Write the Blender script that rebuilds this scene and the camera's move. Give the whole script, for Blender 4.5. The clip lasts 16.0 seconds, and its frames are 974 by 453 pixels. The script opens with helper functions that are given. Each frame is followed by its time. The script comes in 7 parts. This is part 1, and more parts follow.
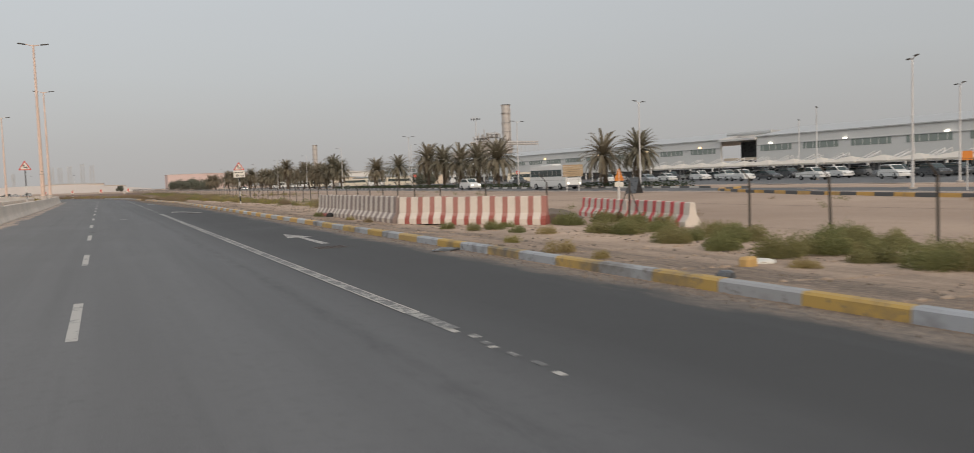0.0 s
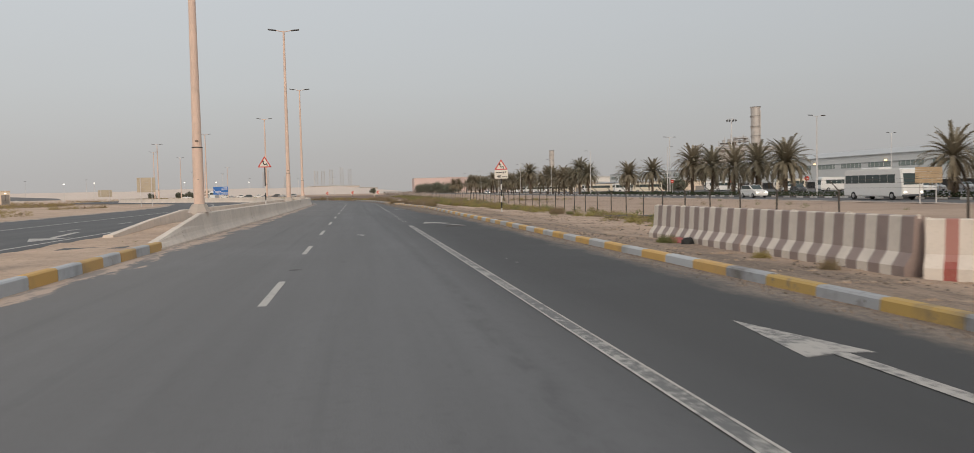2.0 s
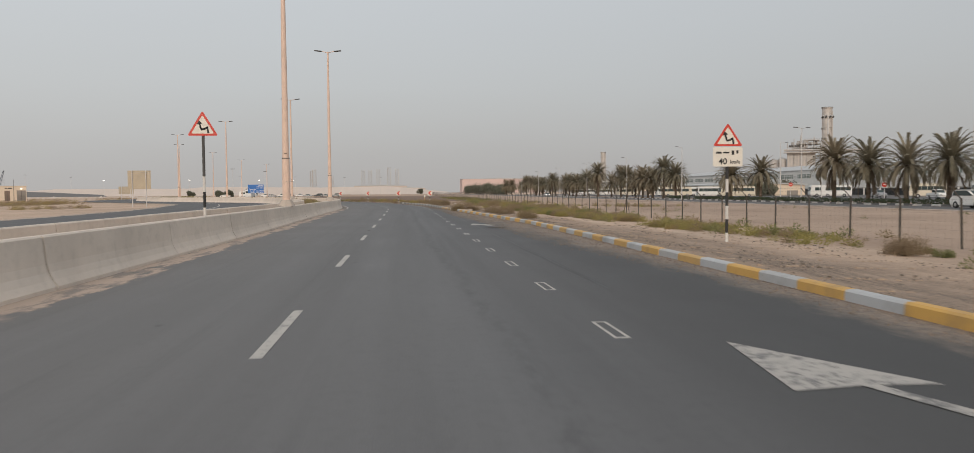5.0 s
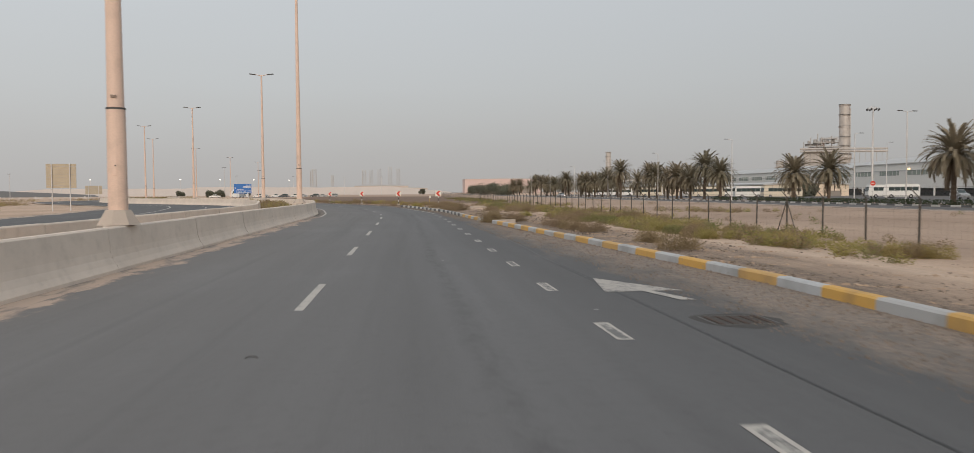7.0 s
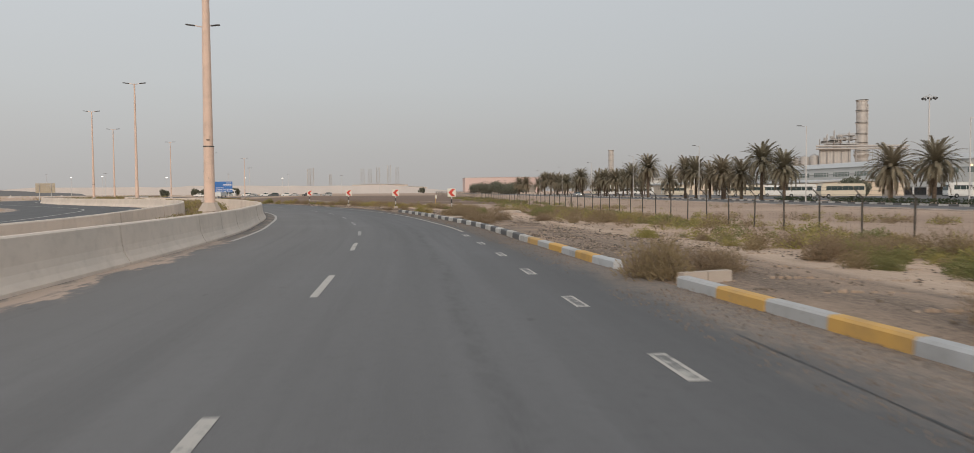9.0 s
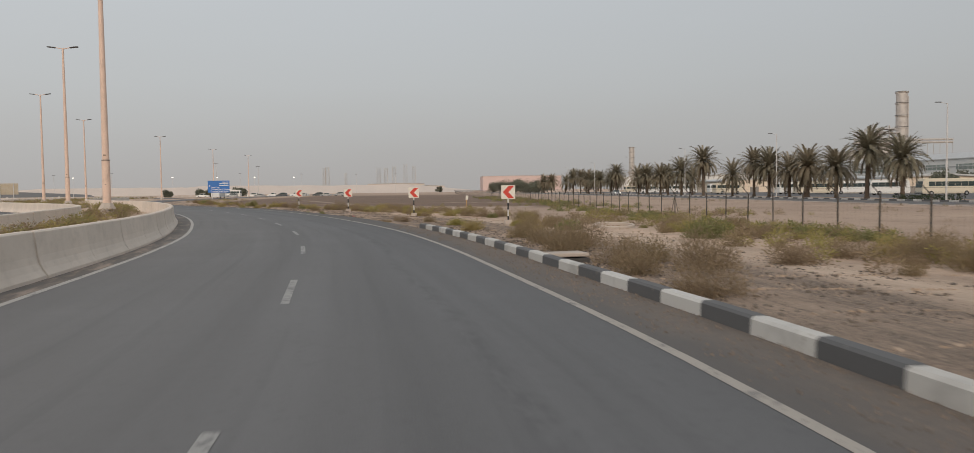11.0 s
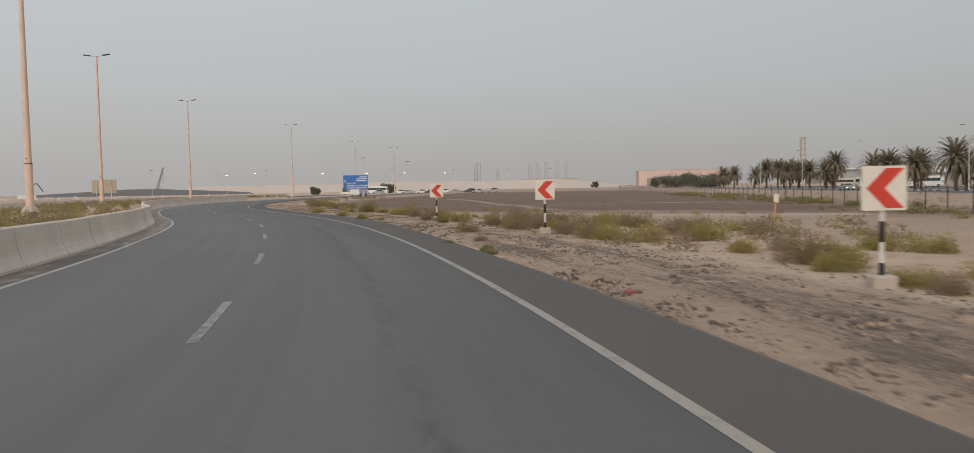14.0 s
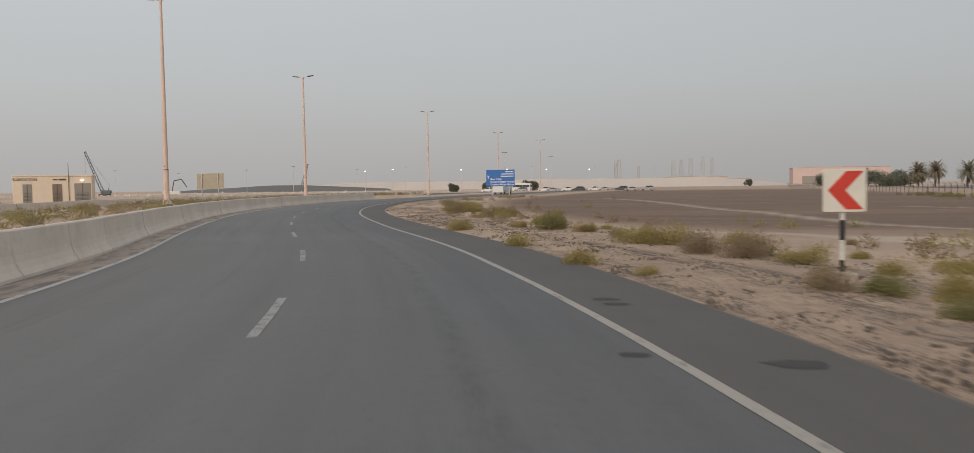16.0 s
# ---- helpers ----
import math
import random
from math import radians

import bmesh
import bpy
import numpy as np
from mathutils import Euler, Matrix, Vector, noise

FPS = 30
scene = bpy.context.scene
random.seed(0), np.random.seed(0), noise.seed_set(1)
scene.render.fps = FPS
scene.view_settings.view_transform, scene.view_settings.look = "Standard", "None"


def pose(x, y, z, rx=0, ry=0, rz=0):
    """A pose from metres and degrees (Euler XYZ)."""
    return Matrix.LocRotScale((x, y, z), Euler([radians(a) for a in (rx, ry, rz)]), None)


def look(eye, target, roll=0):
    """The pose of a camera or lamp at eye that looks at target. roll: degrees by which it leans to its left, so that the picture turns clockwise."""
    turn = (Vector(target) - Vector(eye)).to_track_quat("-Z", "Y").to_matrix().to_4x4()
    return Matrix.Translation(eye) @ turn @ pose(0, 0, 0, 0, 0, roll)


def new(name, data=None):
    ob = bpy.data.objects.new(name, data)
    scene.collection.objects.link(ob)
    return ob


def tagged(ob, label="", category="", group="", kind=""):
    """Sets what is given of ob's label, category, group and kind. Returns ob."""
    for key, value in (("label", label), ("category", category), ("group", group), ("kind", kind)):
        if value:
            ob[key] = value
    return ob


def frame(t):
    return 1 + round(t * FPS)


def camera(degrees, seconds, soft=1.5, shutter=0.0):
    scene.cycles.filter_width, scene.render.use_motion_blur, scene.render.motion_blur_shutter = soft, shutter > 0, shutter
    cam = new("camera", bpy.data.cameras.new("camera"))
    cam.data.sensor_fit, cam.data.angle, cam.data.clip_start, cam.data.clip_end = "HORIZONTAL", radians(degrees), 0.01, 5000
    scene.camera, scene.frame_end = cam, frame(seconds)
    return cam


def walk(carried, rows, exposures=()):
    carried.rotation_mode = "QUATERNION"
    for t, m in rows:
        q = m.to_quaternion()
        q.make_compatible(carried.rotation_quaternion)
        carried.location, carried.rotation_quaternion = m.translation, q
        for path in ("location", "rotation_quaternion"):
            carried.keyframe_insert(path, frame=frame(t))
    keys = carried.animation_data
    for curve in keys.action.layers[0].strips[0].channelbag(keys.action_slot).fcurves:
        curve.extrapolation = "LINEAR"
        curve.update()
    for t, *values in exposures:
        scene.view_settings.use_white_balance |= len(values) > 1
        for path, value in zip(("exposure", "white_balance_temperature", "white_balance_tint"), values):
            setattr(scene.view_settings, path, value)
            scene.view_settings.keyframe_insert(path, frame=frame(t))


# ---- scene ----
cam = camera(62.1, 16.0, 0.4, 0.22)
# seconds, eye x y z, yaw to the left of +y, pitch, roll
PATH = [
    (0.0, 0.456, -0.024, 1.548, -25.39, -3.48, -1.96),
    (0.5, 0.973, 3.963, 1.547, -19.23, -3.22, -1.85),
    (1.0, 1.228, 7.924, 1.547, -14.53, -2.99, -1.69),
    (1.5, 1.319, 12.215, 1.543, -11.20, -2.80, -1.47),
    (2.0, 1.357, 16.807, 1.529, -9.06, -2.62, -1.19),
    (2.5, 1.384, 21.493, 1.547, -7.75, -2.51, -0.84),
    (3.0, 1.407, 26.537, 1.543, -6.88, -2.46, -0.60),
    (3.5, 1.418, 31.778, 1.538, -6.37, -2.46, -0.51),
    (4.0, 1.398, 37.175, 1.529, -6.07, -2.45, -0.49),
    (4.5, 1.391, 42.809, 1.537, -5.90, -2.45, -0.46),
    (5.0, 1.395, 48.658, 1.537, -5.82, -2.45, -0.42),
    (5.5, 1.404, 54.702, 1.537, -5.80, -2.45, -0.39),
    (6.0, 1.413, 60.924, 1.537, -5.79, -2.45, -0.37),
    (6.5, 1.419, 67.308, 1.521, -5.77, -2.44, -0.37),
    (7.0, 1.415, 73.842, 1.529, -5.71, -2.43, -0.39),
    (7.5, 1.423, 80.444, 1.545, -5.70, -2.42, -0.42),
    (8.0, 1.382, 87.027, 1.525, -5.71, -2.45, -0.40),
    (8.5, 1.372, 93.859, 1.531, -5.70, -2.46, -0.38),
    (9.0, 1.335, 100.818, 1.528, -5.78, -2.51, -0.36),
    (9.5, 1.296, 107.566, 1.537, -5.80, -2.53, -0.40),
    (10.0, 1.234, 114.177, 1.537, -5.66, -2.55, -0.48),
    (10.5, 1.125, 120.717, 1.537, -5.29, -2.56, -0.57),
    (11.0, 0.945, 127.250, 1.537, -4.61, -2.59, -0.67),
    (11.5, 0.672, 133.838, 1.534, -3.52, -2.64, -0.75),
    (12.0, 0.285, 140.543, 1.531, -1.94, -2.72, -0.81),
    (12.5, -0.516, 147.044, 1.533, -0.36, -2.68, -0.89),
    (13.0, -1.449, 153.413, 1.541, 1.57, -2.72, -0.90),
    (13.5, -2.652, 159.914, 1.537, 3.64, -2.74, -0.94),
    (14.0, -4.133, 166.444, 1.529, 5.96, -2.75, -1.00),
    (14.5, -5.914, 172.947, 1.543, 8.35, -2.77, -0.98),
    (15.0, -7.995, 179.341, 1.537, 10.77, -2.77, -0.87),
    (15.5, -10.255, 185.880, 1.550, 13.25, -2.79, -0.77),
    (16.0, -12.717, 192.602, 1.537, 15.54, -2.79, -0.72),
]


def glance(x, y, z, yaw, pitch, roll):
    return pose(x, y, z) @ pose(0, 0, 0, 0, 0, yaw) @ pose(0, 0, 0, 90 + pitch) @ pose(0, 0, 0, 0, 0, roll)


walk(cam, [(t, glance(*row)) for t, *row in PATH], [(0.0, 0.02), (2.0, 0.0), (9.0, 0.0), (11.5, -0.12), (16.0, -0.14)])

# ---- light ----
world = bpy.data.worlds.new("dusk_sky")
scene.world = world
world.use_nodes = True
wn, wl = world.node_tree.nodes, world.node_tree.links
wn.clear()
w_out = wn.new("ShaderNodeOutputWorld")
w_bg = wn.new("ShaderNodeBackground")
w_sky = wn.new("ShaderNodeTexSky")
w_sky.sky_type = "NISHITA"
w_sky.sun_disc = False
w_sky.sun_elevation, w_sky.sun_rotation = radians(25), radians(190)
w_sky.air_density, w_sky.dust_density, w_sky.ozone_density = 1.2, 6.0, 2.0
w_gain = wn.new("ShaderNodeVectorMath")
w_gain.operation = "SCALE"
w_gain.inputs["Scale"].default_value = 0.10
w_co = wn.new("ShaderNodeTexCoord")
w_sep = wn.new("ShaderNodeSeparateXYZ")
w_ramp = wn.new("ShaderNodeValToRGB")
w_noise = wn.new("ShaderNodeTexNoise")
w_noise.inputs["Scale"].default_value = 2.2
w_noise.inputs["Detail"].default_value = 4.0
w_map = wn.new("ShaderNodeMapping")
w_map.inputs["Scale"].default_value = (1.0, 1.0, 5.0)
w_add = wn.new("ShaderNodeMath")
w_add.operation = "MULTIPLY_ADD"
w_add.inputs[1].default_value, w_add.inputs[2].default_value = 0.05, -0.025
w_sum = wn.new("ShaderNodeMath")
w_sum.operation = "ADD"
w_mix = wn.new("ShaderNodeMix")
w_mix.data_type = "RGBA"
w_mix.inputs["Factor"].default_value = 0.88
# veil of thin cloud and dust: warm grey low down, blue grey above
stops = [(0.0, (0.44, 0.425, 0.415)), (0.05, (0.465, 0.46, 0.455)), (0.13, (0.51, 0.52, 0.525)), (0.24, (0.545, 0.565, 0.58)), (0.5, (0.56, 0.585, 0.61)), (1.0, (0.55, 0.58, 0.61))]
ramp = w_ramp.color_ramp
while len(ramp.elements) < len(stops):
    ramp.elements.new(0.5)
for el, (at, col) in zip(ramp.elements, stops):
    el.position, el.color = at, (*col, 1)
wl.new(w_co.outputs["Generated"], w_sep.inputs[0])
wl.new(w_co.outputs["Generated"], w_map.inputs["Vector"])
wl.new(w_map.outputs["Vector"], w_noise.inputs["Vector"])
wl.new(w_noise.outputs["Fac"], w_add.inputs[0])
wl.new(w_sep.outputs["Z"], w_sum.inputs[0])
wl.new(w_add.outputs[0], w_sum.inputs[1])
wl.new(w_sum.outputs[0], w_ramp.inputs["Fac"])
wl.new(w_sky.outputs["Color"], w_gain.inputs[0])
wl.new(w_gain.outputs["Vector"], w_mix.inputs["A"])
wl.new(w_ramp.outputs["Color"], w_mix.inputs["B"])
wl.new(w_mix.outputs["Result"], w_bg.inputs["Color"])
w_west = wn.new("ShaderNodeMapRange")
for key, v in (("From Min", -1.0), ("From Max", 1.0), ("To Min", 1.24), ("To Max", 0.96)):
    w_west.inputs[key].default_value = v
wl.new(w_sep.outputs["X"], w_west.inputs["Value"])
wl.new(w_west.outputs["Result"], w_bg.inputs["Strength"])
wl.new(w_bg.outputs["Background"], w_out.inputs["Surface"])

sun = new("sun", bpy.data.lights.new("sun", "SUN"))
sun.data.energy, sun.data.angle, sun.data.color = 1.5, radians(22), (1.0, 0.85, 0.72)
sun.matrix_basis = look((-12, -66, 32), (0, 0, 0))

# ---- materials ----


def rgb(c):
    return (c, c, c, 1) if isinstance(c, (int, float)) else (*c, 1)


class Mat:
    """A principled material with a few node shorthands."""

    def __init__(self, name, base=0.5, rough=0.7, metal=0.0):
        self.m = bpy.data.materials.new(name)
        self.m.use_nodes = True
        self.n, self.l = self.m.node_tree.nodes, self.m.node_tree.links
        self.b = self.n["Principled BSDF"]
        self.b.inputs["Base Color"].default_value = rgb(base)
        self.b.inputs["Roughness"].default_value = rough
        self.b.inputs["Metallic"].default_value = metal
        self.co = self.n.new("ShaderNodeTexCoord").outputs["Object"]
        self.col = None

    def mapped(self, scale=(1, 1, 1), source=None):
        node = self.n.new("ShaderNodeMapping")
        node.inputs["Scale"].default_value = scale
        self.l.new(source or self.co, node.inputs["Vector"])
        return node.outputs["Vector"]

    def noise(self, scale, detail=4.0, rough=0.55, vec=None):
        node = self.n.new("ShaderNodeTexNoise")
        node.inputs["Scale"].default_value, node.inputs["Detail"].default_value = scale, detail
        node.inputs["Roughness"].default_value = rough
        self.l.new(vec or self.co, node.inputs["Vector"])
        return node.outputs["Fac"]

    def ramp(self, fac, lo, hi, a=0.0, b=1.0):
        node = self.n.new("ShaderNodeMapRange")
        for key, v in (("From Min", lo), ("From Max", hi), ("To Min", a), ("To Max", b)):
            node.inputs[key].default_value = v
        self.l.new(fac, node.inputs["Value"])
        return node.outputs["Result"]

    def math(self, op, a, b):
        node = self.n.new("ShaderNodeMath")
        node.operation = op
        for k, v in enumerate((a, b)):
            if isinstance(v, (int, float)):
                node.inputs[k].default_value = v
            else:
                self.l.new(v, node.inputs[k])
        return node.outputs[0]

    def mix(self, fac, a, b):
        node = self.n.new("ShaderNodeMix")
        node.data_type = "RGBA"
        for key, v in (("Factor", fac), ("A", a), ("B", b)):
            socket = [s for s in node.inputs if s.name == key and s.enabled][0]
            if hasattr(v, "links"):
                self.l.new(v, socket)
            else:
                socket.default_value = v if key == "Factor" else rgb(v)
        return [s for s in node.outputs if s.enabled][0]

    def colour(self, socket):
        self.l.new(socket, self.b.inputs["Base Color"])
        self.col = socket
        return self

    def gloss(self, socket):
        self.l.new(socket, self.b.inputs["Roughness"])
        return self

    def bump(self, socket, strength=0.3, dist=0.02):
        node = self.n.new("ShaderNodeBump")
        node.inputs["Strength"].default_value, node.inputs["Distance"].default_value = strength, dist
        self.l.new(socket, node.inputs["Height"])
        self.l.new(node.outputs["Normal"], self.b.inputs["Normal"])
        return self

    def attr(self, name, out="Fac"):
        node = self.n.new("ShaderNodeAttribute")
        node.attribute_name = name
        return node.outputs[out]

    def random(self):
        return self.n.new("ShaderNodeObjectInfo").outputs["Random"]

    def island(self):
        return self.n.new("ShaderNodeNewGeometry").outputs["Random Per Island"]

    def world_co(self):
        return self.n.new("ShaderNodeNewGeometry").outputs["Position"]


def plain(name, base, rough=0.6, metal=0.0, dark=0.75, scale=3.0, fine=40.0, bump=0.1, rand=0.0, dirt=None, dirty=0.35):
    """Base colour varied at two scales, with a little relief and optional dirt."""
    m = Mat(name, base, rough, metal)
    base = (base,) * 3 if isinstance(base, (int, float)) else base
    p = m.world_co() if rand == 0 else m.co
    big, small = m.noise(scale, 5, vec=p), m.noise(fine, 3, vec=p)
    c = m.mix(m.ramp(big, 0.3, 0.7), tuple(v * dark for v in base), base)
    c = m.mix(m.ramp(small, 0.35, 0.7, 0.0, 0.35), c, tuple(min(v * 1.18, 0.95) for v in base))
    if dirt:
        c = m.mix(m.ramp(m.noise(scale * 2.3, 6, 0.65, vec=p), 0.5, 0.72, 0, dirty), c, dirt)
    if rand:
        c = m.mix(m.ramp(m.random(), 0, 1, 0, rand), c, tuple(v * 0.55 for v in base))
    m.colour(c).gloss(m.ramp(big, 0.2, 0.8, max(rough - 0.12, 0.05), min(rough + 0.12, 1)))
    if bump:
        m.bump(small, bump, 0.01)
    return m.m


SAND = (0.42, 0.335, 0.262)


def asphalt(name, base, dusty_left, dusty_right, lane_tone=(-5.0, 2.5, 6.0)):
    """UV: metres across from the centre line, metres along. dusty_*: metres from the edges to which sand has blown in."""
    m = Mat(name, base, 0.85)
    uv = m.n.new("ShaderNodeUVMap").outputs["UV"]
    p = m.world_co()
    sep = m.n.new("ShaderNodeSeparateXYZ")
    m.l.new(uv, sep.inputs[0])
    across = sep.outputs["X"]
    streak = m.noise(1.0, 4, vec=m.mapped((1.1, 0.03, 1), uv))
    patch = m.noise(0.22, 5, 0.6, vec=p)
    grain = m.noise(95, 3, vec=p)
    mid = m.noise(7, 5, 0.65, vec=p)
    c = m.mix(m.ramp(streak, 0.3, 0.7), tuple(v * 0.74 for v in base), tuple(v * 1.18 for v in base))
    c = m.mix(m.ramp(patch, 0.4, 0.68, 0, 0.5), c, tuple(v * 1.22 for v in base))
    c = m.mix(m.ramp(grain, 0.45, 0.75, 0, 0.55), c, tuple(v * 1.9 for v in base))
    c = m.mix(m.ramp(mid, 0.52, 0.75, 0, 0.4), c, tuple(v * 0.62 for v in base))
    # left side lightened: sky glare and windscreen haze as colour, over brown dust
    c = m.mix(m.ramp(across, lane_tone[0], lane_tone[1]), m.mix(0.66, c, (base[0] * 1.74, base[1] * 1.63, base[2] * 1.52)), c)
    # right side darkened: dark asphalt plus windscreen shade put into the colour
    c = m.mix(m.ramp(across, lane_tone[1], lane_tone[2], 0, 0.75), c, tuple(v * 0.48 for v in base))
    # blacker turning lane: dark asphalt, deepened with windscreen shade and vignetting as colour
    right_shade = m.math("MULTIPLY", m.ramp(across, 2.6, 4.6), m.ramp(sep.outputs["Y"], 168, 196, 1, 0))
    c = m.mix(m.math("MULTIPLY", right_shade, m.ramp(patch, 0.3, 0.7, 0.85, 0.55)), c, (0.04, 0.039, 0.039))
    # older, browner shoulder beyond the edge line in the bend
    shoulder = m.math("MULTIPLY", m.ramp(across, 3.84, 3.92), m.ramp(sep.outputs["Y"], 238, 250))
    c = m.mix(m.math("MULTIPLY", shoulder, m.ramp(mid, 0.3, 0.7, 0.8, 0.5)), c, (0.108, 0.094, 0.082))
    # tar drips along the lane middles
    lane = m.noise(1.0, 3, vec=m.mapped((2.6, 0.05, 1), uv))
    c = m.mix(m.ramp(lane, 0.56, 0.72, 0, 0.22), c, tuple(v * 0.6 for v in base))
    # dark drip track along the middle of the right lane
    if name == "asphalt":
        off = m.math("SUBTRACT", across, m.ramp(sep.outputs["Y"], 155, 205, 2.75, 2.05))
        off = m.math("ABSOLUTE", m.math("ADD", off, m.ramp(m.noise(1.0, 4, vec=m.mapped((0.2, 0.2, 1), uv)), 0.3, 0.7, -0.12, 0.12)), 0)
        c = m.mix(m.math("MULTIPLY", m.ramp(off, 0.03, 0.2, 0.42, 0), m.ramp(m.noise(1.0, 6, 0.7, vec=m.mapped((5, 1.6, 1), uv)), 0.42, 0.6, 0.1, 1.0)), c, tuple(v * 0.5 for v in base))
    # oil spots
    spot = m.noise(1.0, 3, 0.5, vec=m.mapped((2.3, 1.1, 1), uv))
    c = m.mix(m.ramp(spot, 0.72, 0.78, 0, 0.5), c, tuple(v * 0.45 for v in base))
    ragged = m.ramp(m.noise(0.8, 7, 0.72, vec=m.mapped((1.3, 0.42, 1), uv)), 0.3, 0.7, -1.0, 1.0)
    left = m.ramp(m.math("ADD", m.attr("from_left"), m.math("MULTIPLY", ragged, dusty_left * 0.7)), dusty_left * 0.75, dusty_left, 1, 0)
    if name == "asphalt":
        gutter = m.math("MULTIPLY", m.ramp(across, -4.0, -3.84), m.ramp(sep.outputs["Y"], 240, 252))
        left = m.math("MULTIPLY", left, m.math("SUBTRACT", 1.0, gutter))
        verge = m.math("MULTIPLY", m.ramp(across, -4.0, -3.97, 1, 0), m.ramp(sep.outputs["Y"], 240, 252))
        verge = m.math("MULTIPLY", verge, m.ramp(sep.outputs["Y"], 300, 328, 1.0, 0.25))
        c = m.mix(m.math("MULTIPLY", verge, 0.6), c, (0.13, 0.108, 0.088))
        left = m.math("MULTIPLY", left, m.math("SUBTRACT", 1.0, m.math("MULTIPLY", verge, m.ramp(m.noise(1.0, 6, 0.7, vec=m.mapped((2.0, 0.35, 1), uv)), 0.42, 0.6, 0.95, 0.2))))
    right = m.ramp(m.math("ADD", m.attr("from_right"), m.math("MULTIPLY", ragged, dusty_right * 0.45)), dusty_right * 0.4, dusty_right * 1.1, 1, 0)
    grit = m.math("MULTIPLY", m.ramp(mid, 0.3, 0.62, 0.35, 1.0), m.ramp(m.noise(28, 5, 0.7, vec=p), 0.35, 0.6, 0.55, 1.0))
    sheet = m.ramp(m.noise(1.0, 6, 0.65, vec=m.mapped((2.2, 0.55, 1), uv)), 0.42, 0.5, 0.3, 0.95)
    dust = m.math("MAXIMUM", m.math("MULTIPLY", left, sheet), m.math("MULTIPLY", right, grit))
    c = m.mix(dust, c, m.mix(m.ramp(left, 0, 1), m.mix(m.ramp(sep.outputs["Y"], 228, 246), (0.30, 0.235, 0.182), (0.17, 0.137, 0.11)), (0.50, 0.385, 0.305)))
    m.colour(c).gloss(m.ramp(patch, 0.3, 0.7, 0.72, 0.9))
    m.bump(grain, 0.35, 0.006)
    return m.m


M_ROAD = asphalt("asphalt", (0.117, 0.118, 0.120), 0.7, 0.8)
M_OLD = asphalt("worn_asphalt", (0.10, 0.10, 0.10), 1.2, 0.6, (-30, -20, 60))
M_FARROAD = asphalt("dusty_asphalt", (0.12, 0.12, 0.12), 3.0, 1.0, (-60, -50, 90))


def paint(name, base, under, worn, grime=0.0):
    m = Mat(name, base, 0.65)
    p = m.world_co()
    wear = m.noise(9, 6, 0.7, vec=p)
    wide = m.noise(1.3, 4, 0.6, vec=p)
    amount = m.math("ADD", m.ramp(wear, 0.3, 0.7, -0.5, 0.5), m.ramp(wide, 0.3, 0.7, -0.3, 0.3))
    c = m.mix(m.ramp(amount, worn, worn + 0.3, 0.12, 0.92), base, under)
    if grime:
        c = m.mix(m.ramp(m.noise(0.9, 6, 0.62, vec=p), 0.5, 0.66, 0, grime), c, (0.12, 0.11, 0.10))
        c = m.mix(m.ramp(m.random(), 0.0, 1.0, 0, 0.3), c, (0.30, 0.26, 0.21))
    m.colour(c).bump(wear, 0.2, 0.004)
    return m.m


M_LINE = paint("road_paint", (0.52, 0.49, 0.445), (0.15, 0.148, 0.145), 0.12)
M_LINE_FADED = paint("faded_road_paint", (0.36, 0.35, 0.33), (0.13, 0.13, 0.128), -0.05)
M_LINE_EDGE = paint("edge_line_paint", (0.41, 0.37, 0.32), (0.14, 0.138, 0.135), 0.16)
M_LINE_ARROW = paint("arrow_paint", (0.47, 0.44, 0.40), (0.13, 0.128, 0.125), -0.02)
M_LINE_WORN = paint("worn_road_paint", (0.46, 0.44, 0.40), (0.11, 0.11, 0.11), -0.25)
M_KYELLOW = paint("kerb_yellow", (0.68, 0.385, 0.075), (0.36, 0.29, 0.20), 0.38, 0.35)
M_KWHITE = paint("kerb_pale_blue", (0.50, 0.52, 0.54), (0.32, 0.30, 0.27), 0.36, 0.35)
M_KYDIRTY = paint("kerb_yellow_grimy", (0.52, 0.33, 0.075), (0.16, 0.14, 0.12), 0.22, 0.95)
M_KWDIRTY = paint("kerb_pale_blue_grimy", (0.40, 0.42, 0.45), (0.13, 0.12, 0.11), 0.2, 0.95)
M_KBLACK = paint("kerb_black", (0.085, 0.087, 0.09), (0.22, 0.2, 0.18), 0.34)
M_KCLEAN = paint("kerb_white", (0.62, 0.61, 0.58), (0.34, 0.31, 0.27), 0.34, 0.4)


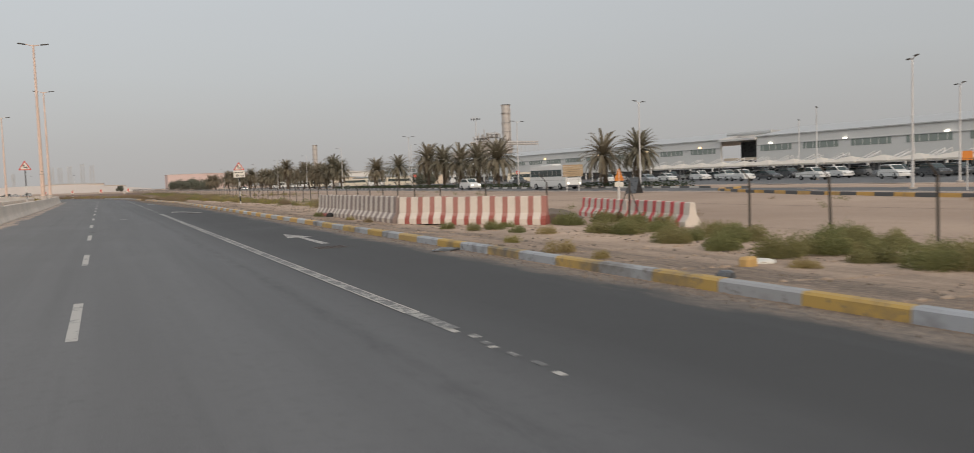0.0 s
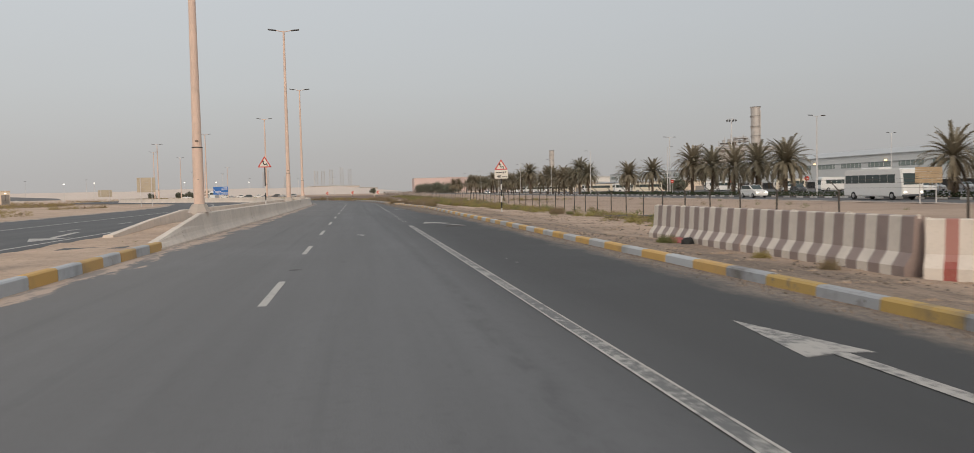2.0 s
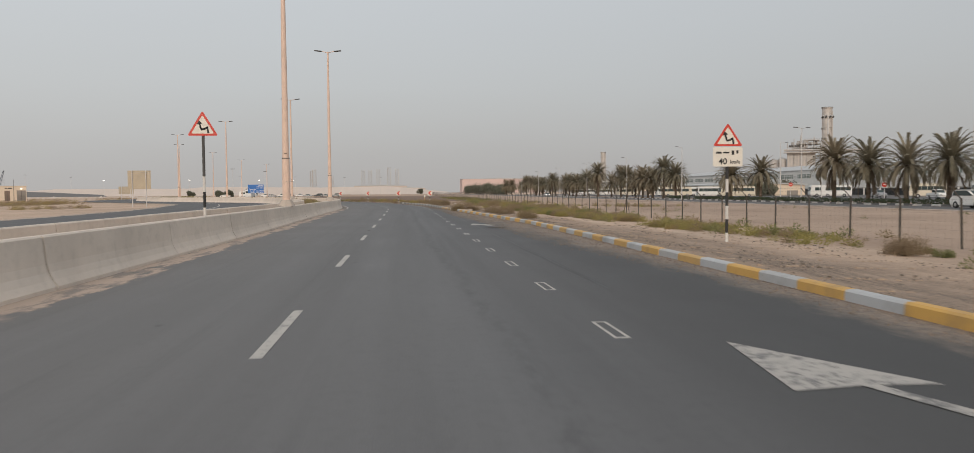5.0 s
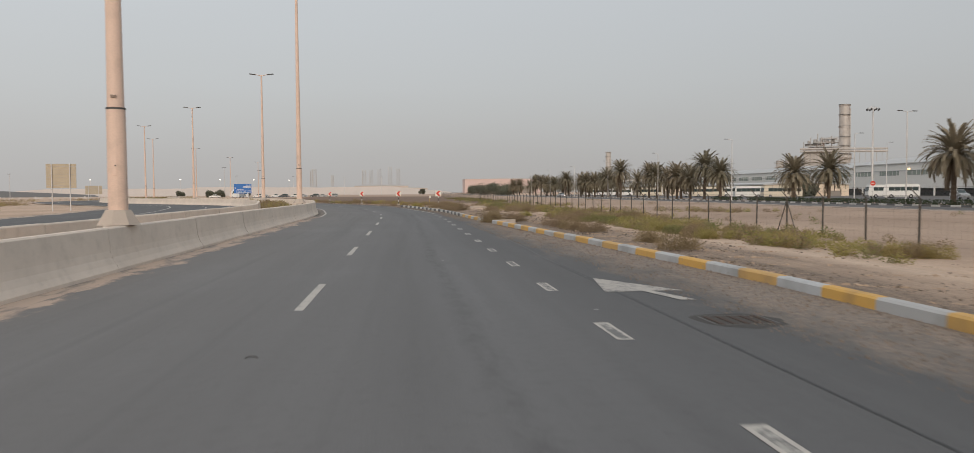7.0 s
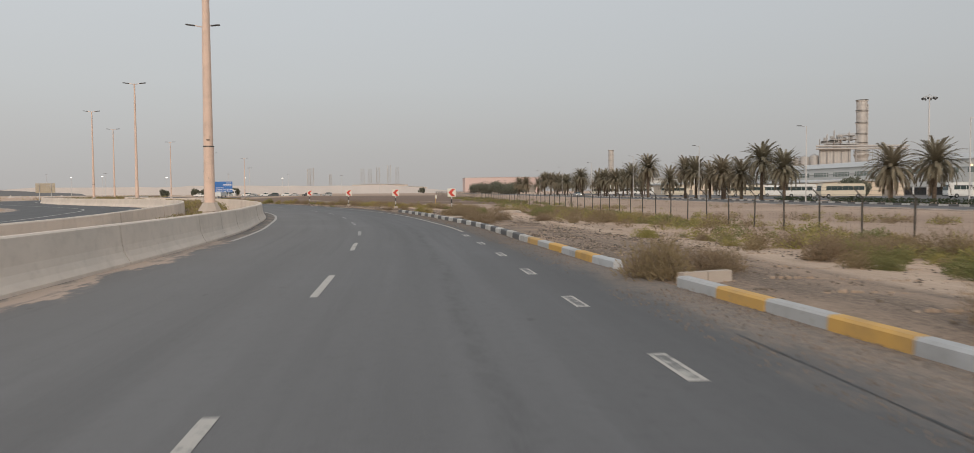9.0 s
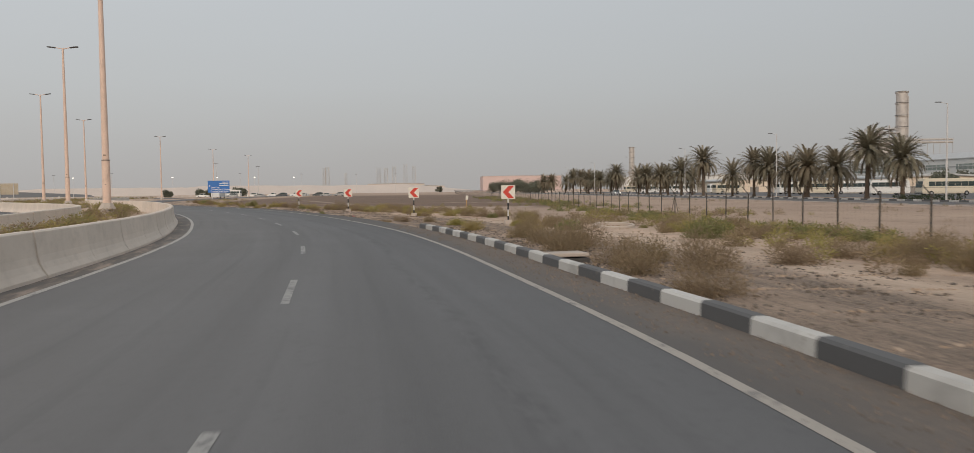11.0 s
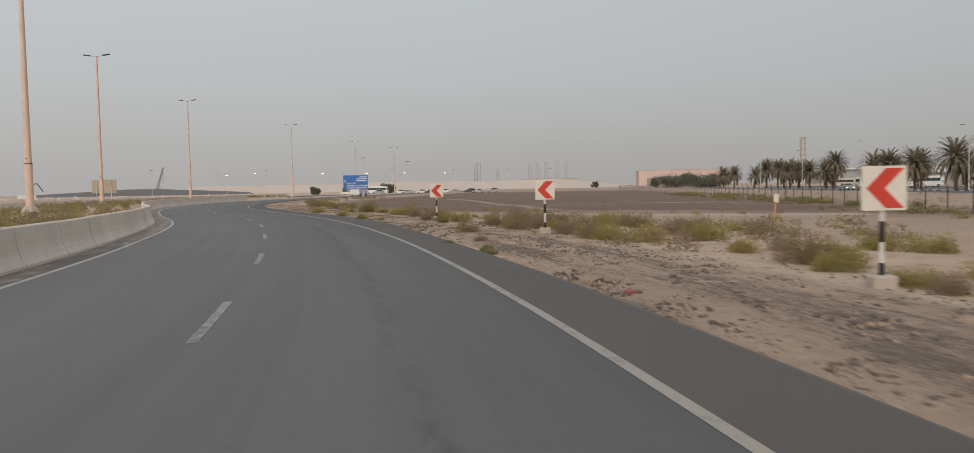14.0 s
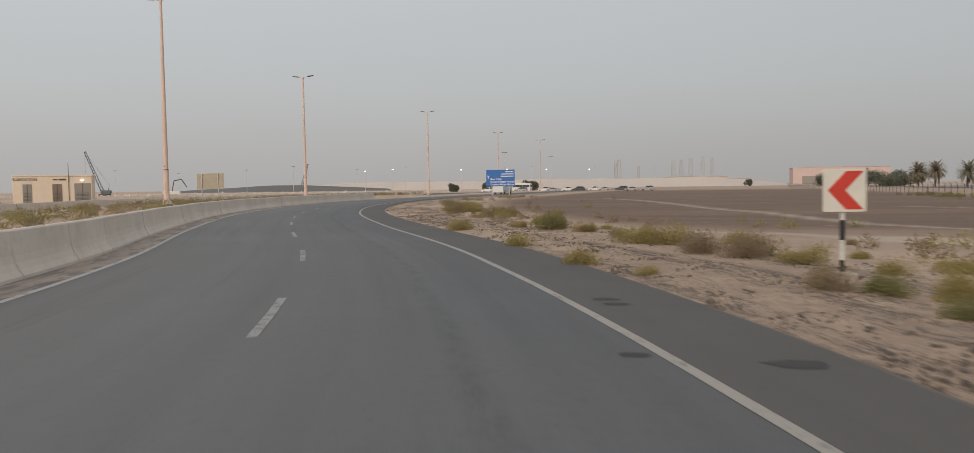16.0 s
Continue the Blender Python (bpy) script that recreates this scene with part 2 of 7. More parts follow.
def ground_material():
    m = Mat("desert_ground", SAND, 0.95)
    p = m.world_co()
    dark, dry = m.attr("dark_soil"), m.attr("crust")
    wide, mid, fine, grit = m.noise(0.05, 5, 0.6, vec=p), m.noise(0.6, 6, 0.65, vec=p), m.noise(6, 5, 0.7, vec=p), m.noise(45, 3, vec=p)
    uv = m.n.new("ShaderNodeUVMap").outputs["UV"]
    band = m.noise(1.0, 6, 0.65, vec=m.mapped((1.0, 0.09, 1), uv))
    ripple = m.noise(1.0, 8, 0.85, vec=m.mapped((7.0, 1.8, 1), uv))
    chunk = m.noise(11, 6, 0.75, vec=p)
    c = m.mix(m.ramp(wide, 0.35, 0.65), (0.49, 0.355, 0.255), (0.68, 0.50, 0.37))
    c = m.mix(m.ramp(mid, 0.4, 0.7, 0, 0.7), c, (0.335, 0.24, 0.18))
    c = m.mix(m.ramp(fine, 0.5, 0.72, 0, 0.6), c, (0.225, 0.163, 0.125))
    c = m.mix(m.ramp(grit, 0.5, 0.75, 0, 0.3), c, (0.55, 0.46, 0.37))
    c = m.mix(m.math("MULTIPLY", dry, m.ramp(mid, 0.3, 0.7, 0.05, 0.35)), c, (0.31, 0.22, 0.155))
    c = m.mix(m.math("MULTIPLY", m.attr("flats"), m.ramp(mid, 0.3, 0.7, 0.75, 0.4)), c, m.mix(m.ramp(wide, 0.35, 0.65), (0.285, 0.202, 0.152), (0.39, 0.286, 0.214)))
    # bitumen crumbs and gravel washed along the road's edge
    mixed = m.math("ADD", m.math("ADD", m.ramp(band, 0.3, 0.7, -0.45, 0.45), m.ramp(ripple, 0.3, 0.7, -0.42, 0.42)), m.ramp(m.noise(30, 5, 0.8, vec=p), 0.3, 0.7, -0.4, 0.4))
    crumb = m.math("MULTIPLY", dry, m.ramp(mixed, 0.02, 0.22))
    c = m.mix(m.math("MULTIPLY", crumb, m.ramp(grit, 0.3, 0.7, 1.0, 0.7)), c, (0.08, 0.06, 0.047))
    c = m.mix(m.math("MULTIPLY", dry, m.ramp(chunk, 0.56, 0.66, 0, 0.6)), c, (0.60, 0.435, 0.31))
    sep = m.n.new("ShaderNodeSeparateXYZ")
    m.l.new(uv, sep.inputs[0])
    grey = m.math("MULTIPLY", dry, m.ramp(sep.outputs["Y"], 281, 299, 0.86, 0.15))
    c = m.mix(m.math("MULTIPLY", grey, m.ramp(band, 0.35, 0.62, 0.55, 1.0)), c, m.mix(m.ramp(chunk, 0.4, 0.62), (0.132, 0.103, 0.081), (0.30, 0.232, 0.178)))
    blown = m.math("MULTIPLY", m.attr("drift"), m.ramp(m.math("ADD", band, m.ramp(fine, 0.3, 0.7, -0.12, 0.12)), 0.36, 0.56))
    c = m.mix(blown, c, m.mix(m.ramp(fine, 0.35, 0.7), (0.66, 0.51, 0.39), (0.46, 0.35, 0.265)))
    track = m.math("MULTIPLY", m.attr("track"), m.ramp(fine, 0.25, 0.6, 1.0, 0.6))
    tilled = m.noise(1.0, 5, 0.65, vec=m.mapped((0.035, 0.22, 1), p))
    soil = m.math("MULTIPLY", dark, m.ramp(m.math("ADD", mid, m.ramp(wide, 0.3, 0.7, -0.1, 0.1)), 0.24, 0.36))
    c = m.mix(m.math("MULTIPLY", soil, 0.93), c, m.mix(m.ramp(fine, 0.35, 0.7), m.mix(m.ramp(tilled, 0.38, 0.62), (0.085, 0.056, 0.04), (0.19, 0.12, 0.08)), (0.22, 0.145, 0.10)))
    c = m.mix(track, c, (0.52, 0.42, 0.34))
    m.colour(c)
    m.bump(m.math("ADD", m.math("ADD", fine, m.math("MULTIPLY", grit, 0.4)), m.math("MULTIPLY", m.math("MULTIPLY", chunk, dry), 1.2)), 0.7, 0.05)
    return m.m


M_GROUND = ground_material()


def concrete(name, base, stain=(0.42, 0.36, 0.30)):
    m = Mat(name, base, 0.85)
    p = m.world_co()
    big, mid, grain = m.noise(0.5, 5, 0.6, vec=p), m.noise(3.2, 6, 0.7, vec=p), m.noise(60, 3, vec=p)
    drip = m.noise(1.0, 5, 0.65, vec=m.mapped((3.0, 3.0, 0.45), p))
    c = m.mix(m.ramp(big, 0.3, 0.7), tuple(v * 0.84 for v in base), base)
    c = m.mix(m.ramp(mid, 0.5, 0.75, 0, 0.4), c, stain)
    c = m.mix(m.ramp(drip, 0.55, 0.8, 0, 0.16), c, stain)
    c = m.mix(m.ramp(grain, 0.5, 0.75, 0, 0.25), c, tuple(min(1, v * 1.25) for v in base))
    c = m.mix(m.ramp(m.random(), 0, 1, 0, 0.14), c, stain)
    m.colour(c).bump(m.math("ADD", mid, grain), 0.25, 0.008)
    return m.m


M_CONC = concrete("cast_concrete", (0.79, 0.685, 0.585))
M_FOOT = concrete("footing_concrete", (0.50, 0.43, 0.37))
M_POLE = plain("sand_coated_pole", (0.74, 0.55, 0.445), 0.65, 0.0, 0.86, 1.2, 30, 0.1, dirt=(0.42, 0.32, 0.25))
M_GALV = plain("galvanised_steel", (0.62, 0.60, 0.58), 0.5, 0.1, 0.85, 2, 25, 0.05)
M_DARKSTEEL = plain("dark_steel", (0.10, 0.095, 0.09), 0.6, 0.4, 0.8, 4, 40, 0.1)
M_POST = plain("fence_post_rusty_green", (0.085, 0.075, 0.062), 0.7, 0.2, 0.7, 6, 50, 0.1, dirt=(0.16, 0.09, 0.05))
M_WIRE = plain("fence_wire", (0.16, 0.14, 0.12), 0.6, 0.4, 0.8, 6, 50, 0.0)
M_RED = plain("sign_red", (0.60, 0.055, 0.035), 0.45, 0, 0.85, 4, 40, 0.0)
M_SIGNWHITE = plain("sign_cream_white", (0.72, 0.68, 0.60), 0.45, 0, 0.9, 4, 40, 0.0)
M_BLACK = plain("sign_black", (0.02, 0.02, 0.02), 0.5, 0, 0.9, 5, 40, 0.0)
M_POLEWHITE = plain("pole_white", (0.66, 0.64, 0.60), 0.5, 0, 0.85, 6, 40, 0.0, dirt=(0.35, 0.3, 0.24))
M_BLUE = plain("sign_blue", (0.025, 0.15, 0.46), 0.4, 0, 0.9, 3, 40, 0.0)
M_BOARDBACK = plain("sign_back_sheet", (0.44, 0.37, 0.27), 0.5, 0.1, 0.85, 1.5, 30, 0.1)
M_CREAM = plain("cream_render", (0.74, 0.62, 0.49), 0.8, 0, 0.9, 0.8, 30, 0.1)
M_DOOR = plain("brown_steel_door", (0.24, 0.18, 0.14), 0.6, 0.1, 0.85, 3, 30, 0.1)
M_DOORGREY = plain("grey_louvre_door", (0.30, 0.27, 0.24), 0.6, 0.1, 0.85, 3, 30, 0.1)
M_WHITEWALL = plain("white_cladding", (0.68, 0.67, 0.64), 0.55, 0.0, 0.93, 0.15, 6, 0.05)
M_ROOF = plain("grey_metal_roof", (0.50, 0.50, 0.49), 0.5, 0.1, 0.9, 0.2, 6, 0.05)
M_GLASS = plain("dark_window_glass", (0.05, 0.07, 0.07), 0.12, 0.0, 0.9, 1, 10, 0.0)
M_GREENGLASS = plain("green_window_band", (0.27, 0.31, 0.28), 0.2, 0.0, 0.9, 0.5, 10, 0.0)
# red paled towards pink grey: distance haze mixed into the base colour
M_REDWALL = plain("hazed_red_cladding", (0.60, 0.46, 0.425), 0.6, 0.0, 0.92, 0.05, 3, 0.0)
M_WHITE = plain("white_paint", (0.74, 0.73, 0.70), 0.35, 0.0, 0.95, 2, 30, 0.0)
M_CREAMBUS = plain("cream_bus_paint", (0.66, 0.59, 0.47), 0.35, 0.0, 0.95, 2, 30, 0.0)
M_SILVER = plain("silver_paint", (0.40, 0.41, 0.42), 0.3, 0.5, 0.95, 2, 30, 0.0)
# dark paint of cars and oddments; also stands for shade under the depot
M_GREYPAINT = plain("dark_paint_and_shade", (0.09, 0.095, 0.10), 0.3, 0.2, 0.95, 2, 30, 0.0)
M_TYRE = plain("tyre_rubber", (0.025, 0.025, 0.025), 0.85, 0.0, 0.8, 6, 60, 0.1)
M_RIM = plain("alloy_rim", (0.45, 0.45, 0.45), 0.35, 0.8, 0.9, 6, 60, 0.0)
M_STACK = plain("stack_steel", (0.50, 0.47, 0.44), 0.55, 0.2, 0.85, 0.1, 3, 0.05, dirt=(0.27, 0.23, 0.2))
M_PLANT = plain("plant_machinery", (0.48, 0.46, 0.44), 0.6, 0.3, 0.8, 0.3, 3, 0.0)
M_TENT = plain("canopy_fabric", (0.66, 0.60, 0.52), 0.8, 0.0, 0.9, 0.3, 10, 0.0)
M_ORANGE = plain("orange_sign", (0.70, 0.24, 0.04), 0.5, 0.0, 0.9, 4, 40, 0.0)
M_PINK = plain("red_rag", (0.33, 0.115, 0.11), 0.8, 0, 0.8, 6, 30, 0.0)
M_WOOD = plain("pale_wood", (0.45, 0.33, 0.20), 0.8, 0, 0.8, 3, 30, 0.1)
M_CRANE = plain("crane_blue_grey", (0.15, 0.17, 0.20), 0.6, 0.2, 0.85, 0.5, 10, 0.0)
M_CRUMB = plain("broken_asphalt", (0.18, 0.145, 0.115), 0.95, 0, 0.7, 2.0, 20, 0.3)
M_RUST = plain("rusted_iron", (0.075, 0.05, 0.038), 0.85, 0.2, 0.6, 8, 60, 0.3, dirt=(0.16, 0.12, 0.09))
M_TARPATCH = plain("fresh_tar_patch", (0.06, 0.057, 0.054), 0.9, 0, 0.7, 5, 50, 0.2)
M_GRAVEL = plain("dusty_gravel", (0.29, 0.225, 0.175), 0.95, 0, 0.7, 2.0, 20, 0.2)
M_TARLUMP = plain("tar_lumps", (0.125, 0.102, 0.085), 0.95, 0, 0.7, 2.0, 20, 0.3)
M_RUBBLE = plain("rubble", (0.44, 0.335, 0.25), 0.95, 0, 0.7, 0.5, 8, 0.3)
# far walls and sand heaps, their buff made paler to carry the haze
M_FARBLD = plain("far_hazed_cream", (0.58, 0.50, 0.44), 0.8, 0, 0.9, 0.05, 1, 0.0)
M_FARGREY = plain("far_grey_bank", (0.17, 0.165, 0.16), 0.9, 0, 0.85, 0.02, 1, 0.0)


def plastic_barrier(name, base):
    m = Mat(name, base, 0.6)
    p = m.world_co()
    mid, fine = m.noise(2.2, 6, 0.65, vec=p), m.noise(25, 4, vec=p)
    c = m.mix(m.ramp(mid, 0.45, 0.75, 0, 0.4), base, tuple(v * 0.6 for v in base))
    c = m.mix(m.ramp(fine, 0.55, 0.75, 0, 0.3), c, (0.36, 0.30, 0.24))
    m.colour(c).bump(fine, 0.1, 0.004)
    return m.m


M_BWHITE = plastic_barrier("barrier_white", (0.68, 0.60, 0.515))
M_BRED = plastic_barrier("barrier_faded_red", (0.40, 0.18, 0.145))
M_BREDFOOT = plastic_barrier("barrier_dark_red", (0.33, 0.085, 0.065))
M_BBROWN = plastic_barrier("barrier_faded_brown", (0.29, 0.22, 0.195))
M_BBRIGHT = plastic_barrier("barrier_red", (0.60, 0.075, 0.075))


def leafy(name, a, b, dry):
    """Leaf clumps: hue varied leaf by leaf and bush by bush."""
    m = Mat(name, a, 0.75)
    c = m.mix(m.island(), a, b)
    c = m.mix(m.ramp(m.random(), 0.1, 0.9, 0, 0.75), c, dry)
    m.colour(c)
    thin = m.n.new("ShaderNodeBsdfTranslucent")
    m.l.new(c, thin.inputs["Color"])
    both = m.n.new("ShaderNodeMixShader")
    both.inputs[0].default_value = 0.35
    m.l.new(m.b.outputs[0], both.inputs[1])
    m.l.new(thin.outputs[0], both.inputs[2])
    m.l.new(both.outputs[0], m.n["Material Output"].inputs["Surface"])
    return m.m


M_SHRUB = leafy("shrub_leaves", (0.25, 0.225, 0.068), (0.39, 0.345, 0.125), (0.38, 0.28, 0.135))
M_DRY = leafy("dry_shrub_twigs", (0.22, 0.16, 0.105), (0.35, 0.265, 0.175), (0.29, 0.225, 0.12))
M_GREEN = leafy("green_shrub_leaves", (0.145, 0.16, 0.058), (0.245, 0.25, 0.10), (0.29, 0.245, 0.11))
# greyed and lightened green, with the haze before the far trees included
M_TREE = leafy("hazed_tree_leaves", (0.13, 0.14, 0.10), (0.21, 0.215, 0.16), (0.19, 0.185, 0.14))
M_HEDGE = leafy("hedge_leaves", (0.025, 0.04, 0.02), (0.05, 0.07, 0.03), (0.04, 0.055, 0.025))
# dusty fronds, lightened further so the leaf colour holds the distance haze
M_PALM = leafy("hazed_palm_leaves", (0.20, 0.18, 0.125), (0.335, 0.30, 0.215), (0.32, 0.265, 0.185))
M_PALMDRY = leafy("palm_dead_leaves", (0.16, 0.13, 0.09), (0.23, 0.185, 0.125), (0.18, 0.14, 0.10))
M_TRUNK = plain("palm_trunk", (0.14, 0.105, 0.075), 0.95, 0, 0.6, 4, 25, 0.4)


def lamp_glow(name, colour, strength):
    m = Mat(name, 0.8, 0.5)
    m.b.inputs["Emission Color"].default_value = rgb(colour)
    m.b.inputs["Emission Strength"].default_value = strength
    return m.m


M_LAMPWHITE = lamp_glow("lit_lamp_white", (1.0, 0.93, 0.78), 2.2)
M_LAMPWARM = lamp_glow("lit_lamp_warm", (1.0, 0.62, 0.25), 2.2)

# ---- building tools ----


def box(bm, size, at=(0, 0, 0), turn=None, bevel=0.0):
    """A box of that size centred at a place, with chamfered edges where bevel is given."""
    m = Matrix.Translation(at) @ (turn or Matrix()) @ Matrix.Diagonal((*size, 1))
    made = bmesh.ops.create_cube(bm, size=1, matrix=m)["verts"]
    if bevel:
        edges = list({e for v in made for e in v.link_edges})
        bmesh.ops.bevel(bm, geom=edges, offset=bevel, segments=1, affect="EDGES")


def cone(bm, r1, r2, a, b, seg=10):
    """A tapered round bar from a to b."""
    a, b = Vector(a), Vector(b)
    d = b - a
    m = Matrix.Translation((a + b) / 2) @ d.to_track_quat("Z", "Y").to_matrix().to_4x4()
    bmesh.ops.create_cone(bm, cap_ends=True, segments=seg, radius1=r1, radius2=r2, depth=d.length, matrix=m)


def ball(bm, r, at, seg=10, squash=1.0):
    bmesh.ops.create_uvsphere(bm, u_segments=seg, v_segments=max(seg // 2, 4), radius=r, matrix=Matrix.Translation(at) @ Matrix.Diagonal((1, 1, squash, 1)))


def prism(bm, outline, y0, y1):
    """An outline of (x, z) pushed from y0 to y1."""
    a = [bm.verts.new((x, y0, z)) for x, z in outline]
    b = [bm.verts.new((x, y1, z)) for x, z in outline]
    n = len(a)
    faces = [bm.faces.new(a), bm.faces.new(b[::-1])]
    for i in range(n):
        faces.append(bm.faces.new((a[i], b[i], b[(i + 1) % n], a[(i + 1) % n])))
    bmesh.ops.recalc_face_normals(bm, faces=faces)


def mesh_of(name, bm, material, smooth=False):
    me = bpy.data.meshes.new(name)
    bm.to_mesh(me)
    bm.free()
    me.materials.append(material)
    if smooth:
        me.polygons.foreach_set("use_smooth", [True] * len(me.polygons))
    return me


def data_mesh(name, verts, faces, material, smooth=False):
    me = bpy.data.meshes.new(name)
    me.from_pydata([tuple(map(float, v)) for v in verts], [], [tuple(map(int, q)) for q in faces])
    me.materials.append(material)
    if smooth:
        me.polygons.foreach_set("use_smooth", [True] * len(me.polygons))
    me.update()
    return me


def part(name, bm, material, parent, label="", smooth=False):
    ob = new(name, mesh_of(name, bm, material, smooth))
    ob.parent = parent
    return tagged(ob, label) if label else ob


def shared(name, me, parent, m=None):
    ob = new(name, me)
    ob.parent = parent
    if m is not None:
        ob.matrix_basis = m
    return ob


def thing(name, m, label, category, group=""):
    ob = new(name)
    ob.empty_display_size = 0.2
    ob.matrix_basis = m
    return tagged(ob, label, category, group)


def B():
    return bmesh.new()


# ---- plan ----


def smooth_line(points, step=2.0):
    """Catmull-Rom through the points, resampled at even steps."""
    p = np.array(points, float)
    p = np.vstack([2 * p[0] - p[1], p, 2 * p[-1] - p[-2]])
    out = []
    for i in range(1, len(p) - 2):
        n = 24
        t = np.linspace(0, 1, n, endpoint=False)[:, None]
        a, b, c, d = p[i - 1], p[i], p[i + 1], p[i + 2]
        out.append(0.5 * (2 * b + (c - a) * t + (2 * a - 5 * b + 4 * c - d) * t**2 + (3 * b - a - 3 * c + d) * t**3))
    q = np.vstack([*out, p[-2]])
    s = np.r_[0, np.cumsum(np.hypot(*np.diff(q, axis=0).T))]
    at = np.arange(0, s[-1], step)
    return np.c_[np.interp(at, s, q[:, 0]), np.interp(at, s, q[:, 1])]


def normals(line):
    """Unit vectors to the right of the way along a line."""
    d = np.gradient(line, axis=0)
    d /= np.hypot(d[:, 0], d[:, 1])[:, None]
    return np.c_[d[:, 1], -d[:, 0]]


def across(line, x, y):
    """Signed distance to the right of a line, and the distance along it, for arrays of places."""
    p = np.c_[np.ravel(x), np.ravel(y)]
    best = np.full(len(p), 1e9)
    side, along = np.zeros(len(p)), np.zeros(len(p))
    seg = np.diff(line, axis=0)
    length = np.hypot(*seg.T)
    start = np.r_[0, np.cumsum(length)]
    for i in range(len(seg)):
        u = seg[i] / length[i]
        off = p - line[i]
        t = np.clip(off @ u, 0, length[i])
        d = off - t[:, None] * u
        r = np.hypot(d[:, 0], d[:, 1])
        m = r < best
        best[m] = r[m]
        side[m] = np.where(off[m, 0] * u[1] - off[m, 1] * u[0] >= 0, r[m], -r[m])
        along[m] = start[i] + t[m]
    return side.reshape(np.shape(x)), along.reshape(np.shape(x))


def offset(line, d):
    """The line shifted to its right, by one distance or one for each point."""
    return line + normals(line) * (np.full(len(line), d) if np.isscalar(d) else np.asarray(d))[:, None]


CENTRE = smooth_line([(0, -120), (0, -60), (0, 0), (0, 60), (0, 112), (-0.1, 124), (-0.45, 133), (-1.12, 140), (-2.35, 150), (-4.2, 160), (-7.8, 173.6), (-11.6, 185.3), (-14.75, 193.6), (-18.3, 202.2), (-22.5, 210.7), (-29.4, 222.5), (-37.5, 238), (-44.3, 255), (-50, 275), (-53.8, 297), (-55.5, 325), (-56.5, 370), (-58, 450), (-60, 700)], 2.0)
C_COARSE = CENTRE[::4]
# barrier on the far side of the median, along the opposite carriageway
SECOND = smooth_line([(-7.0, 46), (-7.1, 70), (-7.2, 94), (-7.8, 120), (-9.8, 135), (-13.5, 155), (-20, 178), (-29, 194), (-41, 211), (-54, 232), (-65, 258), (-71, 290), (-73, 330), (-74, 420)], 2.0)
OPPOSITE = smooth_line([(-12.6, -60), (-12.2, 46), (-12.4, 94), (-13.1, 121), (-15.1, 137), (-18.6, 157), (-24.8, 181), (-33.4, 197), (-45.3, 214), (-58.5, 235), (-70, 260), (-76.2, 291), (-78, 330), (-79, 420)], 2.0)
LEFT_EDGE = np.interp(CENTRE[:, 1], [0, 85, 113, 126, 150, 162, 180, 204, 230], [-4.15, -4.2, -4.5, -4.45, -4.5, -4.6, -4.65, -4.8, -4.75])
RIGHT_EDGE = np.interp(CENTRE[:, 1], [0, 60, 86, 95, 104, 113, 118, 126, 145, 162, 172, 186, 198, 400], [7.4, 7.4, 7.3, 6.8, 6.2, 5.6, 5.22, 4.96, 4.95, 5.1, 5.15, 5.1, 5.4, 5.3])


def ground_height(x, y):
    """Lie of the land: roadside, falling to the flats beyond the fence; a low bank in the median."""
    d, _ = across(C_COARSE, x, y)
    e, _ = across(SECOND[::3], x, y)
    right = np.interp(d, [5.0, 5.3, 7.3, 7.6, 10, 14, 18, 26, 60], [-0.06, -0.06, -0.06, 0.05, -0.06, -0.16, -0.28, -0.36, -0.36])
    wide = np.interp(d, [5.0, 5.2, 5.7, 7, 10, 14, 18, 26, 60], [-0.06, -0.06, -0.02, 0.02, -0.08, -0.18, -0.28, -0.36, -0.36])
    mix = np.clip((y - 108) / 14, 0, 1)
    z = right * (1 - mix) + wide * mix
    inside = (e > 1.2) & (d < -6.4) & (y > 46) & (y < 330)
    bank = 0.42 * np.clip((e - 1.2) / 1.2, 0, 1) * np.clip((-6.4 - d) / 1.0, 0, 1)
    z = np.where(d < 5.0, -0.06, z)
    z = np.where(inside, np.maximum(z, bank), z)
    far = np.clip((-d - 26) / 10, 0, 1)
    z = z - 0.2 * far * (e < -11)
    return z


def gz(x, y):
    return float(ground_height(np.array([float(x)]), np.array([float(y)]))[0])

# ---- ground and roads ----


def scrub_front(y):
    """Where the scrub between kerb and fence begins."""
    return np.interp(y, [60, 75, 95, 103, 112, 124, 130, 150, 162, 170, 179, 190, 200], [14.5, 13.2, 11.7, 11.3, 10.4, 10.2, 9.6, 8.4, 6.7, 4.3, 1.0, -2.6, -6.0])


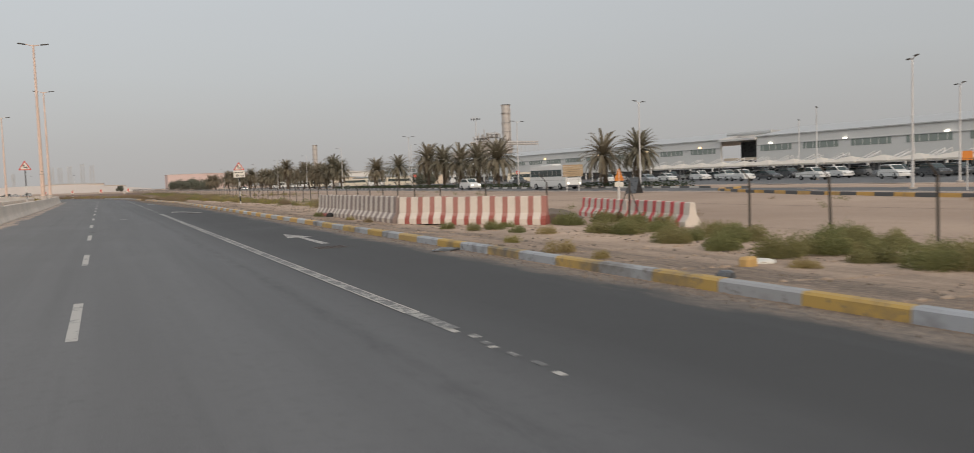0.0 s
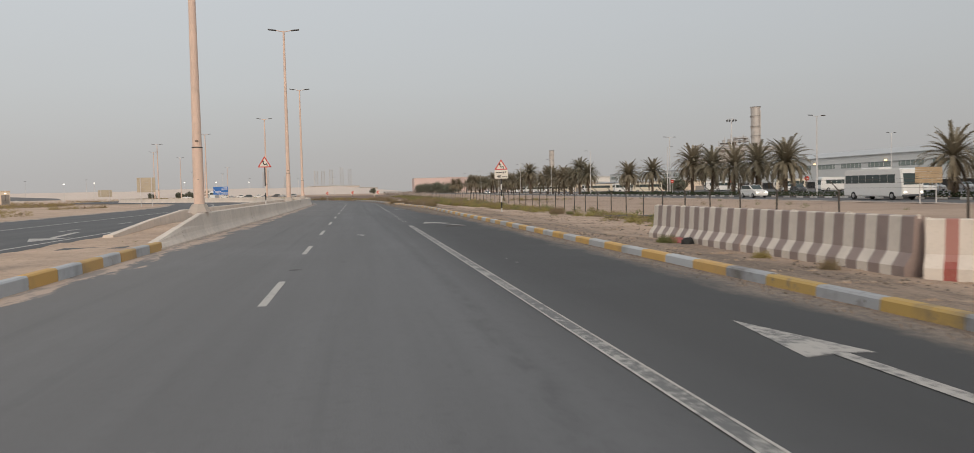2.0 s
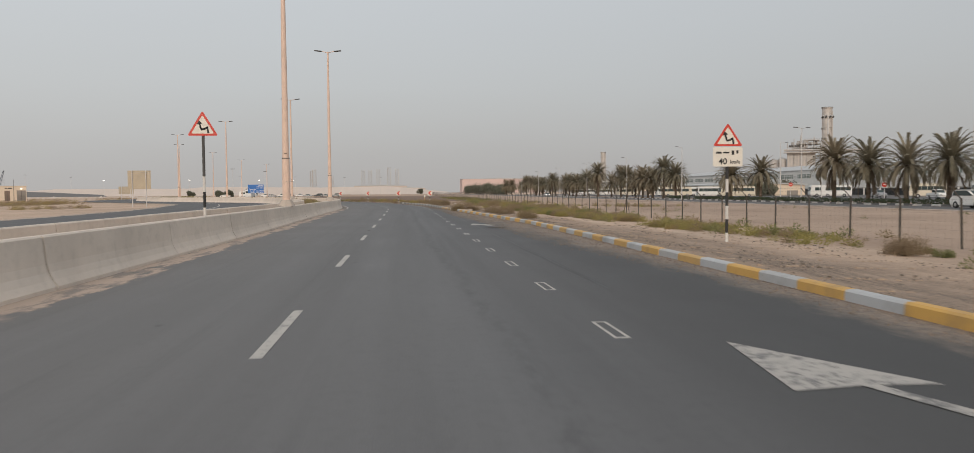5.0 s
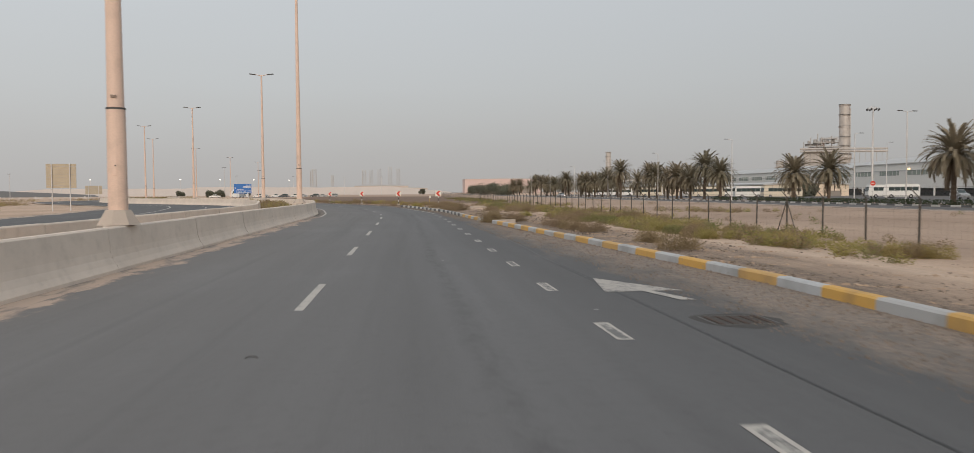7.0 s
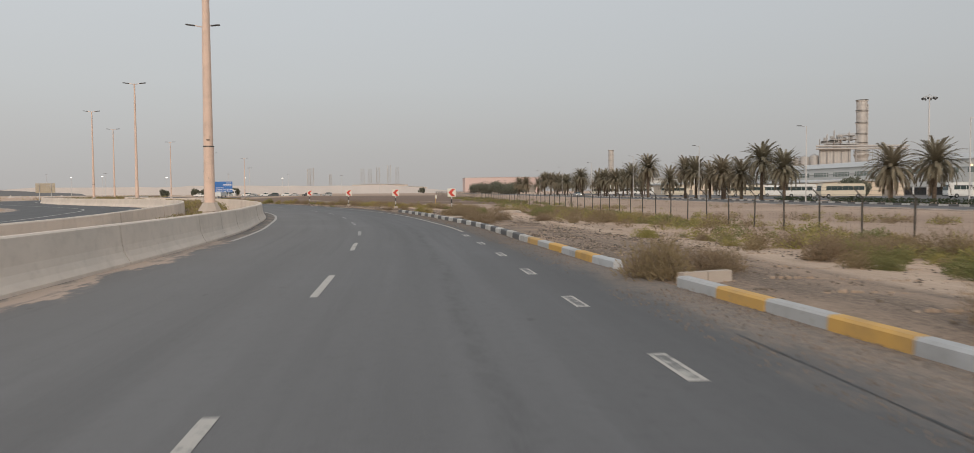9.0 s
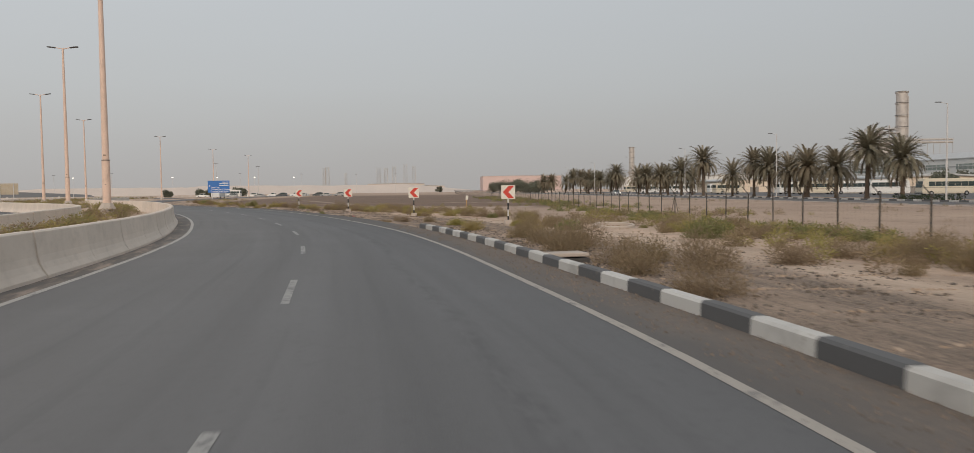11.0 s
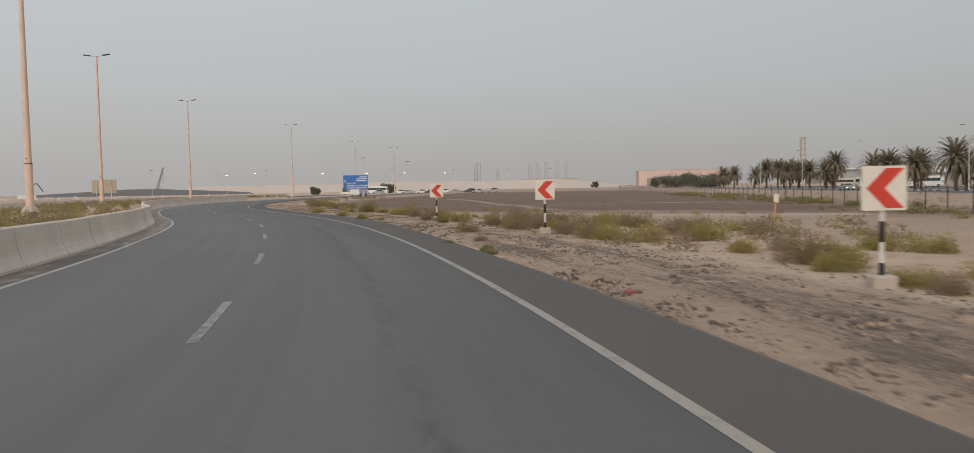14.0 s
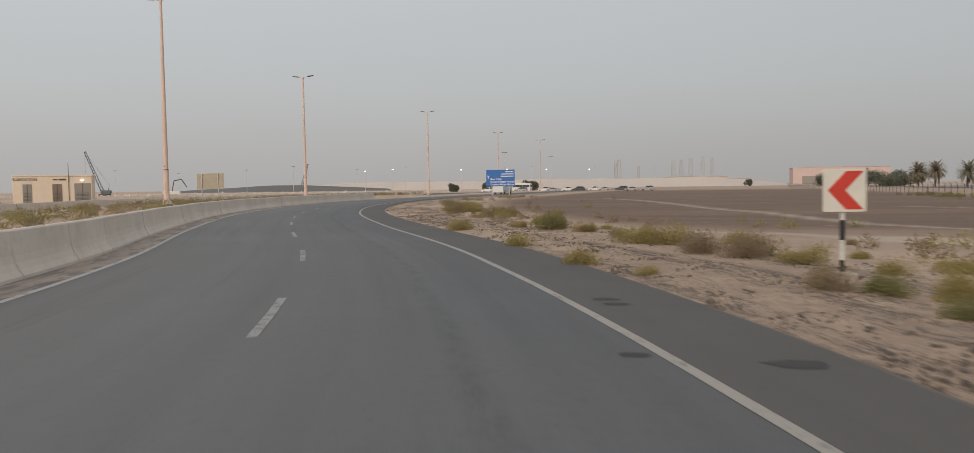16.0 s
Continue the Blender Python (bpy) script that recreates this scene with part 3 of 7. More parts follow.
def build_ground():
    xs = np.unique(np.r_[-4500, -2500, -1500, -1000, -700, -500, -350, -250, np.arange(-190, -70, 8), np.arange(-70, -48, 1.5), np.arange(-48, -24, 1.0), np.arange(-24, 30, 0.75), np.arange(30, 70, 2.5), np.arange(70, 200, 10), 250, 350, 500, 800, 1500, 2800, 4500])
    ys = np.unique(np.r_[-4500, -2000, -800, -300, -120, -60, np.arange(-30, 0, 3), np.arange(0, 250, 0.75), np.arange(250, 310, 1.0), np.arange(310, 400, 4), np.arange(400, 700, 20), 800, 1000, 1400, 2000, 3000, 4500])
    x, y = np.meshgrid(xs, ys)
    z = ground_height(x.ravel(), y.ravel()).reshape(x.shape)
    d, along = across(C_COARSE, x.ravel(), y.ravel())
    d = d.reshape(x.shape)
    rough = np.array([noise.noise((a * 0.35, b * 0.35, 0)) * 0.05 + noise.noise((a * 1.3, b * 1.3, 4)) * 0.03 for a, b in zip(x.ravel(), y.ravel())]).reshape(x.shape)
    loose = (np.abs(x) < 200) & (z > -2)
    off_road = np.clip((d - np.interp(y, [86, 113], [7.6, 5.6])) / 1.0, 0, 1)
    z = z + np.where(loose, rough * off_road, 0)
    verts = np.c_[x.ravel(), y.ravel(), z.ravel()]
    nx, ny = len(xs), len(ys)
    i = np.arange((ny - 1) * (nx - 1))
    a = (i // (nx - 1)) * nx + i % (nx - 1)
    me = data_mesh("ground", verts, np.c_[a, a + 1, a + nx + 1, a + nx], M_GROUND, True)
    dd = d.ravel()
    layer = me.uv_layers.new(name="UVMap")
    loop = np.zeros(len(me.loops), int)
    me.loops.foreach_get("vertex_index", loop)
    layer.data.foreach_set("uv", np.c_[dd, along][loop].astype(np.float32).ravel())
    # ploughed dark field inside the bend, gravel crust along the roadside
    field = np.clip((y.ravel() - 219 + 0.8 * np.maximum(x.ravel(), 0)) / 12, 0, 1) * np.clip((dd - 12) / 5, 0, 1) * np.clip((26 - x.ravel()) / 10, 0, 1)
    field = np.maximum(field * np.clip((540 - y.ravel()) / 100, 0, 1), 0)
    crust = np.clip((dd - 4.5) / 1.0, 0, 1) * np.clip((12.5 - dd) / 4, 0, 1)
    # pale wheel tracks across the field
    worn = np.zeros(len(dd))
    close = (np.abs(x.ravel()) < 40) & (y.ravel() > 205) & (y.ravel() < 320)
    for way, wide in (([(-27, 310), (-20, 290), (-12.5, 258), (-9.4, 249), (-7.9, 241), (-5.2, 231.6), (-1.5, 227.5), (6, 224)], 0.45), ([(-17, 225.4), (-13, 223.6), (-9, 222), (-6, 221.5)], 0.7), ([(-7.5, 221), (-5, 220), (-1, 218.5), (5, 217), (12, 215)], 1.7), ([(2, 262), (10, 248), (22, 236)], 0.4)):
        away, _ = across(smooth_line(way, 2.0), x.ravel()[close], y.ravel()[close])
        worn[close] = np.maximum(worn[close], np.clip((wide - np.abs(away)) / 0.7 + 0.5, 0, 1))
    flats = np.clip((dd - 12) / 5, 0, 1) * np.clip((70 - x.ravel()) / 10, 0, 1)
    # ribbon of pale blown sand between the gravel and the scrub
    past = x.ravel() - scrub_front(y.ravel())
    drift = np.clip((past + 1.3) / 0.5, 0, 1) * np.clip((1.5 - past) / 1.5, 0, 1) * np.clip((y.ravel() - 60) / 20, 0, 1) * np.clip((200 - y.ravel()) / 12, 0, 1)
    for key, values in (("dark_soil", field), ("crust", crust), ("track", worn), ("flats", flats), ("drift", drift)):
        at = me.attributes.new(key, "FLOAT", "POINT")
        at.data.foreach_set("value", values.astype(np.float32))
    tagged(new("ground", me), "pale stony desert sand with dark gravel by the road", "ground", kind="structure")


def ribbon(name, line, lefts, rights, z, material, cuts=7, spill=0.0):
    """A road sheet between two offsets, with its UV in metres across and along."""
    n = normals(line)
    k = np.linspace(0, 1, cuts)
    s = np.r_[0, np.cumsum(np.hypot(*np.diff(line, axis=0).T))]
    verts, uvs = [], []
    for i in range(len(line)):
        for t in k:
            d = lefts[i] * (1 - t) + rights[i] * t
            verts.append((*(line[i] + n[i] * d), z))
            uvs.append((d, s[i]))
    faces = [(i * cuts + j, i * cuts + j + 1, (i + 1) * cuts + j + 1, (i + 1) * cuts + j) for i in range(len(line) - 1) for j in range(cuts - 1)]
    me = data_mesh(name, verts, faces, material)
    layer = me.uv_layers.new(name="UVMap")
    loop = np.zeros(len(me.loops), int)
    me.loops.foreach_get("vertex_index", loop)
    layer.data.foreach_set("uv", np.array(uvs)[loop].astype(np.float32).ravel())
    d = np.array(uvs)[:, 0].reshape(len(line), cuts)
    spread = (1 + spill * np.exp(-(((line[:, 1] - 90) / 20) ** 4)) - (-0.2 * np.clip((line[:, 1] - 114) / 8, 0, 1) + 1.14 * np.clip((line[:, 1] - 158) / 8, 0, 1) if spill else 0))[:, None]
    gather = (1 + (0.55 * np.clip((line[:, 1] - 185) / 20, 0, 1) if spill else 0 * line[:, 1]))[:, None]
    for key, far in (("from_left", (d - np.asarray(lefts)[:, None]) / gather), ("from_right", (np.asarray(rights)[:, None] - d) / spread)):
        me.attributes.new(key, "FLOAT", "POINT").data.foreach_set("value", far.astype(np.float32).ravel())
    return new(name, me)


build_ground()
road = tagged(ribbon("road", CENTRE, LEFT_EDGE - 0.05, RIGHT_EDGE + 0.05, 0.0, M_ROAD, 13, 1.3), "dark grey asphalt carriageway with dusty edges", "road", kind="structure")
n2 = len(OPPOSITE)
opp_left = np.interp(OPPOSITE[:, 1], [0, 60, 120, 160, 240], [-6, -10.5, -12, -11, -9])
opposite_road = tagged(ribbon("opposite_road", OPPOSITE, opp_left, np.full(n2, 4.9), -0.012, M_OLD), "asphalt of the opposite carriageway", "road", kind="structure")
service = smooth_line([(52.5, -200), (52.5, 0), (52.5, 300), (52.5, 900)], 6.0)
service_road = tagged(ribbon("service_road", service, np.full(len(service), -5.5), np.full(len(service), 5.0), -0.335, M_FARROAD), "dusty asphalt service road along the palms", "road", kind="structure")
# parking ground behind the palms
lot = smooth_line([(112, -200), (112, 300), (112, 600)], 20.0)
tagged(ribbon("parking_pavement", lot, np.full(len(lot), -44), np.full(len(lot), 40), -0.33, M_FARROAD, 5), "pale grey asphalt of the bus and car park", "pavement", kind="structure")


def strip_mesh(bm, line, s0, s1, d0, d1, z=0.004, curve=CENTRE, bow=None):
    """A painted quad strip along the centre line, between two distances along and two across."""
    s = np.r_[0, np.cumsum(np.hypot(*np.diff(curve, axis=0).T))]
    n = normals(curve)
    k = max(2, int((s1 - s0) / 1.5) + 1)
    rows = []
    for a in np.linspace(s0, s1, k):
        p = np.array([np.interp(a, s, curve[:, 0]), np.interp(a, s, curve[:, 1])])
        m = np.array([np.interp(a, s, n[:, 0]), np.interp(a, s, n[:, 1])])
        shift = bow(p[1]) if bow else 0.0
        rows.append([bm.verts.new((*(p + m * (d + shift)), z)) for d in (d0, d1)])
    for a, b in zip(rows, rows[1:]):
        bm.faces.new((a[0], a[1], b[1], b[0]))


S_OF_Y = lambda y: float(np.interp(y, CENTRE[:, 1], np.r_[0, np.cumsum(np.hypot(*np.diff(CENTRE, axis=0).T))]))
# lane dashes
for first, last, step in ((50.0 - 9.4 * 6, 127, 9.4), (132.5, 330, 9.13)):
    s_dash = S_OF_Y(first)
    while s_dash < S_OF_Y(last):
        bm = B()
        bow = float(np.interp(s_dash - 120, [5, 24, 40], [0.11, 0.06, 0.0]))
        strip_mesh(bm, None, s_dash - 3.1, s_dash, bow - 0.06, bow + 0.06)
        part("lane_dash", bm, M_LINE if first < 100 else M_LINE_FADED, road)
        s_dash += step
# solid line, then hollow box marks where it has been half removed
bm = B()
strip_mesh(bm, None, S_OF_Y(7.6), S_OF_Y(52.9), 3.565, 3.735)
part("solid_line", bm, M_LINE_WORN, road, "worn white solid lane line")
bm = B()
for k in range(-3, 40):
    for d in (3.56, 3.725):
        y0 = 4 + k * 1.2
        if 8 < y0 < 52:
            strip_mesh(bm, None, S_OF_Y(y0), S_OF_Y(min(y0 + 1.2, 52.9)), d - 0.014, d + 0.014, 0.008)
part("line_border", bm, M_LINE, road)
rnd = random.Random(31)
for k in range(7):
    bm = B()
    y0, d = 5.4 + k * 0.34 + rnd.uniform(-0.1, 0.1), 3.66 + rnd.uniform(-0.06, 0.08)
    strip_mesh(bm, None, S_OF_Y(y0), S_OF_Y(y0 + rnd.uniform(0.08, 0.24)), d - rnd.uniform(0.02, 0.06), d + rnd.uniform(0.02, 0.05))
    part("line_remnant", bm, M_LINE_WORN if k % 3 else M_LINE, road)
y0 = 56.85
while y0 < 131:
    bm = B()
    s = S_OF_Y(y0)
    for s0, s1, d0, d1 in ((s, s + 0.07, 3.56, 3.74), (s + 1.03, s + 1.1, 3.56, 3.74), (s + 0.07, s + 1.03, 3.56, 3.6), (s + 0.07, s + 1.03, 3.70, 3.74)):
        strip_mesh(bm, None, s0, s1, d0, d1)
    part("box_mark", bm, M_LINE, road)
    if y0 > 76:
        bm = B()
        strip_mesh(bm, None, s + 0.07, s + 1.03, 3.6, 3.7)
        part("box_mark_fill", bm, M_LINE_WORN, road)
    y0 += 4.18
bm = B()
strip_mesh(bm, None, S_OF_Y(131), S_OF_Y(420), 3.77, 3.895, bow=lambda y: float(np.interp(y, [158, 174, 195, 206], [0.0, 0.05, 0.13, -0.08])))
part("edge_line", bm, M_LINE_EDGE, road, "worn cream edge line")
bm = B()
strip_mesh(bm, None, S_OF_Y(127), S_OF_Y(420), -3.99, -3.86)
part("edge_line", bm, M_LINE, road, "worn cream edge line")
s_opp = np.r_[0, np.cumsum(np.hypot(*np.diff(OPPOSITE, axis=0).T))]
for d in (2.85, -3.9):
    bm = B()
    strip_mesh(bm, None, 60, s_opp[-1] - 5, d - 0.08, d + 0.08, -0.006, OPPOSITE)
    part("edge_line", bm, M_LINE, opposite_road)
for k in range(30):
    bm = B()
    strip_mesh(bm, None, 60 + k * 9.4, 63 + k * 9.4, -0.07, 0.07, -0.006, OPPOSITE)
    part("lane_dash", bm, M_LINE, opposite_road)


# tar joint between the old shoulder lane and the resurfaced lanes
bm = B()
for y in np.arange(61, 109, 1.5):
    d = lambda v: 4.6 + 0.06 * noise.noise((0.0, v * 0.35, 3.0)) + 0.2 * max(0, (v - 92) / 16)
    w = 0.02 + 0.02 * noise.noise((3.0, y * 0.9, 1.0))
    a, b = d(y), d(y + 1.5)
    bm.faces.new([bm.verts.new(p) for p in ((a - w, y, 0.003), (a + w, y, 0.003), (b + w, y + 1.5, 0.003), (b - w, y + 1.5, 0.003))])
part("tar_joint", bm, M_BLACK, road, "dark tar joint between old and new asphalt")


def arrow_of(points):
    """Arrow head and shaft polygons given in the road's own metres."""
    bm = B()
    for k, ring in enumerate(points):
        f = bm.faces.new([bm.verts.new((x, y, 0.005 + 0.002 * k)) for x, y in ring])
        f.normal_update()
        if f.normal.z < 0:
            f.normal_flip()
    part("painted_arrow", bm, M_LINE_ARROW, road, "worn white painted lane arrow")


for x, y, tail in ((5.48, 25.3, 5.05), (4.62, 56.5, 5.05), (4.68, 87.8, 3.0)):
    k = 0.55 if y > 30 else 0.0
    q = (tail - 1.85) / 3.2
    x1 = x + 0.06 + k * (0.5 + 1.7 * q)
    arrow_of([[(x, y), (x + 0.42 + k, y - 1.95), (x + 0.1 + k * 0.5, y - 1.9), (x - 0.28, y - 2.0)],
              [(x + 0.02 + k * 0.5, y - 1.85), (x + 0.17 + k * 0.5, y - 1.85), (x1 + 0.1, y - tail), (x1 - 0.12, y - tail)]])


def gully(x, y, w, l):
    """An iron gully grate let into the asphalt."""
    t = thing("gully_grate", pose(x, y, 0), "rusty iron gully grate set flush in the asphalt", "grate", "gully grates")
    bm = B()
    for s in (-1, 1):
        box(bm, (0.03, l, 0.03), (s * w / 2, 0, -0.009), bevel=0.004)
        box(bm, (w, 0.03, 0.03), (0, s * l / 2, -0.009), bevel=0.004)
    part("frame", bm, M_DARKSTEEL, t)
    for k in range(5):
        bm = B()
        box(bm, (0.05, l - 0.06, 0.02), (-w / 2 + w * (k + 0.5) / 5, 0, 0.0), bevel=0.003)
        part("bar", bm, M_RUST, t)
    bm = B()
    for k in range(4):
        box(bm, (w - 0.04, 0.035, 0.012), (0, -l / 2 + l * (k + 0.5) / 4, -0.003), bevel=0.002)
    part("cross_bars", bm, M_RUST, t)
    rnd = random.Random(int(y))
    bm = B()
    ring = [bm.verts.new((w * (0.62 + 0.2 * rnd.random()) * math.cos(a), l * (0.75 + 0.3 * rnd.random()) * math.sin(a), 0.0022)) for a in [j * math.tau / 16 for j in range(16)]]
    bm.faces.new(ring)
    part("tar_patch", bm, M_TARPATCH, t, "darker asphalt patch round the grate")


for x, y in ((5.35, 19.1), (5.4, 51.2), (5.3, 83.0)):
    gully(x, y, 0.75, 0.62)

# ---- kerbs ----


def kerb_run(name, line, colours, block, label, height=0.17, base=0.0):
    """Kerb stones laid end to end along a line, each a piece of its own."""
    kerb = tagged(new(name), label, "kerb", kind="structure")
    s = np.r_[0, np.cumsum(np.hypot(*np.diff(line, axis=0).T))]
    n = max(2, int(s[-1] / block))
    meshes = []
    for c in colours:
        bm = B()
        prism(bm, [(0, -0.12), (0.012, height - 0.03), (0.045, height), (0.19, height), (0.2, -0.12)], -block / 2 + 0.006, block / 2 - 0.006)
        meshes.append(mesh_of("kerb_stone", bm, c))
    for k in range(n):
        a, b = k * block, (k + 1) * block
        p, q = [np.array([np.interp(v, s, line[:, 0]), np.interp(v, s, line[:, 1])]) for v in (a, b)]
        d = q - p
        turn = math.degrees(math.atan2(d[1], d[0])) - 90
        jog = random.uniform(-0.006, 0.006)
        which = k % len(meshes) if len(meshes) < 4 else k % 2 + (2 if q[1] < 30 else 0)
        shared("kerb_stone", meshes[which], kerb, pose((p[0] + q[0]) / 2 + jog, (p[1] + q[1]) / 2, base + random.uniform(-0.008, 0.004), 0, random.uniform(-0.8, 0.8), turn))
    return kerb


near_kerb = offset(CENTRE, RIGHT_EDGE)
sel = (CENTRE[:, 1] > -40) & (CENTRE[:, 1] < 114.2)
KERB_1 = near_kerb[sel]
kerb_run("kerb_yellow", KERB_1, (M_KYELLOW, M_KWHITE, M_KYDIRTY, M_KWDIRTY), 1.35, "yellow and pale blue painted concrete kerb stones")
end = KERB_1[-1]
kerb_run("kerb_return", np.array([(end[0] + 0.3, end[1] - 0.12), (end[0] + 1.35, end[1] + 0.28)]), (M_FOOT,), 0.53, "short return of bare buff concrete kerb stones", 0.165)


def stretch(line, y0, y1, step=0.3):
    """The part of a line between two y, finely cut."""
    ys = np.arange(y0, y1 + step / 2, step)
    return np.c_[np.interp(ys, line[:, 1], line[:, 0]), ys]


kerb_run("kerb_yellow_short", stretch(near_kerb, 116.2, 124.5), (M_KWHITE, M_KYELLOW), 1.37, "yellow and white painted kerb stones before the bend")
kerb_run("kerb_black_white", stretch(near_kerb, 124.43, 161.0), (M_KCLEAN, M_KBLACK), 1.22, "black and white painted kerb stones on the bend", 0.19)
kerb_run("far_kerb", smooth_line([(57.5, 66), (57.5, 300), (57.5, 560)], 5.0), (M_KBLACK, M_KCLEAN), 1.6, "black and white kerb along the palm verge", 0.2, -0.33)
kerb_run("junction_kerb", smooth_line([(57.3, 60), (50, 56), (44, 40), (40, 20), (37, 0)], 3.0), (M_KBLACK, M_KYELLOW), 1.6, "black and yellow kerb at the car park entrance", 0.2, -0.33)
# nose of the median: painted kerb round a sandy island
nose = smooth_line([(-8.6, 40), (-7.9, 30), (-6.9, 20), (-5.6, 12.5), (-4.7, 12.0), (-4.3, 16), (-4.15, 26), (-4.15, 41.6)], 0.8)
kerb_run("median_kerb", nose[::-1][: int(36 / 0.8)], (M_KYELLOW, M_KWHITE), 1.35, "yellow and pale blue painted kerb round the median nose", 0.24)

# ---- concrete barriers ----


def barrier_run(name, line, side, s0, s1, label, length=6.2, height=0.88, toe=None):
    """Jersey barrier units along a line; side +1: the line is the foot of the face on the right of the way."""
    run = tagged(new(name), label, "barrier", kind="structure")
    s = np.r_[0, np.cumsum(np.hypot(*np.diff(line, axis=0).T))]
    k = s0
    while k + length < s1:
        pts = []
        for v in np.linspace(k + 0.02, k + length - 0.02, 6):
            p = np.array([np.interp(v, s, line[:, 0]), np.interp(v, s, line[:, 1])])
            q = np.array([np.interp(v + 0.5, s, line[:, 0]), np.interp(v + 0.5, s, line[:, 1])])
            d = (q - p) / np.hypot(*(q - p))
            pts.append((p, np.array([d[1], -d[0]])))
        h = height + random.uniform(-0.008, 0.008)
        face = [(0.0, -0.1), (0.0, 0.06), (-0.075, 0.17), (-0.13, 0.29), (-0.16, 0.42), (-0.205, h - 0.03), (-0.24, h), (-0.375, h), (-0.40, h - 0.03), (-0.44, 0.3), (-0.50, -0.1)]
        jog = random.uniform(-0.012, 0.012)
        verts = [(*(p + m * (u * side + jog)), w) for p, m in pts for u, w in face]
        c = len(face)
        faces = [(i * c + j, i * c + (j + 1) % c, (i + 1) * c + (j + 1) % c, (i + 1) * c + j) for i in range(5) for j in range(c)]
        faces += [tuple(range(c - 1, -1, -1)), tuple(5 * c + j for j in range(c))]
        me = data_mesh("barrier_unit", verts, faces, M_CONC)
        bm = B()
        bm.from_mesh(me)
        bmesh.ops.recalc_face_normals(bm, faces=bm.faces)
        bm.to_mesh(me)
        bm.free()
        shared("barrier_unit", me, run)
        k += length
    return run


left_line = offset(CENTRE, LEFT_EDGE)
barrier_run("median_barrier", left_line, 1, S_OF_Y(48.2), S_OF_Y(128), "cast concrete jersey barrier along the median", 7.05)
barrier_run("median_barrier_bend", left_line, 1, S_OF_Y(48.2) + 11 * 7.05, S_OF_Y(300), "short cast concrete jersey barrier units round the bend", 3.4)
barrier_run("opposite_barrier", SECOND, -1, 10.0, 330, "concrete jersey barrier facing the opposite carriageway")
# sloped end units of both runs
SECTION = [(0.0, -0.1), (0.0, 0.06), (-0.075, 0.17), (-0.13, 0.29), (-0.16, 0.42), (-0.205, 0.85), (-0.24, 0.88), (-0.375, 0.88), (-0.40, 0.85), (-0.44, 0.3), (-0.50, -0.1)]
for x, s, stops in ((-4.15, 1, ((48.18, 0.88), (44.3, 0.52), (40.8, 0.19))), (-7.0, -1, ((55.9, 0.87), (50.6, 0.64), (44.8, 0.30)))):
    for (y1, h1), (y0, h0) in zip(stops, stops[1:]):
        bm = B()
        a = [bm.verts.new((x + u * s, y1, min(c, h1))) for u, c in SECTION]
        b = [bm.verts.new((x + u * s, y0 + 0.02, min(c, h0) - 0.001 * i)) for i, (u, c) in enumerate(SECTION)]
        fs = [bm.faces.new(a), bm.faces.new(b[::-1])] + [bm.faces.new((a[i], b[i], b[(i + 1) % len(SECTION)], a[(i + 1) % len(SECTION)])) for i in range(len(SECTION))]
        bmesh.ops.recalc_face_normals(bm, faces=fs)
        tagged(new("barrier_ramp", mesh_of("barrier_ramp", bm, M_CONC)), "sloped concrete end piece of the median barrier", "barrier", kind="structure")
# sandy fill of the median nose, heaped up between the barriers
rows, verts, faces = np.arange(12.6, 60, 0.7), [], []
for y in rows:
    lo, hi = np.interp(y, [12.6, 20, 30, 44, 60], [-5.5, -6.7, -7.6, -7.15, -7.15]), np.interp(y, [12.6, 16, 26, 41.8, 60], [-4.9, -4.45, -4.28, -4.28, -4.5])
    for t in np.linspace(0, 1, 7):
        x = lo + (hi - lo) * t
        verts.append((x, y, np.interp(y, [0, 40, 46, 51, 60], [0.18, 0.19, 0.28, 0.42, 0.44]) - 0.08 * (1 - t) * np.clip((y - 42) / 4, 0, 1) + 0.035 * noise.noise((x * 1.1, y * 0.9, 7)) * (1 if y > 38 else 0.4)))
for i in range(len(rows) - 1):
    for j in range(6):
        faces.append((i * 7 + j, i * 7 + j + 1, i * 7 + j + 8, i * 7 + j + 7))
tagged(new("median_fill", data_mesh("median_fill", verts, faces, M_GROUND, True)), "sandy infill of the median nose", "pavement", kind="structure")


def trench_cover(x, y, w, l, turn):
    """A dark slotted cover lying across the island."""
    t = thing("trench_cover", pose(x, y, 0.165, 0, 0, turn), "dark rusted trench cover sunk in the median sand", "cover", "trench covers")
    for k in range(4):
        bm = B()
        box(bm, (w, l / 4 - 0.05, 0.05), (0, -l / 2 + l * (k + 0.5) / 4, 0), bevel=0.008)
        part("bar", bm, M_DARKSTEEL, t)


trench_cover(-5.6, 39.6, 1.7, 0.9, 4)
trench_cover(-5.9, 44.0, 0.5, 1.6, -8)
# arrow on the opposite lane
bm = B()
for k, ring in enumerate(([(-10.3, 47.8), (-9.6, 50.4), (-10.35, 50.2), (-11.2, 50.4)], [(-10.5, 50.3), (-10.25, 50.3), (-10.9, 55.4), (-11.2, 55.4)])):
    bm.faces.new([bm.verts.new((x, y, -0.004 + 0.002 * k)) for x, y in ring])
part("painted_arrow", bm, M_LINE, opposite_road, "white painted lane arrow")

# ---- street lamps ----


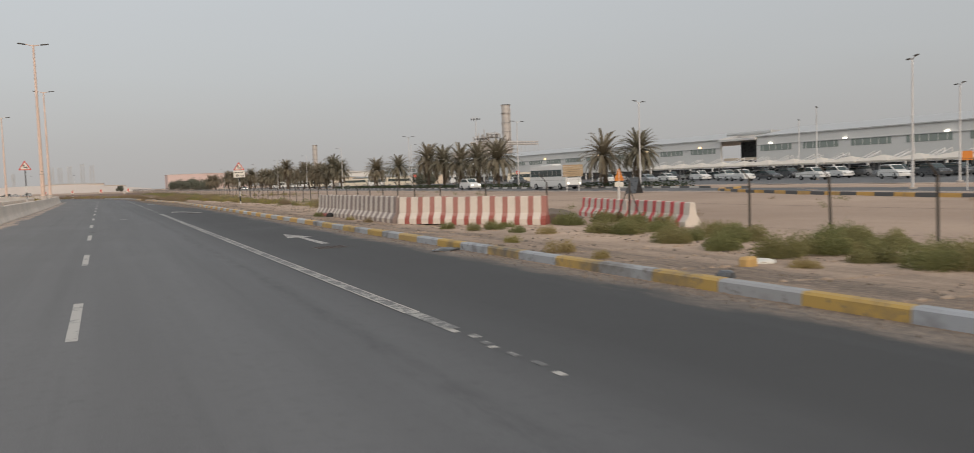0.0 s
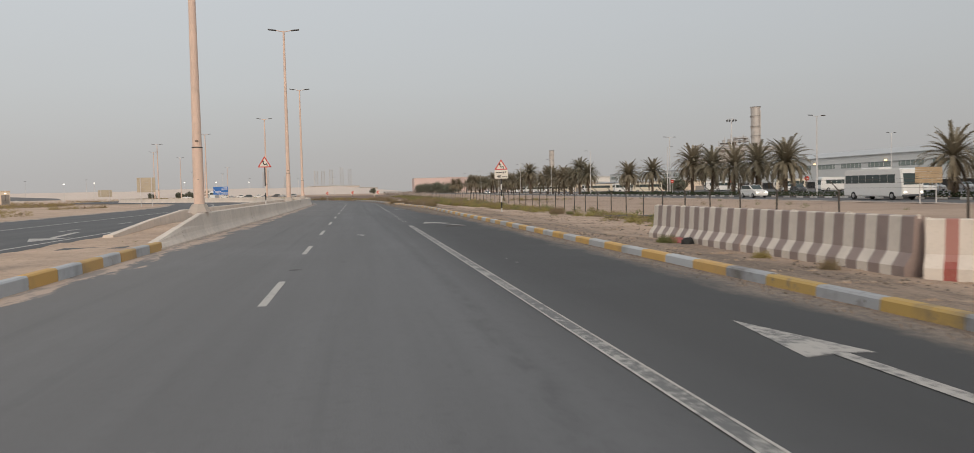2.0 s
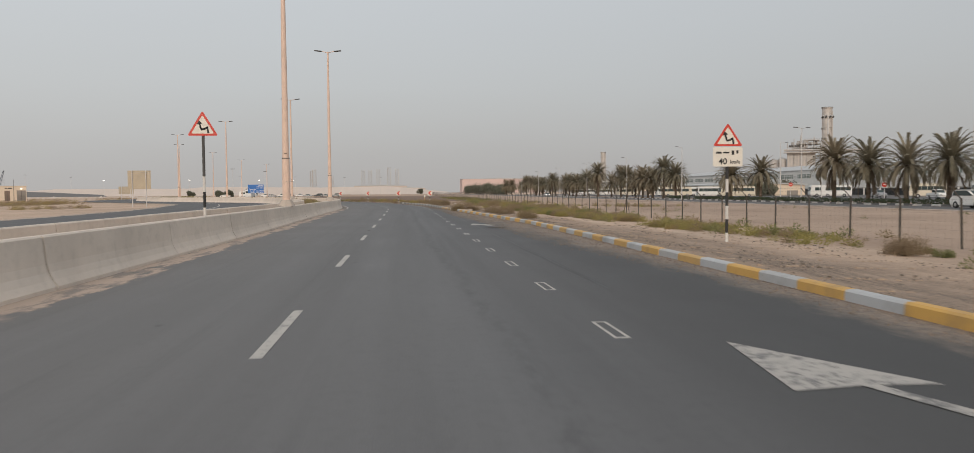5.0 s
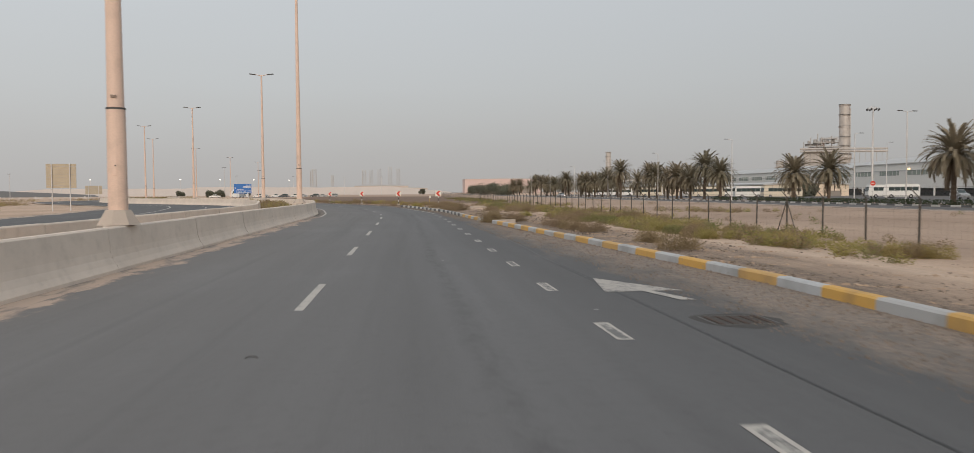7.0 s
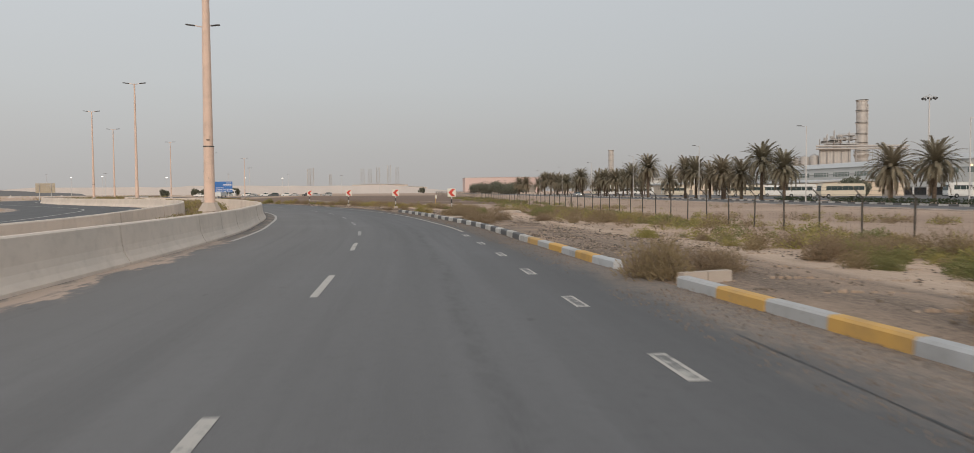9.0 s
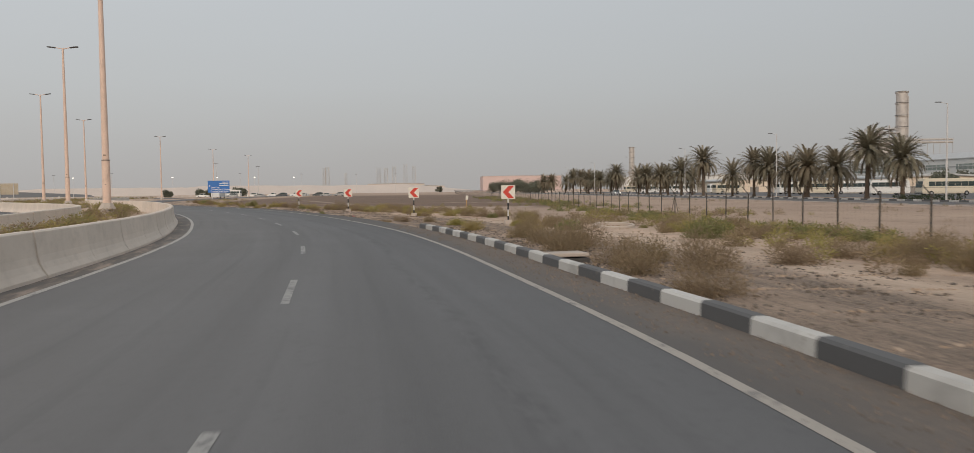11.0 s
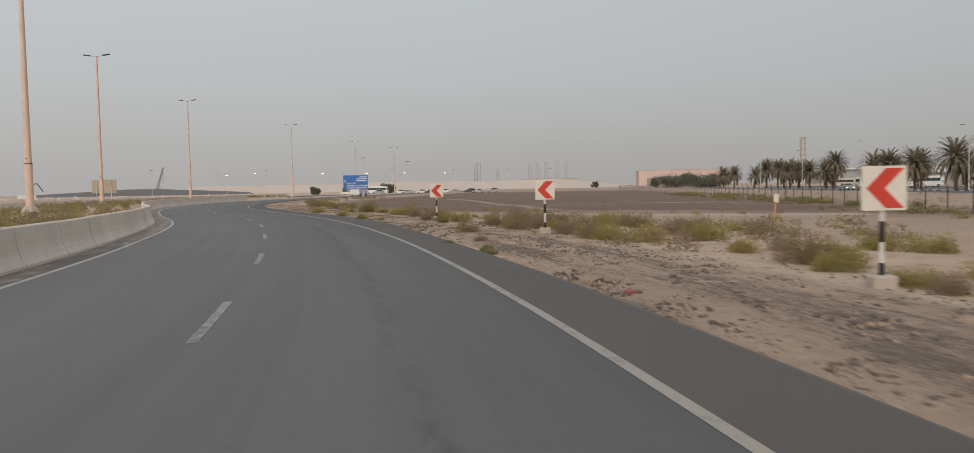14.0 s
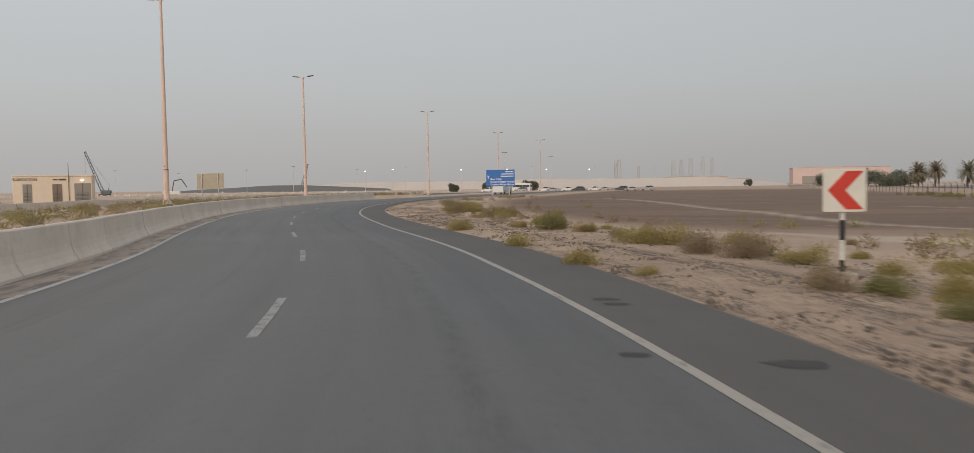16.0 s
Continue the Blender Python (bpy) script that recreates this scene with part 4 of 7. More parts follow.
def tall_lamp(x, y, z, height, material, facing=0.0, label="tall tapered street lamp with a double arm", dia=0.38, foot=True):
    t = thing("street_lamp", pose(x, y, z, 0, 0, facing), label, "street lamp", "median street lamps")
    bm = B()
    cone(bm, dia / 2, 0.085, (0, 0, 0.0), (0, 0, height), 20)
    part("pole", bm, material, t)
    bm = B()
    if foot:
        cone(bm, 0.46, 0.27, (0, 0, -0.12), (0, 0, 0.2), 8)
        box(bm, (0.40, 0.86, 1.0), (0, 0, -0.6), bevel=0.05)
    else:
        box(bm, (0.62, 0.62, 0.04), (0, 0, 0.02), bevel=0.01)
        box(bm, (0.95, 0.95, 0.16), (0, 0, -0.08), bevel=0.03)
        for u in (-0.22, 0.22):
            for v in (-0.22, 0.22):
                cone(bm, 0.045, 0.04, (u, v, 0.03), (u, v, 0.12), 6)
    part("base", bm, M_FOOT if foot else M_DARKSTEEL, t)
    bm = B()
    cone(bm, dia / 2 + 0.012, dia / 2 + 0.004, (0, 0, 0.0), (0, 0, 2.35), 20)
    part("sleeve", bm, material, t)
    bm = B()
    cone(bm, dia / 2 + 0.012, dia / 2 + 0.012, (0, 0, 2.35), (0, 0, 2.39), 14)
    part("band", bm, M_DARKSTEEL, t, "thin dark steel band")
    bm = B()
    box(bm, (0.11, 0.02, 0.42), (0, -dia / 2 - 0.004, 1.15), bevel=0.006)
    hatch = part("hatch", bm, material, t)
    bm = B()
    box(bm, (0.03, 0.012, 0.03), (0.03, -dia / 2 - 0.016, 1.15))
    part("lock", bm, M_DARKSTEEL, hatch)
    bm = B()
    box(bm, (0.12, 0.014, 0.06), (0.02, -dia / 2 + 0.004, 2.62), bevel=0.004)
    part("name_plate", bm, M_DOOR, t, "small brown plate")
    for s in (-1, 1):
        bm = B()
        cone(bm, 0.045, 0.035, (0, 0, height - 0.08), (s * 0.75, 0, height + 0.06), 8)
        part("arm", bm, material, t)
        bm = B()
        box(bm, (0.75, 0.28, 0.10), (s * 1.0, 0, height + 0.08), Matrix.Rotation(-s * 0.12, 4, "Y"), bevel=0.03)
        part("lamp_head", bm, M_DARKSTEEL, t)
    return t


tall_lamp(-5.68, 32.4, 0.2, 15.9, M_GALV, 0, "galvanised tapered street lamp with a double arm on the median nose", 0.38, False)
for x, y, z, h in ((-4.67, 49.4, 1.0, 15.1), (-4.76, 92.0, 1.0, 15.1), (-6.21, 133.2, 0.95, 15.0), (-15.02, 169.9, 0.9, 14.3), (-31.8, 205.4, 0.8, 14.25), (-50.6, 242.7, 0.7, 14.5), (-61.05, 283.0, 0.6, 14.7), (-64.2, 337.0, 0.4, 15.4), (-66.3, 397, 0.2, 15.4), (-59.2, 416.5, 0.1, 14.4)):
    d, _ = across(CENTRE, np.array([x]), np.array([y]))
    tall_lamp(x, y, z, h, M_POLE, 0.0, "tall sand-coloured tapered street lamp with a double arm")

# ---- signs ----


def band_pole(t, z0, z1, first, r=0.045, step=0.38):
    """A pole banded black and white."""
    z, k = z0, first
    while z < z1:
        bm = B()
        cone(bm, r, r, (0, 0, z), (0, 0, min(z + step, z1)), 10)
        part("pole_band", bm, (M_BLACK, M_POLEWHITE)[k % 2], t)
        z, k = z + step, k + 1


def plate(t, name, outline, y, thick, material, label=""):
    bm = B()
    prism(bm, outline, y, y + thick)
    return part(name, bm, material, t, label)


def rounded(pts, r=0.06, n=3):
    """An outline with its corners cut round."""
    out, m = [], len(pts)
    for i, p in enumerate(pts):
        p, a, b = Vector(p), Vector(pts[i - 1]), Vector(pts[(i + 1) % m])
        u, v = p + (a - p).normalized() * r, p + (b - p).normalized() * r
        for k in range(n + 1):
            q = k / n
            out.append(tuple((1 - q) ** 2 * u + 2 * q * (1 - q) * p + q * q * v))
    return out


def winding_symbol(t, y, cz, k):
    """The black double-bend arrow of a winding-road warning."""
    bm = B()
    way = [(0.20, -0.20), (0.17, -0.02), (0.07, -0.08), (-0.03, -0.10), (-0.07, -0.02), (-0.10, 0.10)]
    w = 0.033
    for (a, c), (b, d) in zip(way, way[1:]):
        p, q = Vector((a, c)) * k, Vector((b, d)) * k
        u = (q - p).normalized() * w * k * 0.6
        nn = Vector((-u.y, u.x)).normalized() * w * k
        ring = [(p - u - nn), (q + u - nn), (q + u + nn), (p - u + nn)]
        prism(bm, [(v.x, v.y + cz) for v in ring], y - 0.003, y)
    tip = [(-0.20 * k, 0.08 * k + cz), (-0.12 * k, 0.24 * k + cz), (-0.005 * k, 0.11 * k + cz)]
    prism(bm, tip, y - 0.003, y)
    part("arrow_symbol", bm, M_BLACK, t)


def lettering(name, words, size, at, material, parent, align="CENTER", turn=(90, 0, 0)):
    """Words in the built-in font, as a mesh."""
    cu = bpy.data.curves.new(name, "FONT")
    cu.body, cu.size, cu.align_x, cu.extrude, cu.offset = words, size, align, 0.002, size * 0.018
    tmp = bpy.data.objects.new(name, cu)
    scene.collection.objects.link(tmp)
    bpy.context.view_layer.update()
    me = bpy.data.meshes.new_from_object(tmp.evaluated_get(bpy.context.evaluated_depsgraph_get()))
    bpy.data.objects.remove(tmp)
    me.materials.clear()
    me.materials.append(material)
    ob = new(name, me)
    ob.parent = parent
    ob.matrix_basis = pose(*at, *turn)
    return ob


def bars(t, name, material, rows):
    """Plain bars for writing that cannot be read: (x0, x1, z, height, y)."""
    for x0, x1, z, h, y in rows:
        bm = B()
        box(bm, (x1 - x0, 0.004, h), ((x0 + x1) / 2, y, z))
        part(name, bm, material, t)


def warning_triangle(t, apex, base, wide, y):
    tri = [(-wide / 2, base), (wide / 2, base), (0, apex)]
    plate(t, "sign_plate", rounded(tri, 0.07), y, 0.012, M_RED, "red-bordered triangular plate")
    c = Vector((0, base + (apex - base) * 0.33))
    inner = [tuple(c + (Vector(p) - c) * 0.74) for p in tri]
    plate(t, "sign_face", rounded(inner, 0.05), y - 0.005, 0.005, M_SIGNWHITE, "cream sign face")
    winding_symbol(t, y - 0.005, c.y + 0.02, wide * 0.92)
    for z in (base + 0.12, base + 0.4):
        bm = B()
        box(bm, (0.3, 0.03, 0.04), (0, y + 0.03, z))
        part("bracket", bm, M_GALV, t)


s1 = thing("warning_sign", pose(-5.0, 75.5, 0.1), "winding road warning triangle on a black and white pole", "road sign", "road signs")
warning_triangle(s1, 4.1, 3.3, 0.96, -0.06)
band_pole(s1, 0.0, 2.0, 0, 0.045, 0.5)
bm = B()
cone(bm, 0.045, 0.045, (0, 0, 2.0), (0, 0, 3.95), 10)
part("pole", bm, M_DARKSTEEL, s1)
s2 = thing("speed_sign", pose(11.4, 73.0, -0.16), "winding road triangle over a speed plate on banded pole", "road sign", "road signs")
warning_triangle(s2, 3.78, 3.06, 0.95, -0.06)
plate(s2, "speed_plate", rounded([(-0.475, 2.43), (0.475, 2.43), (0.475, 3.03), (-0.475, 3.03)], 0.05), -0.06, 0.012, M_SIGNWHITE, "cream speed plate")
lettering("speed_writing", "40", 0.27, (-0.16, -0.063, 2.50), M_BLACK, s2)
lettering("speed_writing", "km/h", 0.16, (0.23, -0.063, 2.52), M_BLACK, s2)
bars(s2, "writing_bar", M_BLACK, [(-0.38, -0.2, 2.86, 0.06, -0.063), (-0.15, 0.05, 2.86, 0.05, -0.063), (0.12, 0.2, 2.86, 0.13, -0.063), (0.27, 0.34, 2.88, 0.1, -0.063)])
band_pole(s2, -0.05, 2.43, 1, 0.045, 0.42)


def chevron(x, y, turn):
    z = gz(x, y)
    t = thing("chevron_sign", pose(x, y, z, 0, 0, turn), "square cream board with a red chevron on a banded pole", "road sign", "chevron signs round the bend")
    top = 1.75 - z
    h = w = 0.66
    b = top - h
    plate(t, "board", rounded([(-w / 2, b), (w / 2, b), (w / 2, top), (-w / 2, top)], 0.03), -0.07, 0.015, M_SIGNWHITE)
    m = (b + top) / 2
    plate(t, "chevron", [(-0.26, m), (0.02, b + 0.035), (0.29, b + 0.035), (0.01, m), (0.29, top - 0.035), (0.02, top - 0.035)], -0.074, 0.004, M_RED, "red reflective chevron")
    band_pole(t, 0.06, top - 0.05, 0, 0.04, 0.31)
    bm = B()
    box(bm, (0.36, 0.36, 0.34), (0, 0, 0.02), bevel=0.03)
    part("footing", bm, M_FOOT, t, "rough concrete footing")
    return t


for x, y, turn in ((5.06, 165.6, 0), (0.46, 179.0, 4), (-5.02, 194.0, 10), (-10.77, 206.1, 15)):
    chevron(x, y, turn)


def board_back(x0, x1, y, z0, z1, label, turn=0):
    """A large road sign seen from behind: sheet planks on two posts."""
    cx, w = (x0 + x1) / 2, x1 - x0
    z = gz(cx, y)
    t = thing("sign_board", pose(cx, y, z, 0, 0, turn), label, "road sign")
    n = 9
    for k in range(n):
        bm = B()
        hh = (z1 - z0) / n
        box(bm, (w, 0.04, hh - 0.012), (0, 0, z0 - z + hh * (k + 0.5)), bevel=0.006)
        part("plank", bm, M_BOARDBACK, t)
    for s in (-0.3, 0.3):
        bm = B()
        cone(bm, 0.06, 0.06, (s * w, -0.09, -0.2), (s * w, -0.09, z1 - z), 8)
        part("post", bm, M_GALV, t)


board_back(-35.27, -32.3, 161, 2.24, 4.73, "back of a large sign of buff metal planks on two posts")
board_back(-78.6, -74.5, 286, 1.7, 3.8, "back of a wide low sign of buff metal planks on posts")

bs = thing("direction_sign", pose(-49.4, 334, gz(-49.4, 334)), "blue direction sign with white writing on steel posts", "road sign", "road signs")
zz = gz(-49.4, 334)
plate(bs, "board", rounded([(-2.65, 1.65 - zz), (2.65, 1.65 - zz), (2.65, 4.63 - zz), (-2.65, 4.63 - zz)], 0.1), -0.05, 0.05, M_BLUE)
for s in (-1.6, 1.6):
    bm = B()
    cone(bm, 0.09, 0.09, (s, 0.06, -0.2), (s, 0.06, 4.4 - zz), 8)
    part("post", bm, M_GALV, bs)
for k, words in enumerate(("Gate 2 Exit", "Container Depot Workshop", "Container Freight Station")):
    lettering("sign_writing", words, 0.42 if k else 0.46, (-1.9, -0.053, 2.78 - zz - k * 0.46), M_WHITE, bs, "LEFT")
bars(bs, "writing_bar", M_WHITE, [(0.9, 2.4, 4.25 - zz, 0.16, -0.054), (0.2, 2.4, 3.85 - zz, 0.16, -0.054), (0.1, 2.4, 3.45 - zz, 0.16, -0.054), (-2.3, -2.18, 3.3 - zz, 0.5, -0.054), (-2.42, -2.06, 3.5 - zz, 0.1, -0.054)])

# ---- plastic and painted barriers by the roadside ----


def striped_barrier(p, q, unit, wide, material, label, height=1.0, turned=False):
    """A row of jersey-shaped barrier pieces from p to q, painted in upright stripes, each stripe a slice."""
    p, q = np.array(p, float), np.array(q, float)
    d = q - p
    length = np.hypot(*d)
    n = max(1, round(length / unit))
    u = length / n
    turn = math.degrees(math.atan2(d[1], d[0]))
    prof = [(-0.28, 0.0), (-0.28, 0.20), (-0.13, 0.42), (-0.085, height - 0.02), (-0.06, height), (0.06, height), (0.085, height - 0.02), (0.13, 0.42), (0.28, 0.20), (0.28, 0.0)]
    per = int(round(u / wide))
    w = u / per
    slim = 0.82 if material is not M_BBROWN else 1.0
    wides = (w * slim, w * (2 - slim))
    foot = [(-0.28, 0.0), (-0.28, 0.20), (-0.205, 0.31), (0.205, 0.31), (0.28, 0.20), (0.28, 0.0)]
    upper = [(-0.205, 0.31), (-0.13, 0.42), *prof[3:7], (0.13, 0.42), (0.205, 0.31)]
    slices = {}
    for k, mat in enumerate((material, M_BWHITE)):
        for name, ring, use in (("stripe_foot", foot, M_BREDFOOT if mat is M_BRED else mat), ("stripe", upper, mat)):
            bm = B()
            prism(bm, ring, 0.0, wides[k])
            slices[name, k] = mesh_of(name, bm, use)
    for i in range(n):
        s = p + d * (i / n)
        z = gz(*s) - 0.02
        t = thing("road_barrier", pose(s[0], s[1], z, 0, random.uniform(-1.5, 1.5), turn - 90 + random.uniform(-1.2, 1.2)), label, "barrier", "barriers beside the road")
        for j in range(per):
            kind = (j + i * per + (material is M_BRED)) % 2
            at = (j // 2) * 2 * w + (j % 2) * wides[1 - kind] + 0.004
            for name in ("stripe_foot", "stripe"):
                shared(name, slices[name, kind], t, pose(0, at, 0))
        for y in (0.02, u - 0.05):
            bm = B()
            cone(bm, 0.03, 0.03, (0, y, height - 0.05), (0, y, height + 0.02), 8)
            part("lug", bm, M_BWHITE, t)


striped_barrier((10.55, 28.9), (10.5, 40.6), 2.0, 0.335, M_BBROWN, "faded brown and white striped road barrier on sand", 1.04)
striped_barrier((10.55, 28.75), (14.5, 24.6), 1.8, 0.24, M_BRED, "faded red and white striped road barrier on sand", 1.0)
striped_barrier((19.9, 30.7), (17.6, 20.6), 2.6, 0.37, M_BBRIGHT, "bright red and white striped plastic road barrier", 0.82)

# ---- fence ----


def build_fence():
    f = tagged(new("fence"), "rusty wire mesh fence on angle posts with outriggers", "fence", kind="structure")
    x0 = 17.8
    ys = np.r_[9.3, 12.3, 15.33, 18.3, 24.4, 30.4, 36.5, 42.5, np.arange(46.76, 560, 3.03)]
    bm = B()
    box(bm, (0.05, 0.05, 1.62), (0, 0, 0.71))
    cone(bm, 0.022, 0.018, (0, 0, 1.5), (-0.36, 0, 1.88), 5)
    post = mesh_of("post", bm, M_POST)
    bm = B()
    cone(bm, 0.02, 0.02, (0, 0, 1.35), (0, 0.85, 0.0), 5)
    brace = mesh_of("brace", bm, M_POST)
    wires, verts, faces = [], [], []

    def bar(a, b, r):
        a, b = Vector(a), Vector(b)
        d = (b - a).normalized()
        u = d.orthogonal().normalized() * r
        v = d.cross(u)
        i = len(verts)
        for c in (a, b):
            verts.extend([tuple(c + u), tuple(c - 0.5 * u + 0.87 * v), tuple(c - 0.5 * u - 0.87 * v)])
        faces.extend([(i, i + 1, i + 4, i + 3), (i + 1, i + 2, i + 5, i + 4), (i + 2, i, i + 3, i + 5)])

    prev = None
    for k, y in enumerate(ys):
        x = x0 + 0.5 * max(0, (y - 200) / 200)
        z = gz(x, y)
        lean = random.uniform(-1.5, 1.5)
        shared("post", post, f, pose(x, y, z, lean, random.uniform(-1.2, 1.2), 0))
        if abs(y - 107.36) < 0.5 or (k - 28) % 24 == 0:
            shared("brace", brace, f, pose(x, y, z))
            shared("brace", brace, f, pose(x, y, z, 0, 0, 180))
        if prev is not None and y > 4:
            px, py, pz = prev
            near = y < 330
            for h in ((0.1, 0.75) if y < 46 else (0.05, 0.3, 0.55, 0.8, 1.05, 1.3, 1.48) if near else (0.1, 0.8, 1.48)):
                bar((px, py, pz + h), (x, y, z + h), 0.002)
            for h, o in ((1.6, -0.1), (1.75, -0.23), (1.87, -0.35)):
                bar((px + o, py, pz + h), (x + o, y, z + h), 0.004)
            if near and y > 46:
                for q in np.arange(0.05, 1, 0.1):
                    yy = py + (y - py) * q
                    zz = pz + (z - pz) * q
                    bar((x, yy, zz + 0.02), (x, yy, zz + 1.48), 0.0014)
        prev = (x, y, z)
    mesh = new("wire_mesh", data_mesh("wire_mesh", verts, faces, M_WIRE))
    mesh.parent = f
    tagged(mesh, kind="stuff")


# ---- palms ----


def palm_meshes(seed, height, fronds, reach):
    rnd = random.Random(seed)
    bm = B()
    n = 11
    lean = (rnd.uniform(-0.25, 0.25), rnd.uniform(-0.25, 0.25))
    prev = None
    rings = []
    for i in range(n + 1):
        t = i / n
        cx, cy = lean[0] * t * t, lean[1] * t * t
        for k, sc in ((0, 1.12), (1, 0.96)):
            r = (0.27 - 0.05 * t) * sc + (0.10 if i == 0 else 0)
            rings.append([bm.verts.new((cx + r * math.cos(a), cy + r * math.sin(a), height * (t + k * 0.5 / n if i < n else 1.0 + k * 0.01))) for a in [j * math.tau / 9 for j in range(9)]])
    for a, b in zip(rings, rings[1:]):
        for j in range(9):
            bm.faces.new((a[j], a[(j + 1) % 9], b[(j + 1) % 9], b[j]))
    bm.faces.new(rings[-1])
    trunk = mesh_of("trunk", bm, M_TRUNK)

    def crown(count, pitch0, pitch1, name, mat, droop):
        verts, faces = [], []
        for k in range(count):
            az = k * 2.39996 + rnd.uniform(-0.2, 0.2)
            pitch = pitch0 + (pitch1 - pitch0) * (k + rnd.random() * 0.8) / count
            L = reach * rnd.uniform(0.82, 1.1)
            fall = droop * rnd.uniform(0.85, 1.2) * (0.55 + 0.55 * min(1.0, max(0.0, (1.35 - pitch) / 1.2)))
            d = Vector((math.cos(az), math.sin(az), 0))
            side = Vector((-math.sin(az), math.cos(az), 0))
            pts, p, ang = [], Vector((lean[0], lean[1], height)), pitch
            m = 13
            for j in range(m + 1):
                pts.append((p.copy(), ang))
                p = p + (d * math.cos(ang) + Vector((0, 0, math.sin(ang)))) * (L / m)
                ang -= fall / m * (0.5 + 1.3 * j / m)
            for j in range(m):
                (a, an), (b, _) = pts[j], pts[j + 1]
                w = 0.03 * (1 - j / m) + 0.008
                i = len(verts)
                verts += [tuple(a + side * w), tuple(a - side * w), tuple(b - side * w * 0.9), tuple(b + side * w * 0.9)]
                faces.append((i, i + 1, i + 2, i + 3))
                if j < 1:
                    continue
                tt = j / m
                ll = 0.66 * min(1.0, 0.4 + tt * 2.0) * (1 - 0.5 * tt ** 3) * reach / 4.0
                up = Vector((0, 0, 1)) * math.cos(an) - d * math.sin(an)
                fwd = (b - a).normalized()
                for h in range(7):
                    base = a.lerp(b, h / 7)
                    for s in (-1, 1):
                        dirn = (side * s * 0.75 + fwd * 0.8 + up * rnd.uniform(0.05, 0.45)).normalized()
                        tip = base + dirn * ll * rnd.uniform(0.8, 1.1) - Vector((0, 0, rnd.uniform(0.1, 0.4) * ll))
                        wv = fwd * 0.042
                        i = len(verts)
                        verts += [tuple(base - wv), tuple(base + wv), tuple(tip)]
                        faces.append((i, i + 1, i + 2))
        return data_mesh(name, verts, faces, mat)

    return trunk, crown(fronds, 1.42, -0.4, "crown", M_PALM, 1.3), crown(5, -0.8, -1.2, "dead_fronds", M_PALMDRY, 0.5)


PALMS = [palm_meshes(11, 4.7, 88, 4.0), palm_meshes(12, 5.4, 96, 3.8), palm_meshes(13, 5.0, 78, 3.9), palm_meshes(14, 6.4, 86, 3.7), palm_meshes(15, 4.8, 66, 4.2)]
TOPS = [max(v.co.z for v in crown.vertices) for _, crown, _ in PALMS]


def palm(x, y, kind, top, turn):
    """A palm whose crown ends that many metres above the road."""
    z = gz(x, y) - 0.05
    size = (top - z) / TOPS[kind]
    t = thing("date_palm", pose(x, y, z, 0, 0, turn) @ Matrix.Scale(size, 4), "mature date palm with grey-green arching fronds", "palm tree", "row of date palms")
    trunk, crown, dead = PALMS[kind]
    shared("trunk", trunk, t)
    shared("crown", crown, t)
    shared("dead_fronds", dead, t)


for x, y, k, top in ((60.2, 89.0, 4, 7.5), (60.6, 82.4, 1, 7.1), (62.8, 126.0, 0, 8.8), (62.8, 134.6, 2, 8.4), (62.9, 142.6, 4, 8.8), (62.9, 150.8, 2, 8.6), (63.0, 159.6, 1, 9.5), (65.2, 201.8, 0, 8.2), (71.0, 201.4, 2, 8.5),
                     (62.5, 226.5, 1, 8.5), (62.3, 234.5, 3, 10.1), (62.4, 243, 0, 8.1), (62.5, 252, 2, 8.4), (62.5, 258.5, 4, 7.9), (62.5, 266.5, 1, 8.9), (62.5, 273, 3, 9.2), (62.5, 283.5, 4, 7.7), (62.3, 299.5, 3, 11.0), (62.5, 315, 2, 9.3), (62.5, 332, 0, 8.5), (62.5, 345, 1, 8.6), (62.6, 353.5, 4, 8.8),
                     (62.5, 380, 3, 9.8), (63.5, 390, 0, 8.3), (62.5, 402, 2, 8.2), (62.5, 412, 1, 8.1), (62.5, 422, 0, 9.2), (62.5, 437, 3, 9.6), (62.5, 452, 1, 10.2), (62.5, 470, 4, 8.6), (62.5, 507, 2, 9.2), (62.5, 531, 0, 9.7),
                     (67, 262, 2, 7.9), (67.5, 322, 4, 7.6), (67, 340, 1, 8.4), (67, 360, 0, 8.3), (67, 396, 2, 8.2), (67, 430, 1, 8.6), (67, 447, 2, 9.0), (85, 400, 1, 9.0)):
    palm(x, y, k, top, random.uniform(0, 360))

# ---- lamps of the service road ----


def service_lamp(x, y, h, arms, turn=90, mat=None):
    t = thing("service_road_lamp", pose(x, y, gz(x, y), 0, 0, turn), "slim grey steel street lamp", "street lamp", "service road lamps")
    mat = mat or M_GALV
    bm = B()
    cone(bm, 0.11, 0.06, (0, 0, -0.1), (0, 0, h), 12)
    part("pole", bm, mat, t)
    bm = B()
    box(bm, (0.5, 0.5, 0.25), (0, 0, 0.02), bevel=0.03)
    part("base", bm, M_FOOT, t)
    for s in arms:
        bm = B()
        cone(bm, 0.035, 0.03, (0, 0, h - 0.05), (s * 0.9, 0, h + 0.08), 6)
        part("arm", bm, mat, t)
        bm = B()
        box(bm, (0.7, 0.22, 0.09), (s * 1.1, 0, h + 0.1), bevel=0.025)
        part("lamp_head", bm, M_DARKSTEEL, t)


